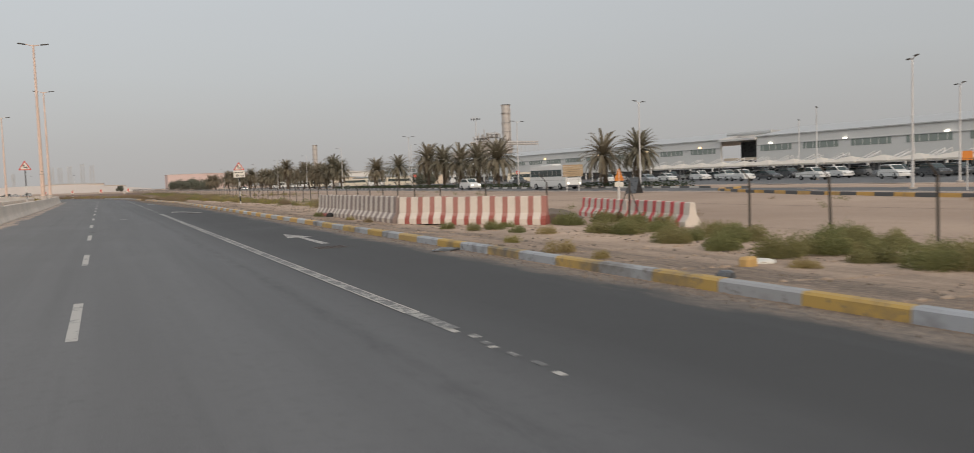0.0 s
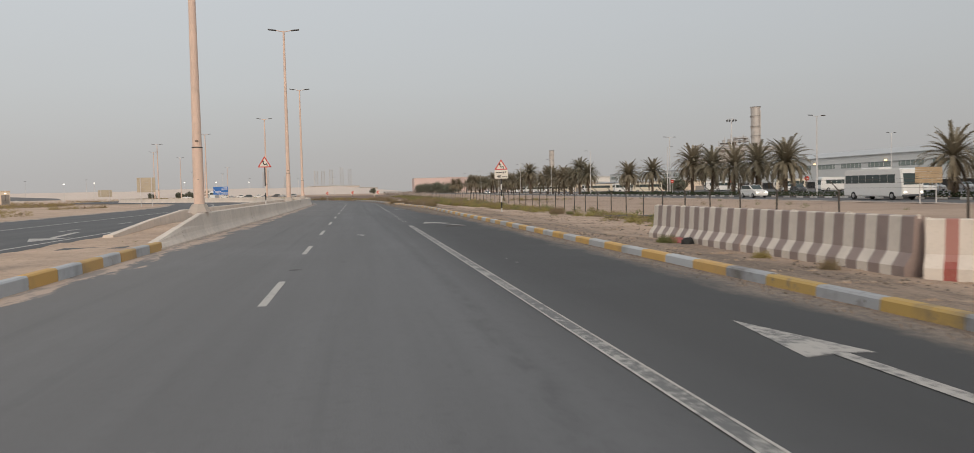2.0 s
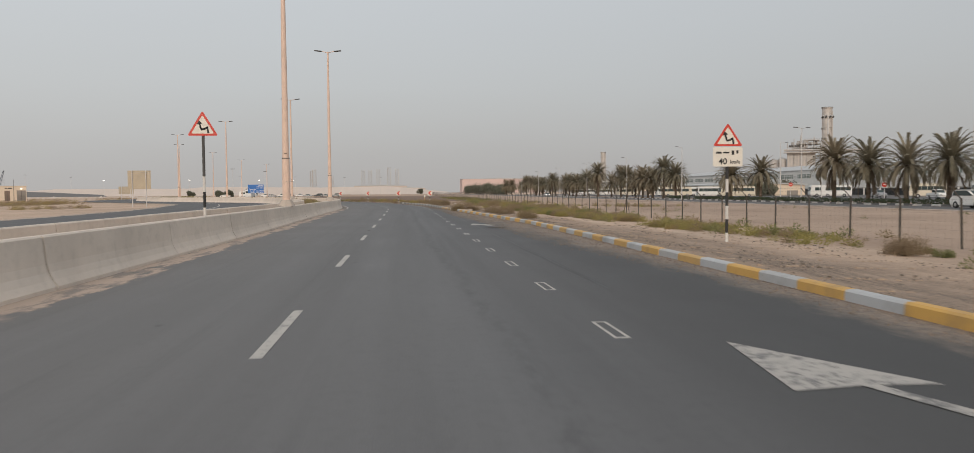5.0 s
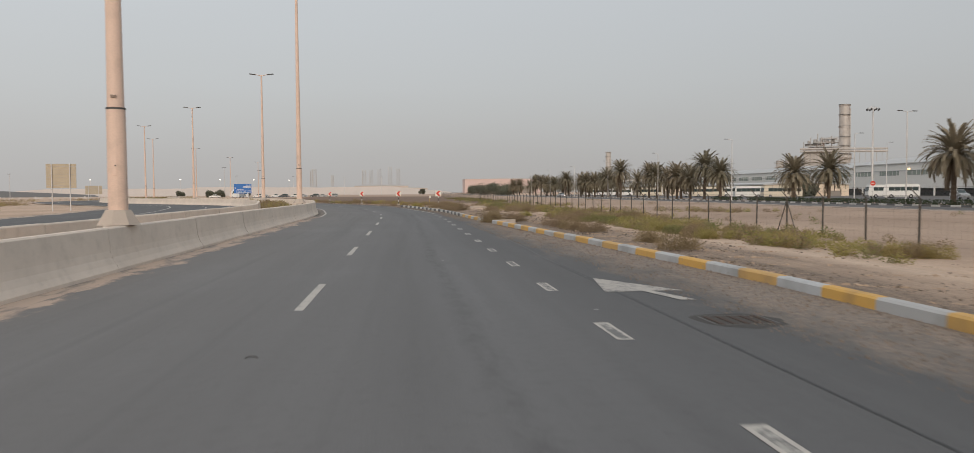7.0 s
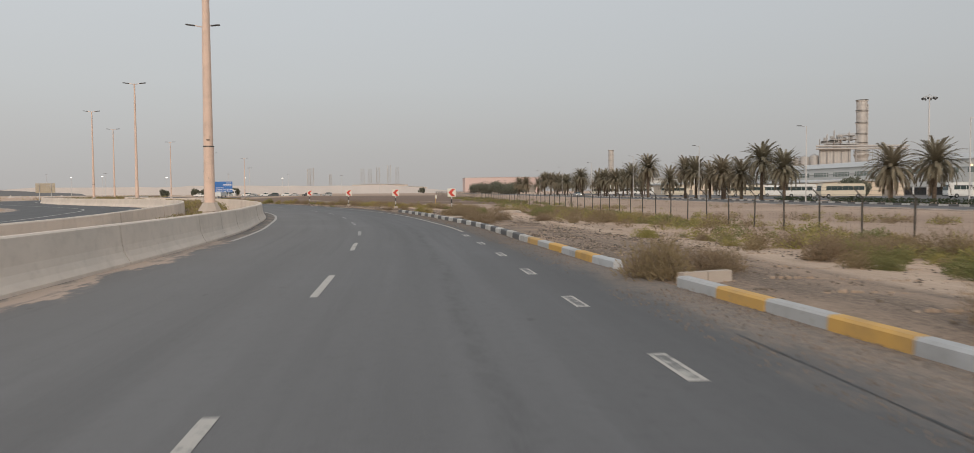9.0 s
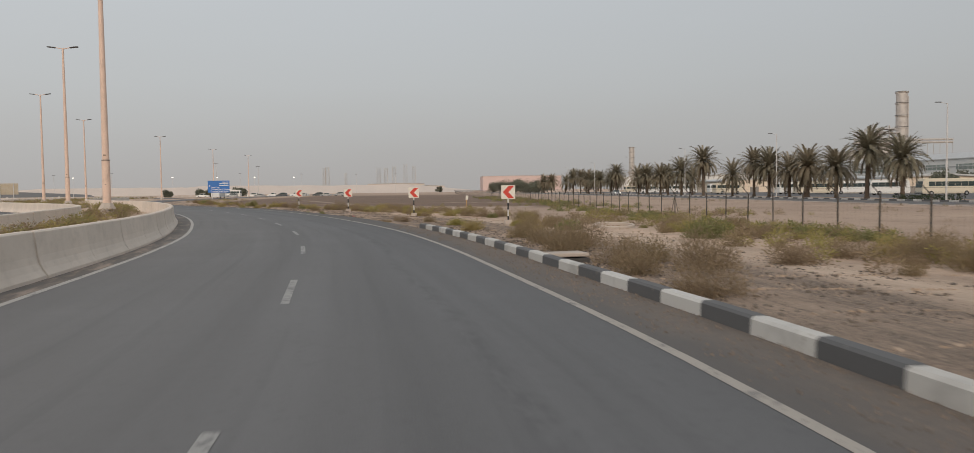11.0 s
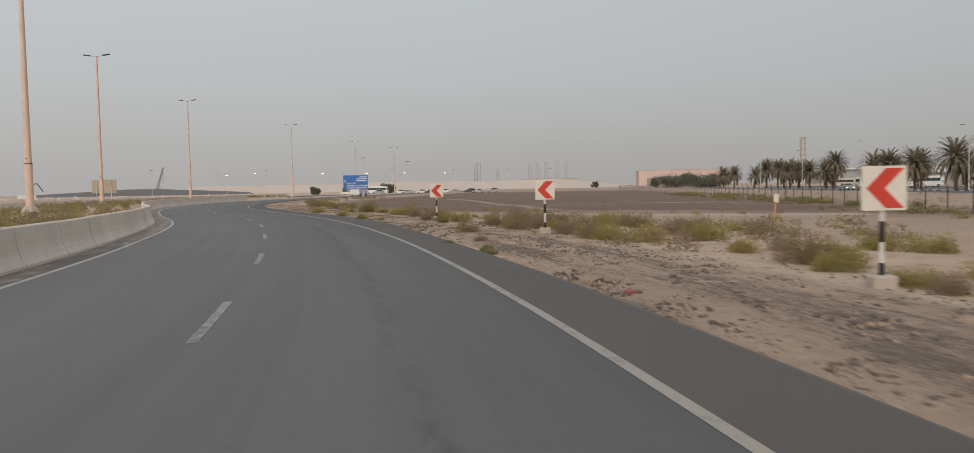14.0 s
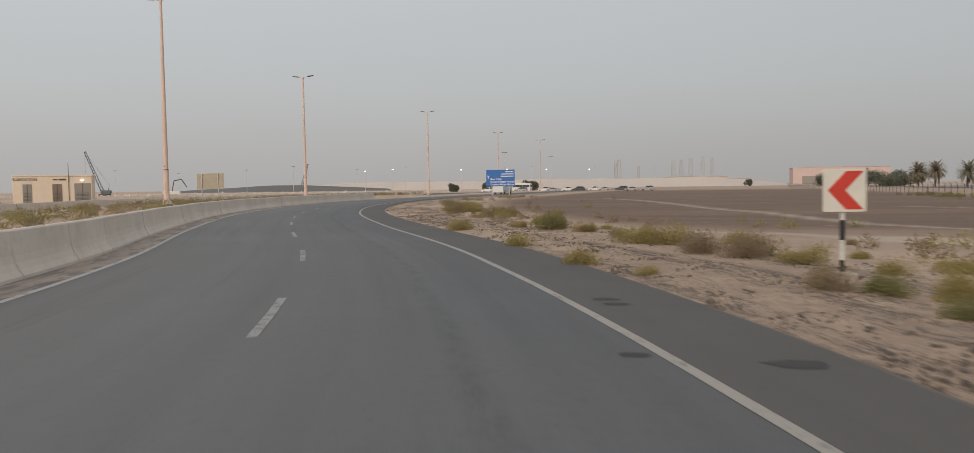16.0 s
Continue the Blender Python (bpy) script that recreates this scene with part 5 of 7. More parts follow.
for x, y, h, arms, turn in ((58.7, 79.5, 10.2, (-1, 1), 25), (60.4, 114.0, 10.5, (-1, 1), 15), (60.7, 164.8, 11.1, (-1, 1), 12), (59.1, 212.8, 10.9, (-1,), 0), (60, 258, 10.6, (-1,), 0), (60, 305, 10.6, (-1,), 0), (60, 352, 10.6, (-1,), 0), (60, 400, 10.6, (-1,), 0), (60, 450, 10.6, (-1,), 0),
                            (73.4, 197.9, 10.9, (1,), 0), (98.9, 230, 11.4, (1,), 0), (54.1, 40.1, 9.45, (-1, 1), 50), (71.6, 48.4, 8.9, (-1, 1), 50), (89.9, 81.5, 9.9, (-1, 1), 40), (109.4, 103.1, 9.8, (-1, 1), 40), (104, 160, 11.2, (-1, 1), 20)):
    service_lamp(x, y, h, arms, turn)


def high_mast(x, y, h):
    t = thing("floodlight_mast", pose(x, y, gz(x, y)), "tall steel mast with a ring of floodlights", "light mast")
    bm = B()
    cone(bm, 0.4, 0.16, (0, 0, -0.2), (0, 0, h), 12)
    part("mast", bm, M_GALV, t)
    bm = B()
    for k in range(12):
        a, b = k * math.tau / 12, (k + 1) * math.tau / 12
        cone(bm, 0.05, 0.05, (1.6 * math.cos(a), 1.6 * math.sin(a), h), (1.6 * math.cos(b), 1.6 * math.sin(b), h), 6)
    for k in range(4):
        a = k * math.tau / 4
        cone(bm, 0.04, 0.04, (0, 0, h + 0.7), (1.6 * math.cos(a), 1.6 * math.sin(a), h), 6)
    part("ring", bm, M_GALV, t)
    for k in range(8):
        a = k * math.tau / 8
        bm = B()
        box(bm, (0.4, 0.42, 0.6), (1.75 * math.cos(a), 1.75 * math.sin(a), h - 0.45), Matrix.Rotation(a, 4, "Z") @ Matrix.Rotation(0.5, 4, "Y"), bevel=0.05)
        part("floodlight", bm, M_DARKSTEEL, t)


high_mast(143, 308, 26.6)

# ---- vehicles ----


def wheel(t, x, y, r, w=0.24):
    bm = B()
    cone(bm, r, r, (x - w / 2, y, r), (x + w / 2, y, r), 16)
    bmesh.ops.bevel(bm, geom=[e for e in bm.edges if e.calc_length() < r * 0.6 and abs(e.verts[0].co.x - e.verts[1].co.x) < 1e-4], offset=0.03, segments=1, affect="EDGES")
    tyre = part("wheel", bm, M_TYRE, t)
    bm = B()
    s = 1 if x > 0 else -1
    cone(bm, r * 0.6, r * 0.5, (x + s * w * 0.42, y, r), (x + s * w * 0.54, y, r), 12)
    part("rim", bm, M_RIM, tyre)


def bus(x, y, z, turn, length, height, paint_mat, label, lit=False, roof_unit=True):
    """A bus: rounded body, glazed sides pane by pane, wheels, bumpers, lights. Front towards +y."""
    t = thing("bus", pose(x, y, z, 0, 0, turn), label, "bus", "buses")
    w = 2.3
    bm = B()
    side = [(-length / 2, 0.35), (-length / 2 - 0.02, height * 0.55), (-length / 2 + 0.12, height - 0.12), (-length / 2 + 0.35, height), (length / 2 - 0.6, height), (length / 2 - 0.25, height - 0.15), (length / 2 - 0.03, height * 0.5), (length / 2, 0.6), (length / 2 - 0.05, 0.35)]
    a = [bm.verts.new((-w / 2, u, c)) for u, c in side]
    b = [bm.verts.new((w / 2, u, c)) for u, c in side]
    fs = [bm.faces.new(a), bm.faces.new(b[::-1])] + [bm.faces.new((a[i], b[i], b[(i + 1) % 9], a[(i + 1) % 9])) for i in range(9)]
    bmesh.ops.recalc_face_normals(bm, faces=fs)
    bmesh.ops.bevel(bm, geom=list(bm.edges), offset=0.09, segments=2, affect="EDGES")
    part("body", bm, paint_mat, t)
    n = max(4, int(length / 1.3))
    x0, x1 = -length / 2 + 0.3, length / 2 - 1.1
    for s in (-1, 1):
        for k in range(n):
            p, q = x0 + (x1 - x0) * k / n, x0 + (x1 - x0) * (k + 1) / n
            bm = B()
            box(bm, (0.02, q - p - 0.05, height * 0.27), (s * (w / 2 + 0.004), (p + q) / 2, height * 0.68), bevel=0.008)
            part("side_window", bm, M_GLASS, t)
    bm = B()
    box(bm, (w * 0.86, 0.03, height * 0.36), (0, length / 2 - 0.12, height * 0.66), Matrix.Rotation(0.16, 4, "X"), bevel=0.01)
    part("windscreen", bm, M_GLASS, t)
    bm = B()
    box(bm, (w * 0.8, 0.03, height * 0.25), (0, -length / 2 - 0.015, height * 0.7), bevel=0.01)
    part("rear_window", bm, M_GLASS, t)
    bm = B()
    box(bm, (w, 0.12, 0.22), (0, length / 2, 0.45), bevel=0.04)
    part("bumper", bm, M_GREYPAINT, t)
    for s in (-1, 1):
        bm = B()
        box(bm, (0.3, 0.05, 0.16), (s * 0.85, length / 2 + 0.005, 0.78), bevel=0.02)
        part("headlight", bm, M_LAMPWHITE if lit else M_SILVER, t)
        for yy in (length / 2 - 1.6, -length / 2 + 1.7):
            wheel(t, s * (w / 2 - 0.1), yy, 0.42)
    if roof_unit:
        bm = B()
        box(bm, (1.4, length * 0.3, 0.18), (0, -length * 0.1, height + 0.08), bevel=0.05)
        part("roof_unit", bm, paint_mat, t)


def car(x, y, z, turn, kind, paint_mat, label, lit=False):
    """A car or pickup from its side outline: body, glasshouse panes, wheels, lights. Front towards +y."""
    t = thing("car", pose(x, y, z, 0, 0, turn), label, "car", "parked cars")
    w = 1.8
    if kind == "suv":
        low = [(-2.2, 0.3), (-2.28, 0.75), (-2.15, 1.05), (1.1, 1.08), (2.0, 0.95), (2.25, 0.65), (2.2, 0.3)]
        top = [(-2.12, 1.05), (-1.95, 1.62), (-1.5, 1.75), (0.2, 1.74), (1.15, 1.08)]
    elif kind == "pickup":
        low = [(-2.6, 0.4), (-2.62, 1.05), (-0.7, 1.08), (1.3, 1.1), (2.3, 1.0), (2.55, 0.7), (2.5, 0.35)]
        top = [(-0.75, 1.05), (-0.65, 1.65), (-0.4, 1.76), (0.55, 1.74), (1.35, 1.08)]
    else:
        low = [(-2.25, 0.28), (-2.3, 0.75), (-2.1, 0.98), (1.0, 0.98), (2.05, 0.82), (2.3, 0.55), (2.25, 0.28)]
        top = [(-1.7, 0.96), (-1.05, 1.38), (-0.6, 1.45), (0.25, 1.42), (1.1, 0.96)]
    for name, ring, ww in (("body", low, w), ("cabin", top, w * 0.88)):
        bm = B()
        m = len(ring)
        a = [bm.verts.new((-ww / 2, u, c)) for u, c in ring]
        b = [bm.verts.new((ww / 2, u, c)) for u, c in ring]
        fs = [bm.faces.new(a), bm.faces.new(b[::-1])] + [bm.faces.new((a[i], b[i], b[(i + 1) % m], a[(i + 1) % m])) for i in range(m)]
        bmesh.ops.recalc_face_normals(bm, faces=fs)
        bmesh.ops.bevel(bm, geom=list(bm.edges), offset=0.06, segments=2, affect="EDGES")
        part(name, bm, paint_mat, t)
    cx = sum(u for u, _ in top) / len(top)
    cz = sum(c for _, c in top) / len(top)
    glass = [(cx + (u - cx) * 0.84, cz + 0.01 + (c - cz) * 0.68) for u, c in top]
    for s in (-1, 1):
        bm = B()
        prism(bm, glass, 0, 0.012)
        ob = part("side_window", bm, M_GLASS, t)
        ob.matrix_basis = Matrix(((0, 1, 0, s * w * 0.44 + (0 if s > 0 else -0.012)), (1, 0, 0, 0), (0, 0, 1, 0), (0, 0, 0, 1)))
        bm = B()
        box(bm, (0.34, 0.06, 0.14), (s * 0.62, low[-2][0] - 0.03, low[-2][1] + 0.08), bevel=0.02)
        part("headlight", bm, M_LAMPWHITE if lit else M_SILVER, t)
        for yy in (1.42, -1.38):
            wheel(t, s * (w / 2 - 0.08), yy, 0.34, 0.2)
    for (u0, c0), (u1, c1), name in ((top[-2], top[-1], "windscreen"), (top[0], top[1], "rear_window")):
        d = Vector((0, u1 - u0, c1 - c0))
        bm = B()
        box(bm, (w * 0.74, d.length * 0.78, 0.012), (0, (u0 + u1) / 2, (c0 + c1) / 2), Matrix.Rotation(math.atan2(d.z, d.y), 4, "X"), bevel=0.004)
        ob = part(name, bm, M_GLASS, t)
        nrm = Vector((0, -d.z, d.y)).normalized()
        if nrm.z < 0:
            nrm = -nrm
        ob.location = nrm * 0.008


bus(54.2, 92, -0.335, 180, 9.5, 3.1, M_WHITE, "white bus with dark side windows and lit headlights", True)
car(54.2, 119, -0.335, 180, "suv", M_WHITE, "white sport utility car with lit headlights", True)
car(54.0, 345, -0.335, 180, "sedan", M_SILVER, "silver saloon car on the service road", True)
for x, y, turn, length, mat in ((85, 382, -82, 9, M_WHITE), (93, 369, -85, 9, M_WHITE), (90, 317, -80, 7, M_WHITE), (98, 322, -85, 7, M_WHITE), (88, 300, -92, 9.5, M_CREAMBUS), (89, 274, -96, 7.5, M_WHITE), (91, 260, 88, 9.5, M_CREAMBUS), (108, 246, 80, 7, M_WHITE),
                                (78, 399, -75, 8, M_WHITE), (83, 339, -80, 8, M_CREAMBUS), (106, 236, 60, 7, M_WHITE), (109, 206, 65, 7, M_CREAMBUS), (112, 191, 70, 7, M_WHITE), (99, 171, 85, 7, M_WHITE), (96, 300, -90, 9, M_WHITE), (92, 430, -80, 9, M_WHITE), (90, 460, -80, 9, M_CREAMBUS)):
    bus(x, y, -0.33, turn, length, 2.95, mat, "parked white staff bus" if mat is M_WHITE else "parked cream staff bus with dark windows", False, False)
for x, y, turn, kind, mat, label in ((88.8, 68.5, 70, "suv", M_WHITE, "white sport utility car in the car park"), (98, 85, 75, "pickup", M_WHITE, "white pickup in the car park"), (88.6, 81, 80, "pickup", M_WHITE, "white pickup in the car park"),
                                     (93, 93.6, 80, "sedan", M_GREYPAINT, "dark saloon car in the car park"), (87, 93, 75, "pickup", M_WHITE, "white pickup in the car park"), (97, 114, 80, "suv", M_WHITE, "white sport utility car in the car park"), (96, 122, 80, "sedan", M_WHITE, "white saloon car in the car park"),
                                     (97, 69, 70, "suv", M_GREYPAINT, "dark sport utility car in the car park"), (102, 69, 75, "suv", M_GREYPAINT, "dark sport utility car in the car park"), (100, 78, 75, "pickup", M_SILVER, "silver pickup in the car park"), (105, 92, 75, "pickup", M_SILVER, "silver pickup in the car park"), (104, 100, 75, "suv", M_GREYPAINT, "dark sport utility car in the car park"), (94, 104, 75, "pickup", M_WHITE, "white pickup in the car park"),
                                     (84, 112, 80, "sedan", M_SILVER, "silver saloon car in the car park"), (90, 133, 80, "pickup", M_WHITE, "white pickup in the car park"), (84, 141, 80, "suv", M_WHITE, "white sport utility car in the car park"), (100, 143, 80, "suv", M_SILVER, "silver sport utility car in the car park"), (92, 152, 80, "pickup", M_WHITE, "white pickup in the car park"), (88, 166, 80, "suv", M_GREYPAINT, "dark sport utility car in the car park"), (96, 184, 80, "pickup", M_WHITE, "white pickup in the car park"), (104, 215, 80, "suv", M_SILVER, "silver sport utility car in the car park")):
    car(x, y, -0.33, turn + 90, kind, mat, label)
for k in range(22):
    kind, mat, label = (("suv", M_GREYPAINT, "dark sport utility car in the car park"), ("pickup", M_WHITE, "white pickup in the car park"), ("sedan", M_SILVER, "silver saloon car in the car park"))[k % 3]
    car(112 + (k % 2) * 9, 58 + k * 4.6, -0.33, 160 + random.uniform(-4, 4), kind, mat, label)

# ---- buildings ----


def long_building():
    """The long two-storey depot: white cladding, window bands, undercroft shade as a dark box, sloping roof."""
    t = thing("depot_building", pose(0, 0, -0.4), "long white two-storey depot with green window bands", "building")
    X = 150
    spans = [(20, 155, 9.7), (168, 330, 9.6), (330, 480, 9.0)]
    for y0, y1, h in spans:
        bm = B()
        box(bm, (0.6, y1 - y0, h - 2.2), (X, (y0 + y1) / 2, 2.2 + (h - 2.2) / 2), bevel=0.05)
        part("wall", bm, M_WHITEWALL, t)
        bm = B()
        prism(bm, [(X - 0.6, h), (X - 0.6, h + 0.25), (X + 14, h + 2.6), (X + 40, h + 2.8), (X + 40, h)], y0, y1)
        part("roof", bm, M_ROOF, t)
        # solid dark block in place of the shade in the open undercroft
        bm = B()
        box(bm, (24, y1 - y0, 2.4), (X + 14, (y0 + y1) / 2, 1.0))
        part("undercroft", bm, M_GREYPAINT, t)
        bm = B()
        box(bm, (0.25, y1 - y0, 0.16), (X - 0.4, (y0 + y1) / 2, h - 2.0), bevel=0.02)
        part("string_course", bm, M_ROOF, t)
        y = y0 + 2.0
        while y + 10 < y1:
            bm = B()
            box(bm, (0.12, 10, 1.5), (X - 0.31, y + 5, 6.9), bevel=0.03)
            win = part("window", bm, M_GREENGLASS, t)
            for k in range(5):
                bm = B()
                box(bm, (0.06, 0.09, 1.5), (X - 0.40, y + 10 * (k + 0.5) / 5, 6.9))
                part("mullion", bm, M_WHITEWALL, win)
            y += 13.5
        y = y0 + 3
        while y < y1:
            bm = B()
            box(bm, (0.4, 0.4, 2.7), (X - 0.6, y, 1.3), bevel=0.03)
            part("column", bm, M_WHITEWALL, t)
            y += 9
    # entrance recess
    bm = B()
    box(bm, (0.5, 13, 8.8), (X + 7, 161.5, 4.6))
    part("recess_wall", bm, M_GREYPAINT, t)
    bm = B()
    box(bm, (9, 13.4, 0.6), (X + 3.5, 161.5, 9.4), bevel=0.05)
    part("recess_roof", bm, M_WHITEWALL, t)
    bm = B()
    box(bm, (0.5, 13, 0.7), (X + 1, 161.5, 4.4), bevel=0.05)
    part("walkway", bm, M_CREAM, t)
    # roof plant duct
    bm = B()
    cone(bm, 0.6, 0.6, (X + 6, 156, 11.2), (X + 6, 172, 11.2), 12)
    part("roof_duct", bm, M_ROOF, t)
    for y in (60, 84, 104, 128, 150, 176, 200, 226, 262, 300):
        bm = B()
        box(bm, (0.35, 0.8, 0.35), (X - 0.55, y, 7.95), bevel=0.04)
        part("wall_light", bm, M_LAMPWARM if y > 170 else M_LAMPWHITE, t)


long_building()


def canopy(x, y):
    """A car park shade: tent roof on raking struts."""
    t = thing("parking_canopy", pose(x, y, -0.35), "cream fabric parking shade on steel struts", "canopy", "parking shades")
    bm = B()
    w, l = 5.2, 5.6
    ring = [bm.verts.new((sx * w / 2, sy * l / 2, 2.45)) for sx, sy in ((-1, -1), (1, -1), (1, 1), (-1, 1))]
    low = [bm.verts.new((sx * w / 2, sy * l / 2, 2.25)) for sx, sy in ((-1, -1), (1, -1), (1, 1), (-1, 1))]
    tip = bm.verts.new((0, 0, 3.3))
    for i in range(4):
        bm.faces.new((ring[i], ring[(i + 1) % 4], tip))
        bm.faces.new((low[i], low[(i + 1) % 4], ring[(i + 1) % 4], ring[i]))
    bm.faces.new(low[::-1])
    part("fabric", bm, M_TENT, t)
    for sy in (-1, 1):
        bm = B()
        cone(bm, 0.09, 0.07, (2.3, sy * 2.4, 0), (2.3, sy * 2.4, 4.0), 6)
        part("post", bm, M_GALV, t)
        bm = B()
        cone(bm, 0.05, 0.05, (2.3, sy * 2.4, 3.9), (-2.3, sy * 2.4, 2.4), 6)
        part("strut", bm, M_GALV, t)


rnd = random.Random(15)
for k in range(15):
    kind = rnd.choice(("suv", "pickup", "sedan", "suv"))
    tone, mat = rnd.choice((("silver", M_SILVER), ("dark", M_GREYPAINT), ("white", M_WHITE), ("silver", M_SILVER)))
    word = {"suv": "sport utility car", "pickup": "pickup", "sedan": "saloon car"}[kind]
    car(110 + rnd.uniform(-0.6, 0.6), 50 + k * 5.9 + rnd.uniform(-0.5, 0.5), -0.33, 90 + rnd.uniform(-3, 3), kind, mat, tone + " " + word + " parked under a shade canopy")
for k in range(17):
    canopy(108, 44 + k * 5.9)
for k in range(14):
    canopy(122, 48 + k * 6.1)


def chimney(x, y, top, r, base=0.0, name="power_station_stack", label="tall banded steel power station stack with platforms"):
    t = thing(name, pose(x, y, -0.5), label, "chimney", "stacks")
    bm = B()
    cone(bm, r * 1.15, r * 1.15, (0, 0, base), (0, 0, top * 0.36), 28)
    cone(bm, r * 1.15, r * 1.45, (0, 0, top * 0.36), (0, 0, top * 0.40), 28)
    part("lower_shaft", bm, M_STACK, t, smooth=False)
    bm = B()
    cone(bm, r * 1.45, r, (0, 0, top * 0.40), (0, 0, top * 0.46), 28)
    cone(bm, r, r, (0, 0, top * 0.46), (0, 0, top), 28)
    part("upper_shaft", bm, M_STACK, t)
    for q in (0.43, 0.52, 0.62, 0.74, 0.87, 0.985):
        bm = B()
        rr = r * (1.5 if q < 0.45 else 1.13)
        cone(bm, rr, rr, (0, 0, top * q), (0, 0, top * q + 0.5), 28)
        ring = part("platform", bm, M_STACK, t)
        bm = B()
        cone(bm, rr * 1.02, rr * 1.02, (0, 0, top * q + 0.9), (0, 0, top * q + 1.05), 28)
        part("rail", bm, M_DARKSTEEL, ring)
    bm = B()
    box(bm, (0.9, 0.9, top * 0.5), (r * 0.7, -r * 0.75, top * 0.7))
    part("ladder_shaft", bm, M_PLANT, t)
    return t


chimney(366, 718, 73.0, 4.2)
chimney(368, 1518, 73.5, 4.6)


def boiler_house():
    """A heat recovery plant: ribbed hall, open steel frame with decks and pipes, long duct to the stack."""
    rnd = random.Random(9)
    t = thing("boiler_plant", pose(336, 700, -0.5, 0, 0, -26), "grey boiler plant with ducts, decks and pipe racks", "building")
    bm = B()
    box(bm, (22, 16, 33), (-2, 4, 16.5), bevel=0.3)
    part("hall", bm, M_PLANT, t)
    for k in range(9):
        bm = B()
        box(bm, (0.7, 0.5, 33), (-12 + k * 2.5, -4.2, 16.6))
        part("rib", bm, M_STACK, t)
    bm = B()
    box(bm, (12, 14, 1.4), (-6, 2, 38.5), bevel=0.2)
    part("deck_roof", bm, M_DARKSTEEL, t)
    for k in range(6):
        for u in (-5, 6):
            bm = B()
            cone(bm, 0.32, 0.32, (-13 + k * 5.2, u, 0), (-13 + k * 5.2, u, 41 + (k * 7 % 5) * 1.6), 6)
            part("column", bm, M_PLANT, t)
    for z, x0, x1 in ((33.5, -14, 14), (36.5, -10, 14), (40, -6, 13), (43, 0, 12)):
        bm = B()
        box(bm, (x1 - x0, 12, 0.35), ((x0 + x1) / 2, 0, z))
        deck = part("deck", bm, M_PLANT, t)
        bm = B()
        for zz in (0.6, 1.2):
            cone(bm, 0.09, 0.09, (x0, -6, z + zz), (x1, -6, z + zz), 4)
        for k in range(int((x1 - x0) / 2) + 1):
            cone(bm, 0.07, 0.07, (x0 + 2 * k, -6, z), (x0 + 2 * k, -6, z + 1.2), 4)
        part("rail", bm, M_STACK, deck)
    for k in range(16):
        x, z = rnd.uniform(-13, 13), rnd.uniform(34, 43)
        bm = B()
        if k % 2:
            cone(bm, 0.45, 0.45, (x, -4.5, 33), (x, -4.5, z), 8)
            ball(bm, 0.5, (x, -4.5, z), 8)
        else:
            cone(bm, 0.35, 0.35, (x, -5, z), (x + rnd.uniform(3, 8), -5, z), 8)
        part("pipe", bm, M_PLANT if k % 3 else M_DOOR, t)
    for k in range(5):
        bm = B()
        cone(bm, 1.3, 1.3, (-9 + k * 4.6, 2, 39), (-9 + k * 4.6, 2, 42 + (k % 3)), 12)
        part("vent", bm, M_PLANT, t)
    for z in (33.2, 35.2):
        bm = B()
        cone(bm, 0.8, 0.8, (-16, -7, z), (48, -7, z - 1.0), 10)
        part("duct", bm, M_PLANT, t)
    for k in range(9):
        bm = B()
        cone(bm, 0.2, 0.2, (16 + k * 4, -7, 0), (16 + k * 4, -7, 35), 6)
        part("trestle", bm, M_PLANT, t)
    for k in range(3):
        bm = B()
        cone(bm, 3.4, 3.4, (-17 - k * 7, 0, 0), (-17 - k * 7, 0, 28 - k), 20)
        cone(bm, 3.4, 0.4, (-17 - k * 7, 0, 28 - k), (-17 - k * 7, 0, 29.5 - k), 20)
        part("tank", bm, M_PLANT, t)


boiler_house()


def shed(name, x, y, w, l, h, mat, label, ridge=2.0, turn=0.0):
    """A plain industrial shed with a shallow gable, eaves trim, doors."""
    t = thing(name, pose(x, y, -0.5, 0, 0, turn), label, "building")
    bm = B()
    prism(bm, [(-w / 2, 0), (-w / 2, h), (0, h + ridge), (w / 2, h), (w / 2, 0)], -l / 2, l / 2)
    part("wall", bm, mat, t)
    bm = B()
    prism(bm, [(-w / 2 - 0.5, h - 0.1), (0, h + ridge + 0.1), (w / 2 + 0.5, h - 0.1), (w / 2 + 0.5, h + 0.3), (0, h + ridge + 0.5), (-w / 2 - 0.5, h + 0.3)], -l / 2 - 0.6, l / 2 + 0.6)
    part("roof", bm, M_ROOF, t)
    for k in range(3):
        bm = B()
        box(bm, (w / 7, 0.3, h * 0.5), (-w / 3 + k * w / 3, -l / 2 - 0.1, h * 0.25), bevel=0.05)
        part("door", bm, M_DOORGREY, t)


shed("red_warehouse", 168, 1490, 131, 60, 24.5, M_REDWALL, "long dull red clad warehouse on the horizon", 0.6)
shed("white_warehouse", 330, 1200, 130, 60, 17, M_WHITEWALL, "long white warehouse behind the palms", 1.2)
shed("cream_warehouse", 160, 560, 60, 70, 7.5, M_WHITEWALL, "low white shed beyond the bus park", 1.0)
shed("cream_store", 118, 330, 26, 60, 3.6, M_CREAM, "low cream store behind the buses", 0.5)
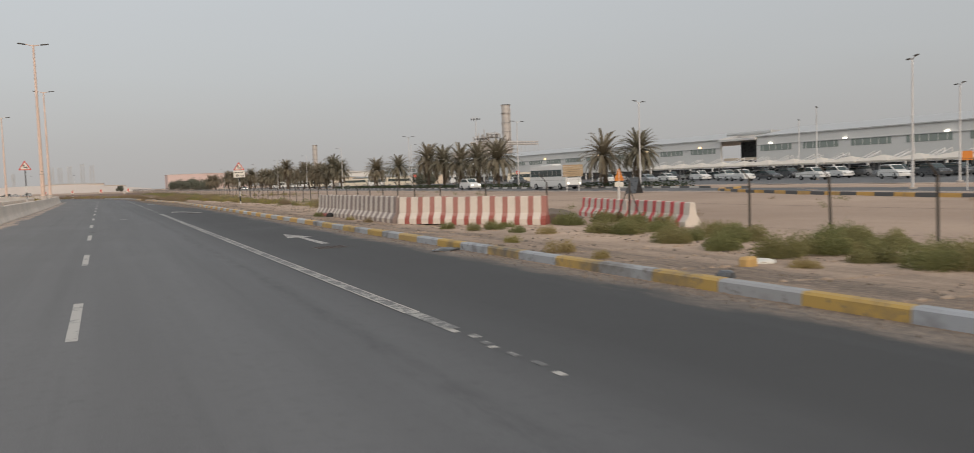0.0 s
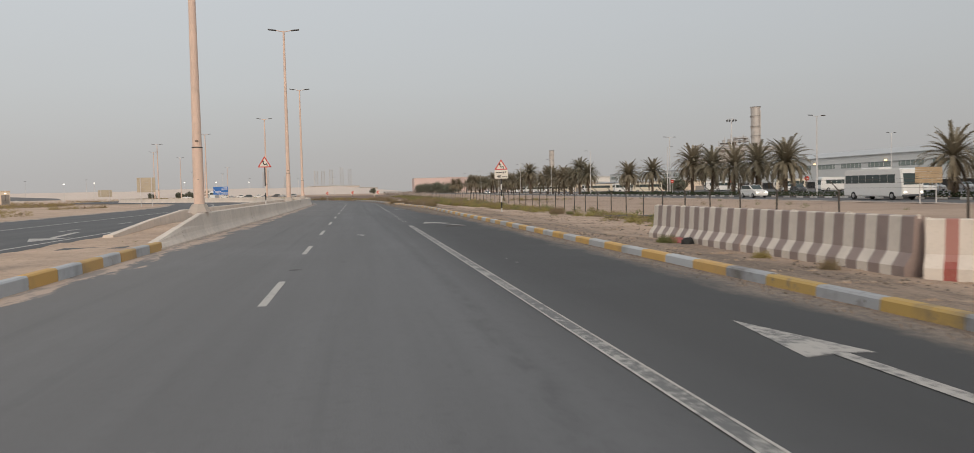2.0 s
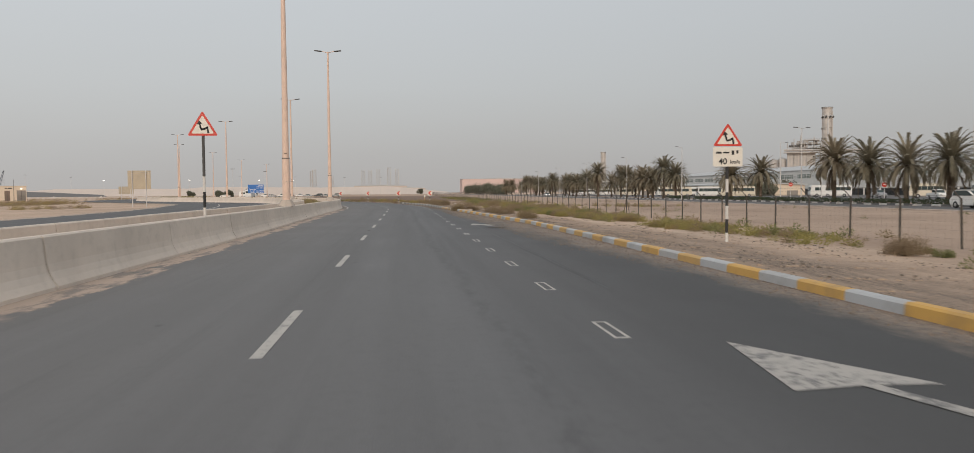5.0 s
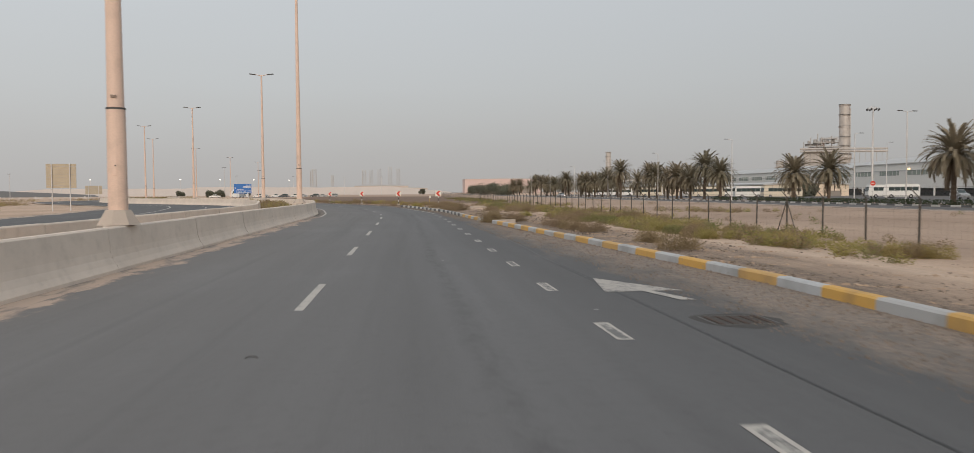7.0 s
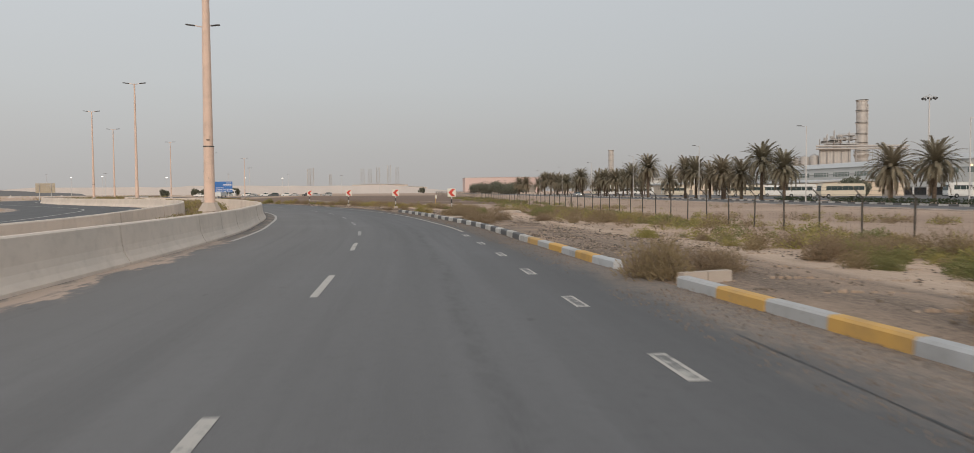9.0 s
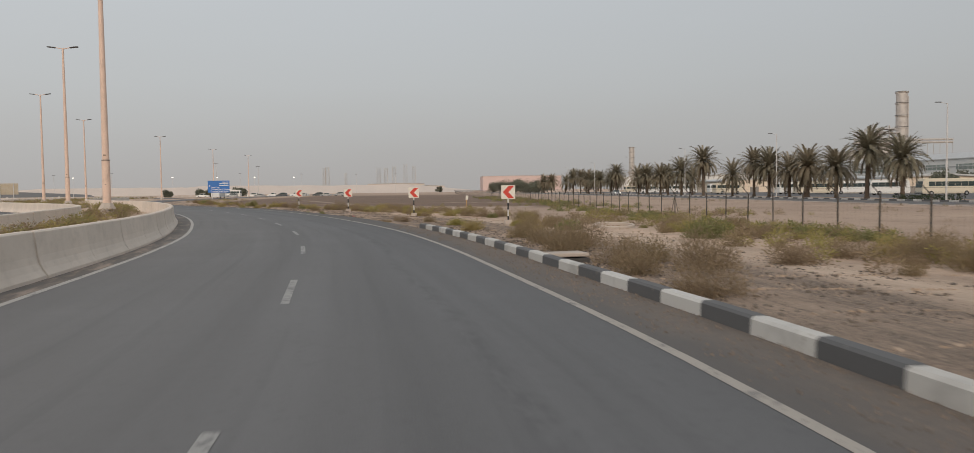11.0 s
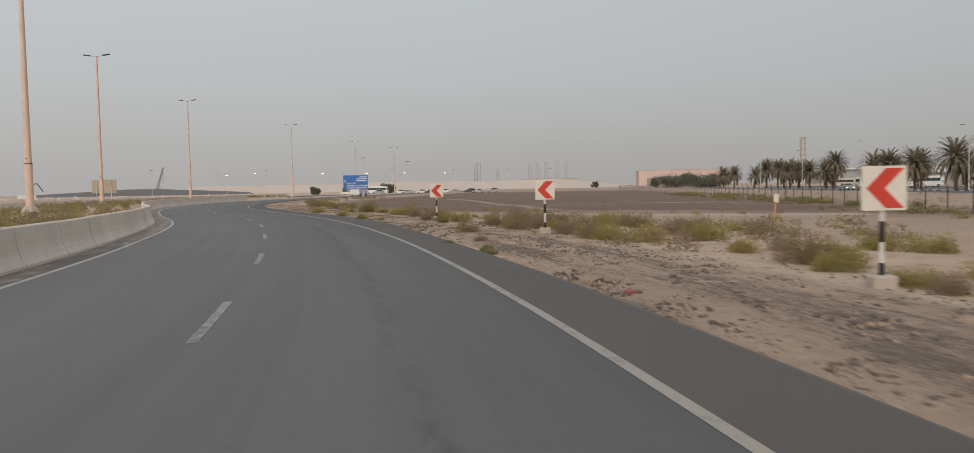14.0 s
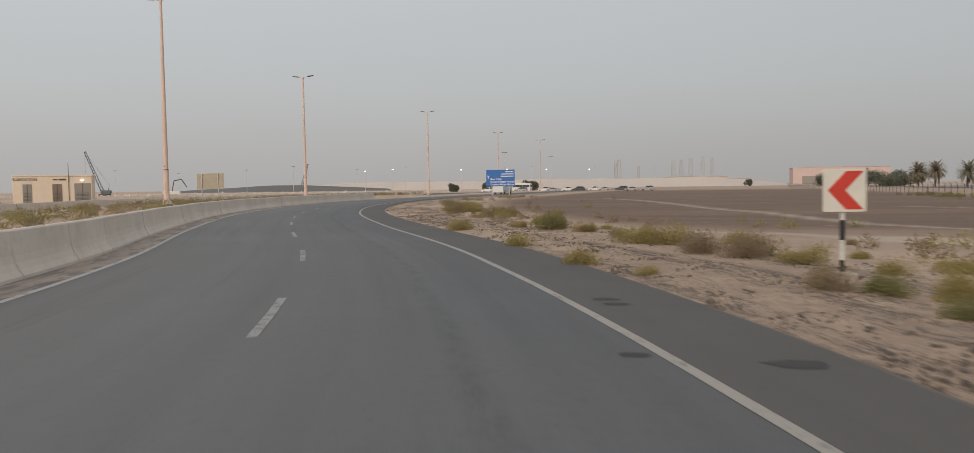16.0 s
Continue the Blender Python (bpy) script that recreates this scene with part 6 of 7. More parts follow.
shed("cream_office", 112, 420, 20, 60, 4.0, M_CREAM, "low cream office behind the buses", 0.5)

# ---- roadside odds and ends on the flats ----
t = thing("plank_board", pose(47.3, 76.2, gz(47.3, 76.2), 0, 0, 12), "board of pale wooden planks on two posts", "notice board")
for k in range(7):
    bm = B()
    box(bm, (3.0, 0.04, 0.17), (0, 0, 1.75 + k * 0.19), bevel=0.006)
    part("plank", bm, M_WOOD, t)
for s in (-0.9, 0.9):
    bm = B()
    cone(bm, 0.05, 0.05, (s, 0.06, -0.2), (s, 0.06, 3.0), 6)
    part("post", bm, M_GALV, t)
t = thing("a_frame_board", pose(43.2, 59.2, gz(43.2, 59.2), 0, 0, -60), "dark folding a-frame board on the sand", "sign")
for s in (-1, 1):
    bm = B()
    box(bm, (0.9, 0.06, 1.6), (0, s * 0.42, 0.75), Matrix.Rotation(s * 0.5, 4, "X"), bevel=0.02)
    part("panel", bm, M_GREYPAINT, t)
t = thing("works_sign", pose(22.2, 31.3, gz(22.2, 31.3), 0, 0, 10), "orange works sign on a white and red post", "road sign", "road signs")
plate(t, "sign_plate", rounded([(-0.32, 1.5), (0.32, 1.5), (0, 2.1)], 0.08), 0, 0.02, M_ORANGE)
plate(t, "sub_plate", rounded([(-0.28, 1.22), (0.28, 1.22), (0.28, 1.44), (-0.28, 1.44)], 0.03), 0, 0.02, M_SIGNWHITE)
bm = B()
cone(bm, 0.06, 0.06, (0, 0.05, -0.2), (0, 0.05, 2.0), 8)
part("post", bm, M_POLEWHITE, t)
t = thing("marker_post", pose(5.2, 205.0, gz(5.2, 205), 0, 6, 20), "leaning cream marker plate on a yellow post", "marker post")
plate(t, "plate", rounded([(-0.13, 0.95), (0.13, 0.95), (0.13, 1.35), (-0.13, 1.35)], 0.02), 0, 0.02, M_SIGNWHITE)
bm = B()
cone(bm, 0.035, 0.035, (0, 0.03, -0.2), (0, 0.03, 1.0), 8)
part("post", bm, M_KYELLOW, t)
build_fence()
t = thing("orange_board", pose(50.3, 33.4, gz(50.3, 33.4), 0, 0, -56), "orange square works board on a steel post", "road sign", "road signs")
plate(t, "sign_plate", rounded([(-0.3, 1.95), (0.3, 1.95), (0.3, 2.55), (-0.3, 2.55)], 0.05), 0, 0.02, M_ORANGE)
bm = B()
cone(bm, 0.04, 0.04, (0, 0.05, -0.2), (0, 0.05, 2.5), 8)
part("post", bm, M_GALV, t)
# round red signs along the yard behind the palms
for y, z in ((187.9, 2.46), (159.3, 2.17), (133.4, 2.24)):
    t = thing("round_sign", pose(70.5, y, -0.33, 0, 0, -35), "round red sign on a slim steel post", "road sign", "round yard signs")
    bm = B()
    cone(bm, 0.36, 0.36, (0, -0.03, z + 0.33), (0, 0.0, z + 0.33), 20)
    part("sign_plate", bm, M_RED, t)
    bm = B()
    box(bm, (0.42, 0.01, 0.11), (0, -0.037, z + 0.33))
    part("bar", bm, M_SIGNWHITE, t)
    bm = B()
    cone(bm, 0.035, 0.035, (0, 0.03, 0), (0, 0.03, z + 0.6), 8)
    part("post", bm, M_GALV, t)

# ---- left of the road ----


def substation():
    t = thing("substation", pose(-115.5, 300.5, -0.3, 0, 0, 36), "small cream substation with brown doors", "building")
    w, d, h = 11.5, 5.0, 4.5
    bm = B()
    box(bm, (w, d, h), (-w / 2 + 5.5, d / 2, h / 2), bevel=0.04)
    part("wall", bm, M_CREAM, t)
    bm = B()
    box(bm, (w + 0.2, d + 0.2, 0.22), (-w / 2 + 5.5, d / 2, h + 0.05), bevel=0.03)
    part("parapet", bm, M_CREAM, t)
    for x, ww, hh, mat, name in ((-3.9, 1.3, 3.1, M_DOORGREY, "door"), (0.4, 1.4, 3.1, M_DOOR, "door"), (4.1, 2.4, 3.2, M_DOORGREY, "door")):
        bm = B()
        box(bm, (ww, 0.1, hh), (x, -0.03, hh / 2 + 0.1), bevel=0.015)
        dd = part(name, bm, mat, t)
        bm = B()
        box(bm, (0.05, 0.06, hh), (x, -0.1, hh / 2 + 0.1))
        part("door_seam", bm, M_DARKSTEEL, dd)
        for k in range(6):
            bm = B()
            box(bm, (ww * 0.8, 0.04, 0.05), (x, -0.09, 0.6 + k * 0.22))
            part("louvre", bm, M_DARKSTEEL, dd)
    lettering("name_writing", "SUBSTATION", 0.58, (-4.2, -0.02, 3.75), M_BLACK, t)
    bars(t, "writing_bar", M_DARKSTEEL, [(-0.2, 0.5, 3.92, 0.2, -0.02), (0.65, 1.7, 3.92, 0.28, -0.02)])
    bm = B()
    box(bm, (0.4, 0.3, 0.2), (4.1, -0.15, 3.75), bevel=0.03)
    part("wall_light", bm, M_LAMPWHITE, t)
    bm = B()
    cone(bm, 0.05, 0.04, (2.1, -0.12, 0), (2.1, -0.12, 6.6), 8)
    part("pipe", bm, M_DARKSTEEL, t)


substation()


def lattice(bm, a, b, w0, w1, bays, r=0.12):
    """A square lattice boom from a to b."""
    a, b = Vector(a), Vector(b)
    d = (b - a).normalized()
    u = d.cross(Vector((0, 1, 0.01))).normalized()
    v = d.cross(u)
    rows = []
    for k in range(bays + 1):
        c, w = a.lerp(b, k / bays), (w0 + (w1 - w0) * k / bays) / 2
        rows.append([c + u * w * i + v * w * j for i, j in ((-1, -1), (1, -1), (1, 1), (-1, 1))])
    for p, q in zip(rows, rows[1:]):
        for j in range(4):
            cone(bm, r, r, p[j], q[j], 4)
            cone(bm, r * 0.6, r * 0.6, p[j], q[(j + 1) % 4], 4)


def crawler_crane(x, y, reach, rise, scale, turn):
    t = thing("crawler_crane", pose(x, y, -0.5, 0, 0, turn), "crawler crane with a raised blue lattice boom", "crane", "cranes on the works site")
    bm = B()
    lattice(bm, (0, 0, 2.5 * scale), (-reach, 0, rise), 1.8 * scale, 0.9 * scale, 12, 0.12 * scale)
    part("boom", bm, M_CRANE, t)
    bm = B()
    box(bm, (6 * scale, 3 * scale, 2.2 * scale), (2 * scale, 0, 2.6 * scale), bevel=0.2)
    part("cab", bm, M_CRANE, t)
    for s in (-1, 1):
        bm = B()
        box(bm, (7 * scale, 0.9 * scale, 1.2 * scale), (1 * scale, s * 2 * scale, 0.7 * scale), bevel=0.3)
        part("track", bm, M_DARKSTEEL, t)
    bm = B()
    cone(bm, 0.06 * scale, 0.06 * scale, (-reach, 0, rise), (4 * scale, 0, 7 * scale), 4)
    cone(bm, 0.12 * scale, 0.12 * scale, (3 * scale, 0, 3 * scale), (4 * scale, 0, 7 * scale), 4)
    part("stay", bm, M_DARKSTEEL, t)
    bm = B()
    cone(bm, 0.05 * scale, 0.05 * scale, (-reach, 0, rise), (-reach, 0, rise * 0.45), 4)
    part("hoist_rope", bm, M_DARKSTEEL, t)


crawler_crane(-297, 521, 7.5, 21.5, 0.75, 30)
crawler_crane(-452, 1004, -8, 30, 1.2, 20)
t = thing("concrete_pump", pose(-238, 494, -0.5, 0, 0, 30), "truck pump with a folded dark boom", "machine")
bm = B()
for a, b in (((0, 0, 1), (1, 0, 6.4)), ((1, 0, 6.4), (4, 0, 7.2)), ((4, 0, 7.2), (6.2, 0, 3.6))):
    cone(bm, 0.22, 0.18, a, b, 6)
part("boom", bm, M_DARKSTEEL, t)
bm = B()
box(bm, (7, 2.4, 1.6), (0, 0, 1.3), bevel=0.15)
part("chassis", bm, M_WHITE, t)


def long_bank(name, points, height, depth, mat, label, seed):
    """A long low heap with an uneven crest, far off."""
    rnd = random.Random(seed)
    line = smooth_line(points, 12)
    n = normals(line)
    verts, faces = [], []
    for i, (p, m) in enumerate(zip(line, n)):
        h = height * (0.86 + 0.14 * noise.noise((i * 0.09, seed, 0)) + 0.05 * noise.noise((i * 0.5, seed, 3)))
        h *= min(1.0, 0.25 + i / 8, 0.25 + (len(line) - 1 - i) / 8)
        for o, z in ((-depth, -0.6), (-depth * 0.45, h * 0.96), (depth * 0.45, h), (depth, -0.6)):
            verts.append((*(p + m * o), z))
    for i in range(len(line) - 1):
        for j in range(3):
            a = i * 4 + j
            faces.append((a, a + 1, a + 5, a + 4))
    tagged(new(name, data_mesh(name, verts, faces, mat)), label, "heap", kind="structure")


long_bank("grey_bank", [(-420, 745), (-350, 795), (-280, 850)], 6.0, 26, M_FARGREY, "long dark grey stockpile bank on the horizon", 2)
long_bank("sand_bank", [(-300, 1000), (-120, 1040), (0, 1060), (60, 1070)], 10.5, 40, M_FARBLD, "long pale sand heap on the horizon", 3)
long_bank("sand_bank_near", [(-420, 900), (-300, 930), (-160, 960)], 8.5, 30, M_FARBLD, "long pale sand heap on the horizon", 7)


def leg_rig(x, y, h, w, label="grey lattice tower far across the flats"):
    t = thing("lattice_tower", pose(x, y, -0.5), label, "tower", "far lattice towers")
    bm = B()
    lattice(bm, (0, 0, 0), (0, 0, h), w, w * 0.85, 9, 0.35)
    part("tower", bm, M_PLANT, t)


for x, h in ((-75, 44), (-62, 44), (-47, 46), (-27, 50), (-12, 47)):
    leg_rig(x, 1592, h, 6.5)
leg_rig(-165, 1584, 46, 7)
leg_rig(-172, 1600, 44, 5)
leg_rig(-130, 1560, 34, 4)
shed("far_plant_block", -30, 1150, 70, 24, 11, M_FARBLD, "low buff plant buildings on the horizon", 0.5)
shed("far_plant_block", 8, 1080, 40, 20, 7.5, M_FARBLD, "low buff plant buildings on the horizon", 0.5)
shed("far_plant_block", -70, 1040, 36, 20, 6, M_WHITEWALL, "low white plant buildings on the horizon", 0.5)

# lit yard lamps, far
for x, y in ((-139, 598), (-118, 612), (-98, 620), (-78, 640), (-162, 560), (-190, 590)):
    t = thing("yard_lamp", pose(x, y, -0.4), "lit yard lamp on a slim steel pole", "street lamp", "lit yard lamps")
    bm = B()
    cone(bm, 0.12, 0.07, (0, 0, 0), (0, 0, 11.0), 6)
    part("pole", bm, M_GALV, t)
    bm = B()
    box(bm, (0.95, 0.45, 0.3), (0, -0.2, 11.1), bevel=0.08)
    part("lamp_head", bm, M_LAMPWHITE, t)
# yard lamps without light
for x, y, h in ((-210, 700, 16), (-260, 640, 16), (-330, 700, 16), (-390, 640, 16), (-150, 820, 18), (-105, 860, 18), (-60, 900, 18), (-300, 820, 18), (-430, 760, 16), (-20, 800, 16), (-92, 505, 15.5), (-84, 560, 15.5)):
    t = thing("yard_lamp", pose(x, y, -0.4), "unlit yard lamp on a slim steel pole", "street lamp", "unlit yard lamps")
    bm = B()
    cone(bm, 0.16, 0.09, (0, 0, 0), (0, 0, h), 6)
    part("pole", bm, M_GALV, t)
    bm = B()
    box(bm, (2.2, 0.4, 0.2), (0, 0, h), bevel=0.05)
    part("lamp_head", bm, M_DARKSTEEL, t)

# coaches and vans on the road ahead
bus(-57.2, 366, 0.0, 0, 8.5, 3.0, M_WHITE, "white coach on the road ahead", False)
bus(-76, 462, -0.3, 84, 8.5, 3.0, M_WHITE, "white coach parked beyond the bend", False)
for x, y, turn, kind, mat, label in ((-70, 476, 80, "suv", M_WHITE, "white sport utility car in the far yard"), (-66, 470, 85, "sedan", M_SILVER, "silver saloon car in the far yard"), (-61, 474, 85, "pickup", M_WHITE, "white pickup in the far yard"), (-57, 470, 85, "suv", M_GREYPAINT, "dark sport utility car in the far yard"), (-52, 476, 85, "pickup", M_WHITE, "white pickup in the far yard"), (-48, 470, 85, "sedan", M_SILVER, "silver saloon car in the far yard"), (-75, 460, 85, "suv", M_SILVER, "silver sport utility car in the far yard"), (-88, 466, 85, "pickup", M_WHITE, "white pickup in the far yard"), (-43, 477, 85, "suv", M_GREYPAINT, "dark sport utility car in the far yard"), (-39, 471, 85, "sedan", M_SILVER, "silver saloon car in the far yard"), (-34, 476, 85, "suv", M_SILVER, "silver sport utility car in the far yard")):
    car(x, y, -0.36, turn, kind, mat, label)

# rubble, blocks and litter
def lump(name, x, y, size, mat, label, category, squash=0.5, seed=1, z=None):
    rnd = random.Random(seed)
    bm = B()
    bmesh.ops.create_icosphere(bm, subdivisions=2, radius=1)
    for v in bm.verts:
        v.co *= 1 + 0.35 * noise.noise(v.co * 1.7 + Vector((seed, 0, 0)))
        v.co = Vector((v.co.x * size[0], v.co.y * size[1], max(v.co.z, -0.4) * size[2]))
    ob = new(name, mesh_of(name, bm, mat))
    ob.location = (x, y, (gz(x, y) if z is None else z) + size[2] * 0.35)
    tagged(ob, label, category)


bm = B()
box(bm, (0.3, 0.2, 0.2), (0, 0, 0.08), Matrix.Rotation(0.3, 4, "Z"), bevel=0.04)
ob = new("kerb_block", mesh_of("kerb_block", bm, M_KYELLOW))
ob.location = (9.8, 9.9, gz(9.8, 9.9))
tagged(ob, "loose yellow painted kerb block on the verge", "block")
lump("plastic_sheet", 10.5, 10.4, (0.35, 0.25, 0.06), M_SIGNWHITE, "crumpled pale plastic sheet on the verge", "litter", seed=3)
lump("rag", 7.15, 16.1, (0.34, 0.2, 0.05), M_GREYPAINT, "dark crumpled rag at the foot of the kerb", "litter", seed=4, z=0.0)
lump("rag", 8.35, 8.8, (0.18, 0.1, 0.09), M_GREYPAINT, "black crumpled rag beside the kerb", "litter", seed=9)
lump("rag", 10.0, 38.0, (0.26, 0.14, 0.13), M_PINK, "dark red crumpled rag by the barriers", "litter", seed=5)
lump("tyre_scrap", 10.05, 37.3, (0.2, 0.12, 0.15), M_TYRE, "piece of burst tyre by the barriers", "litter", seed=6)
lump("debris_mound", 15.4, 25.9, (1.1, 0.7, 0.36), M_CRUMB, "heap of broken asphalt beside the barriers", "rubble", seed=7)
lump("pink_rag", -3.3, 178.2, (0.09, 0.07, 0.05), M_PINK, "faded pink rag on the verge", "litter", seed=8)
t = thing("pipe_sections", pose(16.0, 58.9, gz(16, 58.9), 0, 0, -50), "dark lengths of discarded pipe lying on sand", "pipes")
for k in range(3):
    bm = B()
    cone(bm, 0.09, 0.09, (-1.6 + k * 0.25, k * 0.22, 0.1), (1.5 + k * 0.3, k * 0.2, 0.12), 8)
    part("pipe", bm, M_DARKSTEEL, t)
t = thing("drain_slab", pose(3.98, 144.2, gz(3.98, 144.2) + 0.02, 0, 0, 10), "grey concrete drain cover slab behind the kerb", "slab")
bm = B()
box(bm, (0.82, 0.62, 0.08), (0, 0, 0.17), bevel=0.015)
part("slab", bm, M_FOOT, t)
bm = B()
box(bm, (0.85, 0.68, 0.2), (0, 0, 0.0))
part("frame", bm, M_DARKSTEEL, t)
t = thing("pipe_ring", pose(9.2, 161.6, gz(9.2, 161.6) + 0.02, 4, 0, 0), "pale concrete manhole ring half buried in sand", "manhole")
bm = B()
loops = [[bm.verts.new((r * math.cos(k * math.tau / 24), r * math.sin(k * math.tau / 24), z)) for k in range(24)] for r, z in ((0.79, 0.0), (0.79, 0.13), (0.81, 0.15), (0.89, 0.15), (0.91, 0.13), (0.91, 0.0))]
for a, b in zip(loops, loops[1:]):
    for k in range(24):
        bm.faces.new((a[k], a[(k + 1) % 24], b[(k + 1) % 24], b[k]))
part("ring", bm, M_FOOT, t)
bm = B()
box(bm, (0.26, 0.2, 0.16), (0, 0, 0.07), bevel=0.02)
ob = new("concrete_block", mesh_of("concrete_block", bm, M_CONC))
ob.location = (-2.8, 196.6, gz(-2.8, 196.6))
tagged(ob, "pale concrete block on the sand", "block")
t = thing("metal_scrap", pose(-0.03, 81.5, 0.0, 0, 0, 20), "small bent scrap of grey metal on the asphalt", "litter")
bm = B()
for a, b in (((-0.06, 0, 0.006), (-0.02, 0.016, 0.016)), ((-0.02, 0.016, 0.016), (0.04, 0.005, 0.01)), ((0.04, 0.005, 0.01), (0.05, -0.04, 0.006))):
    cone(bm, 0.006, 0.005, a, b, 6)
part("strip", bm, M_DARKSTEEL, t)
for x, y, r in ((2.23, 91.96, 0.035), (3.85, 84.06, 0.04), (-0.02, 44.1, 0.04), (4.56, 34.3, 0.05), (4.61, 33.3, 0.05)):
    bm = B()
    rnd = random.Random(int(y))
    bm.faces.new([bm.verts.new((r * math.cos(a) * rnd.uniform(0.5, 1.2), 1.3 * r * math.sin(a) * rnd.uniform(0.5, 1.2), 0.0)) for a in [j * math.tau / 9 for j in range(9)]])
    ob = new("paint_chip", mesh_of("paint_chip", bm, M_LINE_FADED))
    ob.location = (x, y, 0.005)
    tagged(ob, "flake of white paint on the asphalt", "stain", "paint flakes")
rnd = random.Random(12)
for x, y, r in ((-14.1, 203.5, 0.16), (-13.9, 203.1, 0.14), (-13.4, 199.95, 0.12), (-12.0, 199.86, 0.2), (0.09, 33.3, 0.1)):
    bm = B()
    bm.faces.new([bm.verts.new((1.5 * r * math.cos(a) * rnd.uniform(0.7, 1.1), r * math.sin(a) * rnd.uniform(0.7, 1.1), 0.0)) for a in [j * math.tau / 14 for j in range(14)]])
    ob = new("oil_stain", mesh_of("oil_stain", bm, M_TARPATCH))
    ob.location = (x, y, 0.004)
    tagged(ob, "dark oil stain on the asphalt", "stain", "oil stains")
t = thing("tar_spill", pose(0, 0, 0), "white splash of spilt paint on the asphalt", "stain")
rnd = random.Random(4)
bm = B()
for k in range(26):
    cx, cy, r = 1.42 + rnd.gauss(0, 0.06), 45.9 + rnd.gauss(0, 0.16), rnd.uniform(0.012, 0.05)
    bm.faces.new([bm.verts.new((cx + r * math.cos(a) * rnd.uniform(0.6, 1.2), cy + 1.8 * r * math.sin(a) * rnd.uniform(0.6, 1.2), 0.005 + k * 0.0001)) for a in [j * math.tau / 8 for j in range(8)]])
tagged(part("splash", bm, M_LINE, t), kind="stuff")

# ---- shrubs ----


def shrub_mesh(seed, leaves, mat, spread, tall, leaf, wide, up):
    """A desert shrub: thin twigs fanning from the root, clad in many slim leaves."""
    rnd = random.Random(seed)
    verts, faces = [], []
    lobes = [(rnd.uniform(-0.4, 0.4) * spread, rnd.uniform(-0.4, 0.4) * spread, rnd.uniform(0.55, 1.0)) for _ in range(8)]
    for k in range(26):
        a, e = rnd.uniform(0, math.tau), rnd.uniform(0.35, 1.4)
        tip = Vector((math.cos(a) * math.cos(e) * spread * 0.55, math.sin(a) * math.cos(e) * spread * 0.55, math.sin(e) * tall * 0.8))
        s = Vector((-math.sin(a), math.cos(a), 0)) * 0.008
        i = len(verts)
        verts += [tuple(-s), tuple(s), tuple(tip)]
        faces.append((i, i + 1, i + 2))
    for k in range(leaves):
        lx, ly, lh = rnd.choice(lobes)
        a, e, q = rnd.uniform(0, math.tau), math.asin(rnd.random()), rnd.random() ** 0.45
        r = spread * 0.36 * q
        c = Vector((lx + math.cos(a) * math.cos(e) * r, ly + math.sin(a) * math.cos(e) * r, 0.03 + tall * lh * math.sin(e) * q * rnd.uniform(0.75, 1.08)))
        d = Vector((math.cos(a) * math.cos(e) + rnd.gauss(0, 0.4), math.sin(a) * math.cos(e) + rnd.gauss(0, 0.4), math.sin(e) * 0.6 + up + rnd.gauss(0, 0.3))).normalized()
        s = d.cross(Vector((rnd.gauss(0, 1), rnd.gauss(0, 1), rnd.gauss(0, 1)))).normalized() * wide * rnd.uniform(0.6, 1.3)
        ln = leaf * rnd.uniform(0.6, 1.4)
        i = len(verts)
        verts += [tuple(c - s * 0.6), tuple(c + s * 0.6), tuple(c + d * ln * 0.6 + s), tuple(c + d * ln), tuple(c + d * ln * 0.6 - s)]
        faces.append((i, i + 1, i + 2, i + 3, i + 4))
    return data_mesh("leaves", verts, faces, mat)


SHRUBS = {
    "green": [shrub_mesh(20 + k, 3400, M_GREEN, 0.95, 0.54, 0.046, 0.011, 0.35) for k in range(3)],
    "ochre": [shrub_mesh(30 + k, 2800, M_SHRUB, 0.95, 0.48, 0.046, 0.010, 0.4) for k in range(3)],
    "dry": [shrub_mesh(40 + k, 2600, M_DRY, 1.0, 0.56, 0.06, 0.0065, 0.5) for k in range(3)],
}
WORDS = {"green": ("grey-green desert shrub with fine leaves on sand", "shrub"), "ochre": ("low yellow-green saltbush growing in sand", "shrub"), "dry": ("dry brown twiggy desert shrub on sand", "shrub")}


def shrub(kind, x, y, size, rnd):
    me = rnd.choice(SHRUBS[kind])
    ob = new("desert_shrub", me)
    ob.matrix_basis = pose(x, y, gz(x, y) - 0.03, 0, 0, rnd.uniform(0, 360)) @ Matrix.Diagonal((size, size, size * (rnd.uniform(1.15, 1.5) if kind == "dry" else rnd.uniform(1.05, 1.45)), 1))
    tagged(ob, *WORDS[kind], "roadside shrubs")


rnd = random.Random(77)
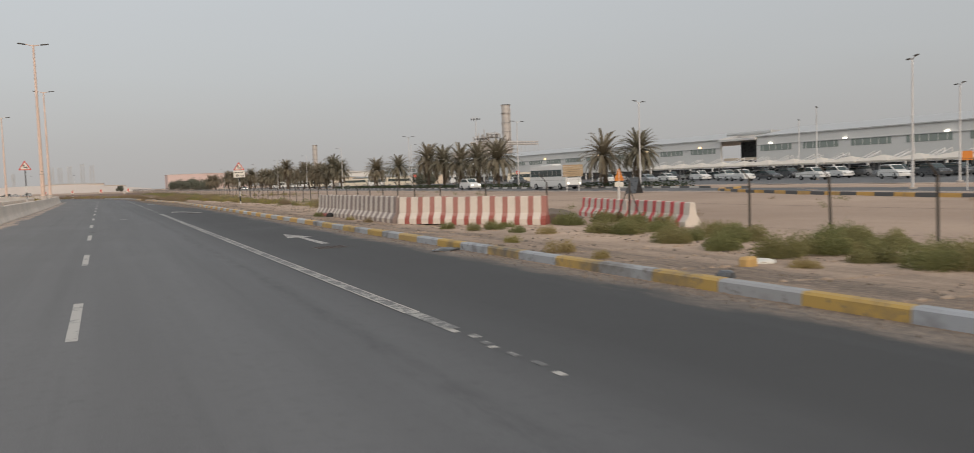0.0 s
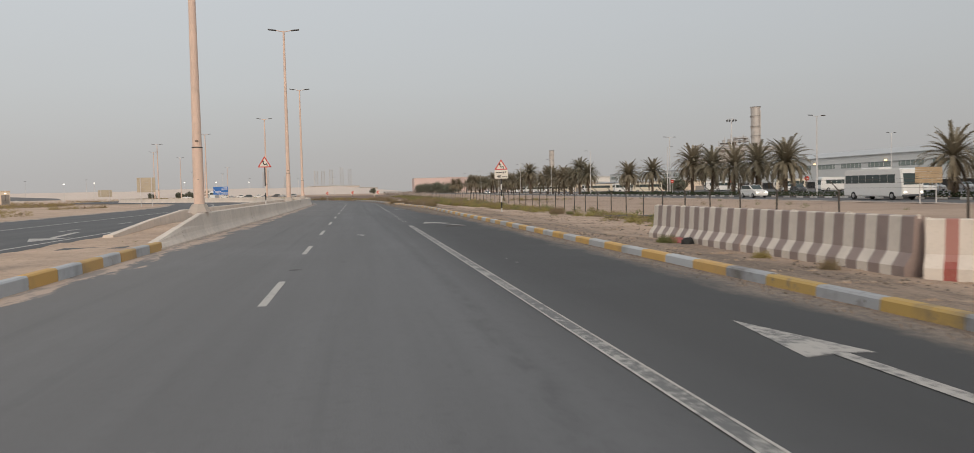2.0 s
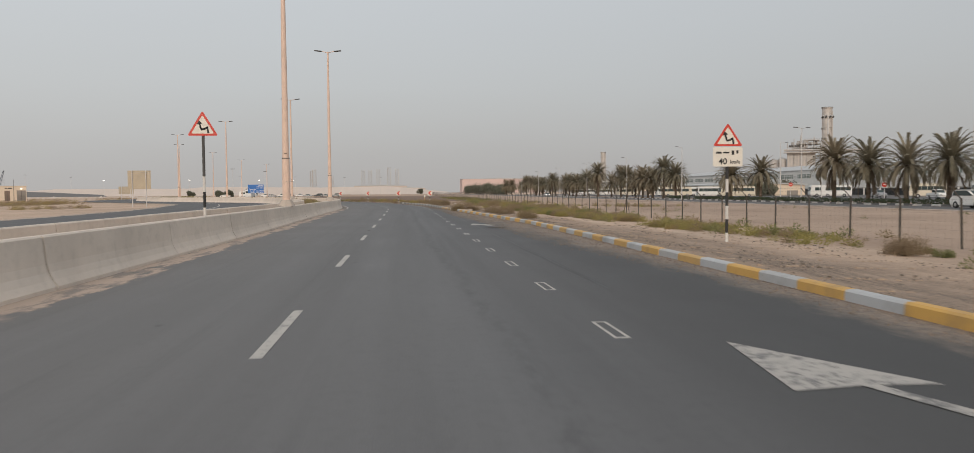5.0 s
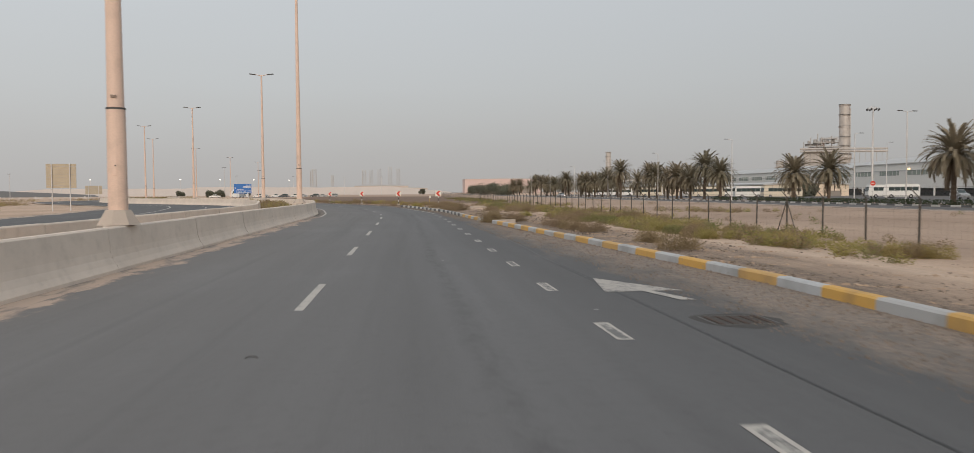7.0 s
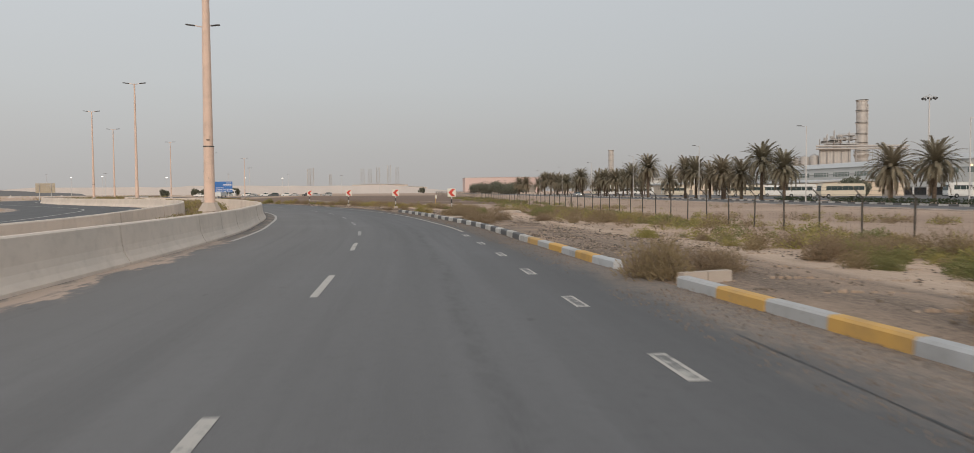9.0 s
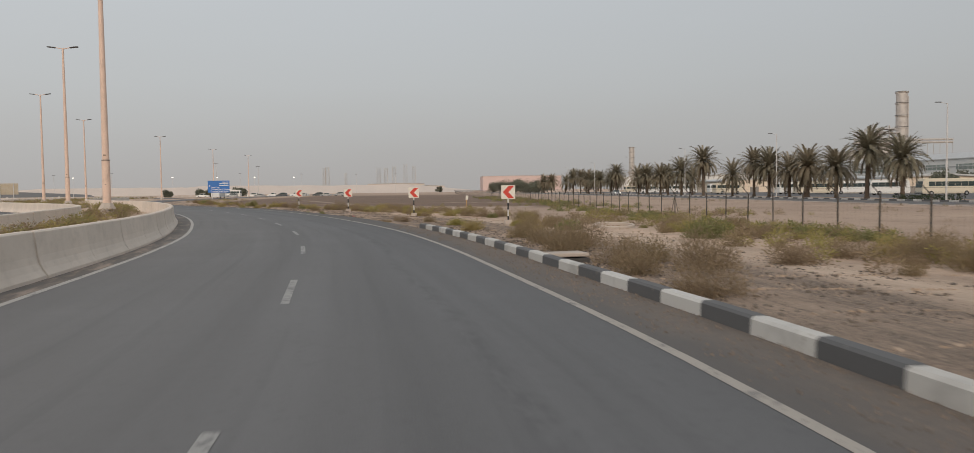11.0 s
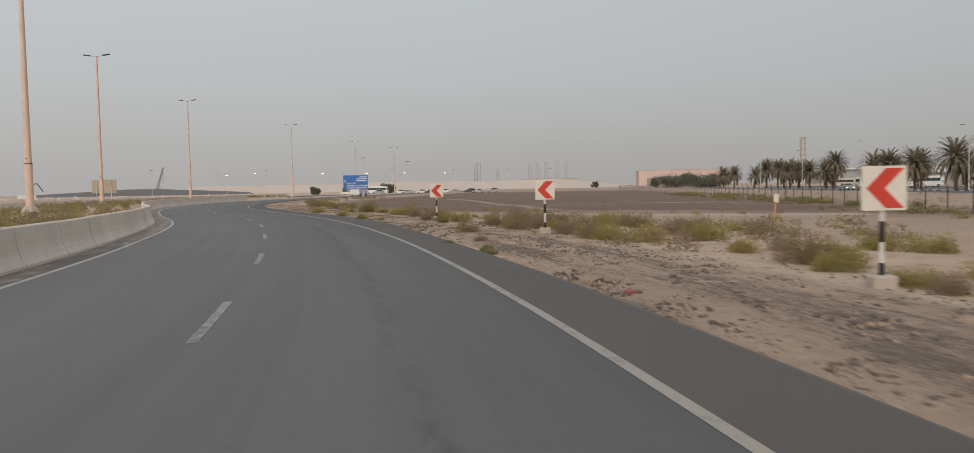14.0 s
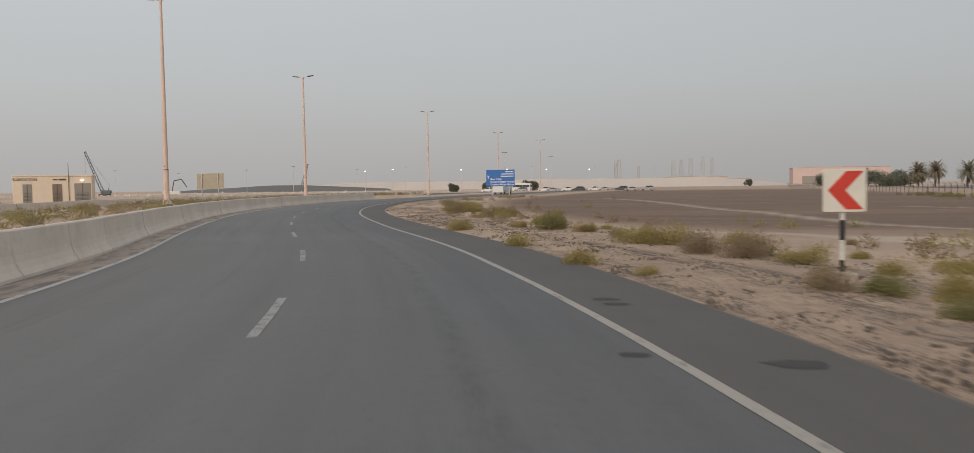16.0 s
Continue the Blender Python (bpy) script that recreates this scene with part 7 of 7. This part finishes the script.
# grey-green bushes before the bright barriers, thinning to single tufts
for x, y, n, wide in ((12.1, 15.2, 3, 0.5), (12.0, 12.9, 3, 0.5), (12.7, 11.2, 4, 0.6), (13.1, 9.3, 4, 0.7), (12.6, 8.2, 3, 0.4), (14.8, 11.8, 4, 0.8), (14.9, 14.4, 5, 0.9), (15.1, 23.6, 2, 0.3), (17.6, 25.4, 3, 0.45), (16.9, 23.6, 3, 0.4), (16.2, 21.3, 3, 0.5), (15.6, 18.4, 4, 0.8), (13.6, 18.0, 3, 0.5)):
    for k in range(n):
        shrub("green", x + rnd.gauss(0, wide), y + rnd.gauss(0, wide), rnd.uniform(0.5, 0.82), rnd)
for kind, x, y, s in (("ochre", 11.7, 19.8, 0.5), ("ochre", 9.3, 17.2, 0.35), ("ochre", 8.7, 14.0, 0.5), ("ochre", 10.6, 9.5, 0.4), ("ochre", 8.7, 12.5, 0.3), ("green", 10.5, 24.2, 0.45), ("green", 10.9, 22.9, 0.4), ("green", 11.5, 22.6, 0.45), ("green", 11.3, 20.8, 0.4), ("green", 11.7, 23.2, 0.5), ("green", 12.4, 23.6, 0.45), ("green", 9.75, 37.9, 0.5), ("ochre", 9.7, 32.6, 0.4), ("dry", 9.7, 30.2, 0.35)):
    shrub(kind, x, y, s, rnd)
# dry bushes close behind the yellow kerb and at its step
for x, y, s in ((5.5, 114.6, 1.2), (5.75, 114.9, 1.0), (6.85, 115.0, 1.0), (7.2, 115.3, 0.8), (7.8, 108.9, 0.8), (7.9, 107.6, 0.72), (8.0, 105.9, 0.8), (8.05, 104.6, 0.85), (8.3, 103.6, 0.9), (8.6, 97.0, 0.8), (8.3, 94.0, 0.9), (5.6, 143.6, 0.9), (6.1, 141.4, 1.1), (5.1, 148.5, 0.9), (5.0, 138.2, 0.9), (4.1, 152.8, 0.9)):
    shrub("dry", x, y, s, rnd)
# yellow-green saltbush between kerb and fence, in low clumps behind the pale sand
clumps = 0
while clumps < 34:
    y = rnd.uniform(66, 128)
    x = float(scrub_front(y)) + rnd.triangular(0.15, 4.6, 0.4)
    if noise.noise((x * 0.5, y * 0.22, 3)) < -0.05 or x > 16.2:
        continue
    clumps += 1
    kind = rnd.choices(("green", "ochre", "dry"), (2, 6, 3))[0]
    for k in range(rnd.choice((1, 2, 3, 3))):
        px = max(x + rnd.gauss(0, 0.45), float(scrub_front(y)) + 0.1)
        shrub(kind if rnd.random() < 0.75 else "ochre", px, y + rnd.gauss(0, 0.6), rnd.uniform(0.4, 0.82), rnd)
# brown and ochre bushes inside the bend
for kind, x, y, s in (("ochre", -1.9, 189.6, 0.9), ("dry", -4.3, 193.0, 0.85), ("ochre", -3.0, 190.6, 0.95), ("dry", -3.6, 191.2, 0.8), ("dry", 0.5, 183.3, 0.9), ("ochre", 0.7, 181.6, 0.7), ("ochre", -0.1, 185.9, 0.7), ("ochre", 1.0, 179.2, 0.8), ("dry", 1.3, 178.4, 0.6), ("ochre", -0.1, 191.0, 0.9), ("green", -6.05, 185.4, 0.33), ("dry", -6.1, 196.9, 0.9)):
    shrub(kind, x, y, s, rnd)
for kind, x, y, s in (("dry", -7.3, 200.4, 0.9), ("green", -6.1, 201.2, 0.9), ("dry", -5.4, 197.8, 0.85), ("ochre", -4.9, 197.0, 0.8), ("dry", -3.9, 195.0, 1.0), ("green", -3.6, 193.4, 0.7), ("ochre", -3.0, 193.2, 0.8), ("dry", -1.6, 199.7, 1.3), ("ochre", -13.9, 214.8, 1.2), ("green", -10.0, 202.8, 0.5), ("green", -7.6, 189.0, 0.35), ("green", -6.15, 186.2, 0.38), ("dry", -7.7, 194.0, 0.7), ("dry", -6.7, 189.7, 0.35), ("dry", -12.1, 210.8, 0.8), ("ochre", -9.3, 204.5, 0.8)):
    shrub(kind, x, y, s, rnd)
for kind, x, y, s in (("ochre", -14.8, 215.2, 1.0), ("dry", -12.8, 212.0, 1.0), ("dry", -11.7, 211.7, 1.0), ("ochre", -10.9, 210.2, 0.8), ("dry", -11.2, 205.0, 0.65), ("green", -10.3, 204.8, 0.6), ("ochre", -9.7, 207.8, 0.55), ("ochre", -8.4, 209.0, 0.75), ("ochre", -17.6, 213.3, 0.7), ("ochre", -15.3, 208.6, 0.7), ("ochre", -13.8, 206.8, 0.4), ("ochre", -21.6, 220.8, 0.9), ("ochre", -28.3, 244.5, 1.1), ("ochre", -17.0, 221.0, 0.7), ("dry", -19.8, 229.1, 0.9), ("ochre", -9.6, 211.9, 0.4), ("ochre", 2.4, 162.5, 0.8), ("dry", 4.25, 149.3, 1.1), ("dry", 4.35, 146.7, 0.95), ("dry", 5.0, 147.6, 1.1), ("dry", 4.75, 143.0, 0.85), ("dry", 4.75, 141.5, 0.85), ("ochre", 2.9, 158.2, 0.9), ("dry", 5.7, 162.1, 0.85), ("ochre", 5.2, 162.9, 0.65), ("ochre", 5.6, 159.2, 0.5), ("green", 6.7, 158.7, 0.8), ("dry", 6.3, 161.5, 0.9), ("dry", 7.0, 161.1, 0.85), ("ochre", 7.0, 160.2, 0.8), ("ochre", 6.2, 165.8, 0.65), ("dry", 4.9, 160.4, 0.35), ("dry", 5.3, 160.2, 0.35), ("dry", 1.2, 166.4, 0.6), ("dry", 0.0, 167.9, 0.62), ("dry", -0.3, 169.5, 0.4), ("dry", -0.7, 168.7, 0.3), ("dry", -1.0, 169.4, 0.25), ("ochre", 5.6, 164.9, 0.5)):
    shrub(kind, x, y, s, rnd)
shrub("ochre", -4.95, 40.9, 0.62, rnd)
shrub("green", -5.2, 41.6, 0.5, rnd)
shrub("dry", -5.9, 94.5, 1.1, rnd)
spots = []
tries = 0
while len(spots) < 130 and tries < 9000:
    tries += 1
    y = rnd.uniform(118, 265)
    i = np.argmin(np.abs(CENTRE[:, 1] - y))
    d = rnd.triangular(8.5, 19, 11.5)
    x = CENTRE[i, 0] + d * (1.06 if y > 150 else 1.0)
    if noise.noise((x * 0.11, y * 0.07, 9)) < -0.06 or (d > 12.5 and y > 217):
        continue
    if 153 < y < 167 and x < 9 or any((x - a) ** 2 + (y - b) ** 2 < 0.7 for a, b in spots):
        continue
    if any((x - a) ** 2 + (y - b) ** 2 < 1.2 for a, b in ((5.06, 165.6), (0.46, 179), (-5.02, 194), (-10.77, 206.1), (11.4, 73))):
        continue
    spots.append((x, y))
    shrub(rnd.choices(("green", "ochre", "dry"), (1, 4, 4))[0], x, y, rnd.choice((0.35, 0.5, 0.7, 0.9, 1.1)) * rnd.uniform(0.85, 1.15), rnd)


def scrub_field(name, seed, count, place, sizes, mats, label, leaves=90):
    """Scrub past counting: many small shrubs in one mesh for each hue."""
    rnd = random.Random(seed)
    pts = []
    while len(pts) < count:
        p = place(rnd)
        if p is not None:
            pts.append(p)
    zs = ground_height(np.array([p[0] for p in pts]), np.array([p[1] for p in pts]))
    for m, mat in enumerate(mats):
        verts, faces = [], []
        for (x, y), z in list(zip(pts, zs))[m :: len(mats)]:
            s = rnd.uniform(*sizes)
            for k in range(leaves):
                a, e, q = rnd.uniform(0, math.tau), math.asin(rnd.random()), rnd.random() ** 0.5
                c = Vector((x + math.cos(a) * math.cos(e) * q * s * 0.55, y + math.sin(a) * math.cos(e) * q * s * 0.55, z + math.sin(e) * q * s * 0.62))
                d = Vector((math.cos(a) * math.cos(e) + rnd.gauss(0, 0.5), math.sin(a) * math.cos(e) + rnd.gauss(0, 0.5), 0.5 + rnd.gauss(0, 0.4))).normalized()
                w = d.cross(Vector((rnd.gauss(0, 1), rnd.gauss(0, 1), rnd.gauss(0, 1)))).normalized() * 0.032 * s
                i = len(verts)
                ln = 0.2 * s * rnd.uniform(0.6, 1.3)
                verts += [tuple(c - w), tuple(c + w), tuple(c + d * ln)]
                faces.append((i, i + 1, i + 2))
        ob = new(name, data_mesh(name, verts, faces, mat))
        tagged(ob, label, "scrub", kind="stuff")


def near_fence(r):
    y = r.uniform(40, 330)
    x = r.gauss(15.3, 1.3) if y < 200 else r.gauss(17.8, 2.2)
    return (x, y) if noise.noise((x * 0.3, y * 0.16, 2)) > 0.06 and x > 12.5 and (y > 128 or r.random() < 0.55) else None


def behind_kerb(r):
    y = r.uniform(50, 128)
    x = r.triangular(9.8, 17.4, 14.0)
    return (x, y) if noise.noise((x * 0.4, y * 0.2, 4)) > (0.0 if y > 72 else 0.14) and x > scrub_front(y) + 0.1 else None


def in_bend(r):
    y = r.uniform(120, 330)
    i = np.argmin(np.abs(CENTRE[:, 1] - y))
    d = r.uniform(9, 34)
    x = CENTRE[i, 0] + d * 1.08
    if d > 13 and y > 217 - 0.8 * max(x, 0) and x < 24 and r.random() < 0.93:
        return None
    return (x, y) if noise.noise((x * 0.1, y * 0.08, 5)) > (-0.05 if d < 20 else 0.2) and x < 46 else None


def in_median(r):
    y = r.uniform(98, 330)
    i = np.argmin(np.abs(CENTRE[:, 1] - y))
    j = np.argmin(np.abs(SECOND[:, 1] - y))
    lo, hi = SECOND[j, 0] + 1.0, CENTRE[i, 0] - 6.6 * (1.0 if y < 150 else 1.12)
    if hi - lo < 0.3:
        return None
    x = r.uniform(lo, hi)
    return (x, y) if noise.noise((x * 0.3, y * 0.1, 8)) > (0.15 if y < 128 else -0.25) else None


def left_flats(r):
    y = r.uniform(40, 420) if r.random() < 0.5 else r.uniform(70, 240)
    j = np.argmin(np.abs(OPPOSITE[:, 1] - y))
    x = OPPOSITE[j, 0] - r.triangular(13, 80, 20)
    return (x, y) if noise.noise((x * 0.05, y * 0.04, 6)) > 0.1 else None


def right_flats(r):
    x, y = r.uniform(20, 46), r.uniform(20, 330)
    return (x, y) if noise.noise((x * 0.1, y * 0.05, 1)) > 0.12 else None


scrub_field("fence_scrub", 51, 950, near_fence, (0.3, 0.8), (M_GREEN, M_SHRUB, M_DRY, M_GREEN), "low green and ochre scrub along the fence", 110)
scrub_field("kerb_scrub", 56, 640, behind_kerb, (0.22, 0.6), (M_SHRUB, M_GREEN, M_SHRUB, M_DRY), "low yellow-green scrub between the kerb and the fence", 110)
scrub_field("bend_scrub", 52, 700, in_bend, (0.25, 0.8), (M_SHRUB, M_DRY, M_DRY), "scattered ochre and brown scrub inside the bend", 90)
scrub_field("median_scrub", 53, 900, in_median, (0.4, 0.85), (M_GREEN, M_SHRUB, M_DRY), "dense low scrub filling the median", 90)
scrub_field("flats_scrub", 54, 1500, left_flats, (0.4, 1.2), (M_SHRUB, M_DRY), "sparse brown scrub on the flats", 60)
scrub_field("sand_scrub", 55, 130, right_flats, (0.25, 0.6), (M_DRY, M_GREEN), "sparse tufts on the sandy strip", 60)


def hedge(y0, y1, x=60.2):
    """A clipped dark hedge, leaf by leaf, behind the far kerb."""
    rnd = random.Random(int(y0))
    low = gz(60, 100)
    verts, faces = [], []
    for k in range(int((y1 - y0) * 70)):
        c = Vector((x + rnd.uniform(-0.8, 0.8), rnd.uniform(y0, y1), 0))
        c.z = low + rnd.uniform(0.05, 0.72 + 0.12 * noise.noise((0, c.y * 0.4, 0)))
        d = Vector((rnd.gauss(0, 1), rnd.gauss(0, 1), rnd.gauss(0.3, 1))).normalized() * 0.2
        w = d.cross(Vector((rnd.gauss(0, 1), rnd.gauss(0, 1), rnd.gauss(0, 1)))).normalized() * 0.09
        i = len(verts)
        verts += [tuple(c - w), tuple(c + w), tuple(c + d)]
        faces.append((i, i + 1, i + 2))
    tagged(new("hedge", data_mesh("hedge", verts, faces, M_HEDGE)), "clipped dark green hedge behind the far kerb", "hedge", "hedges")


hedge(72, 208)
hedge(212, 224)


def far_tree(x, y, h, w, seed):
    """A round-crowned broadleaf tree: forked trunk, crown of many leaf clumps with gaps."""
    rnd = random.Random(seed)
    t = thing("broadleaf_tree", pose(x, y, gz(x, y) - 0.1), "dark green broadleaf tree in the distance", "tree", "far trees")
    bm = B()
    cone(bm, 0.25, 0.16, (0, 0, 0), (0.1, 0, h * 0.4), 7)
    for k in range(4):
        a = k * 1.6 + rnd.random()
        cone(bm, 0.14, 0.05, (0.1, 0, h * 0.35), (math.cos(a) * w * 0.3, math.sin(a) * w * 0.3, h * 0.75), 6)
    part("trunk", bm, M_TRUNK, t)
    verts, faces = [], []
    lobes = [(rnd.gauss(0, w * 0.2), rnd.gauss(0, w * 0.2), h * rnd.uniform(0.3, 0.8), rnd.uniform(0.2, 0.34) * w) for _ in range(11)]
    for k in range(2600):
        lx, ly, lz, r = rnd.choice(lobes)
        v = Vector((rnd.gauss(0, 1), rnd.gauss(0, 1), rnd.gauss(0, 0.8))).normalized() * r * rnd.random() ** 0.35
        c = Vector((lx, ly, lz)) + v
        d = Vector((rnd.gauss(0, 1), rnd.gauss(0, 1), rnd.gauss(0, 1))).normalized() * 0.55
        s = d.cross(Vector((rnd.gauss(0, 1), rnd.gauss(0, 1), rnd.gauss(0, 1)))).normalized() * 0.34
        i = len(verts)
        verts += [tuple(c - s), tuple(c + s), tuple(c + d)]
        faces.append((i, i + 1, i + 2))
    shared("crown", data_mesh("crown", verts, faces, M_TREE), t)


for k, (x, y, h, w) in enumerate(((66, 560, 6.5, 10), (62, 585, 7, 11), (70, 610, 6.5, 11), (64, 640, 7.5, 12), (60, 670, 7, 12), (68, 700, 7.5, 12), (62, 740, 7.5, 13), (60, 790, 7, 12),
                                 (108, 285, 4.2, 6), (118, 300, 4.2, 7), (130, 310, 4.5, 7), (-93, 500, 3.0, 5.5), (-101, 512, 3.0, 5.5), (-86, 520, 3.6, 6.5), (-118, 520, 3.0, 5), (20, 960, 7, 7))):
    far_tree(x, y, h, w, 300 + k)

# ---- stones ----


def stones(name, seed, count, place, sizes, mat, label, flat=False, level=None):
    rnd = random.Random(seed)
    verts, faces = [], []
    pts = [place(rnd) for _ in range(count)]
    zs = ground_height(np.array([p[0] for p in pts]), np.array([p[1] for p in pts]))
    for (x, y), z in zip(pts, zs):
        s = sizes[0] + (sizes[1] - sizes[0]) * rnd.random() ** 3
        z = level if level is not None else z + noise.noise((x * 0.35, y * 0.35, 0)) * 0.05 + noise.noise((x * 1.3, y * 1.3, 4)) * 0.03
        i = len(verts)
        a0, tilt = rnd.uniform(0, math.tau), rnd.uniform(0, math.tau)
        ring = [(math.cos(a0 + k * math.tau / 5) * s * rnd.uniform(0.6, 1.25), math.sin(a0 + k * math.tau / 5) * s * rnd.uniform(0.6, 1.25)) for k in range(5)]
        verts += [(x + u, y + v, z - 0.03) for u, v in ring]
        if flat:
            h = s * rnd.uniform(0.12, 0.34) + 0.006
            verts += [(x + u * 0.9, y + v * 0.9, z + h + 0.25 * (u * math.cos(tilt) + v * math.sin(tilt))) for u, v in ring]
            faces += [(i + k, i + (k + 1) % 5, i + 5 + (k + 1) % 5, i + 5 + k) for k in range(5)] + [tuple(range(i + 5, i + 10))]
        else:
            verts.append((x + rnd.gauss(0, s * 0.2), y + rnd.gauss(0, s * 0.2), z + s * rnd.uniform(0.35, 0.8)))
            faces += [(i + k, i + (k + 1) % 5, i + 5) for k in range(5)]
    tagged(new(name, data_mesh(name, verts, faces, mat)), label, "stones", kind="stuff")


def verge(r):
    y = r.uniform(2, 250)
    i = np.argmin(np.abs(CENTRE[:, 1] - y))
    d = max(RIGHT_EDGE[i] + 0.35, r.triangular(5.3, 16, 7.5))
    nn = NORM[i]
    return (CENTRE[i, 0] + nn[0] * d, CENTRE[i, 1] + nn[1] * d)


NORM = normals(CENTRE)


def crust_place(r):
    """Broken asphalt lies in drifts along the road's edge."""
    while True:
        y = r.uniform(2, 118) if r.random() < 0.3 else r.uniform(118, 250)
        i = np.argmin(np.abs(CENTRE[:, 1] - y))
        d = RIGHT_EDGE[i] + 0.25 + (0.3 if y < 118 else 0.0) + 6.0 * r.random() ** 1.3
        if noise.noise((d * 0.75, y * 0.16, 3)) + 0.5 * noise.noise((d * 2.2, y * 0.6, 8)) > 0.02:
            return (CENTRE[i, 0] + NORM[i, 0] * d, CENTRE[i, 1] + NORM[i, 1] * d + r.uniform(-0.9, 0.9))


# crust flakes whose dark colour also stands for shade on the broken relief
stones("verge_crust", 61, 16000, crust_place, (0.012, 0.05), M_CRUMB, "broken asphalt flakes along the verge, darkened for relief shade", True)
stones("verge_stones", 62, 15000, verge, (0.012, 0.06), M_RUBBLE, "pale stones scattered along the verge", True)
stones("median_rubble", 63, 900, lambda r: (lambda p: p if p else (-30.0, 205.0))(in_median(r)), (0.05, 0.28), M_RUBBLE, "pale rubble lying in the median")
stones("works_rubble", 64, 500, lambda r: (r.uniform(-420, -120), r.uniform(430, 640)), (0.4, 1.6), M_FARBLD, "pale blocks and heaps on the works site")


def drift_place(r):
    """Lumps lie in bands along the bend's outer edge, thickest by the asphalt."""
    while True:
        y = r.uniform(120, 232)
        i = np.argmin(np.abs(CENTRE[:, 1] - y))
        d = RIGHT_EDGE[i] + 0.15 + 5.5 * r.random() ** 1.5
        if noise.noise((d * 0.9, y * 0.1, 12)) + 0.4 * noise.noise((d * 2.5, y * 0.4, 5)) > 0.1:
            return (CENTRE[i, 0] + NORM[i, 0] * d, CENTRE[i, 1] + NORM[i, 1] * d + r.uniform(-0.9, 0.9))


stones("asphalt_lumps", 65, 7000, drift_place, (0.012, 0.055), M_TARLUMP, "black lumps of broken asphalt along the bend", True)
stones("pale_lumps", 66, 8000, drift_place, (0.012, 0.055), M_RUBBLE, "pale buff stones along the bend")


def kerb_foot(r):
    """Loose grit swept against the kerb, widest before its step and in the bend."""
    y = r.choice((r.uniform(4, 70), r.uniform(66, 113), r.uniform(70, 113), r.uniform(116, 162)))
    i = np.argmin(np.abs(CENTRE[:, 1] - y))
    wide = float(np.interp(y, [4, 60, 76, 100, 113, 118, 130, 160], [0.5, 0.6, 2.0, 1.9, 1.3, 1.0, 0.9, 0.9]))
    d = RIGHT_EDGE[i] - 0.02 - wide * r.random() ** 1.6
    return (CENTRE[i, 0] + NORM[i, 0] * d, CENTRE[i, 1] + NORM[i, 1] * d + r.uniform(-0.9, 0.9))


stones("kerb_gravel", 67, 9000, kerb_foot, (0.004, 0.012), M_GRAVEL, "loose pale gravel on the asphalt along the kerb", True, 0.012)
stones("kerb_grit", 68, 6000, kerb_foot, (0.004, 0.012), M_CRUMB, "loose dark grit on the asphalt along the kerb", True, 0.012)
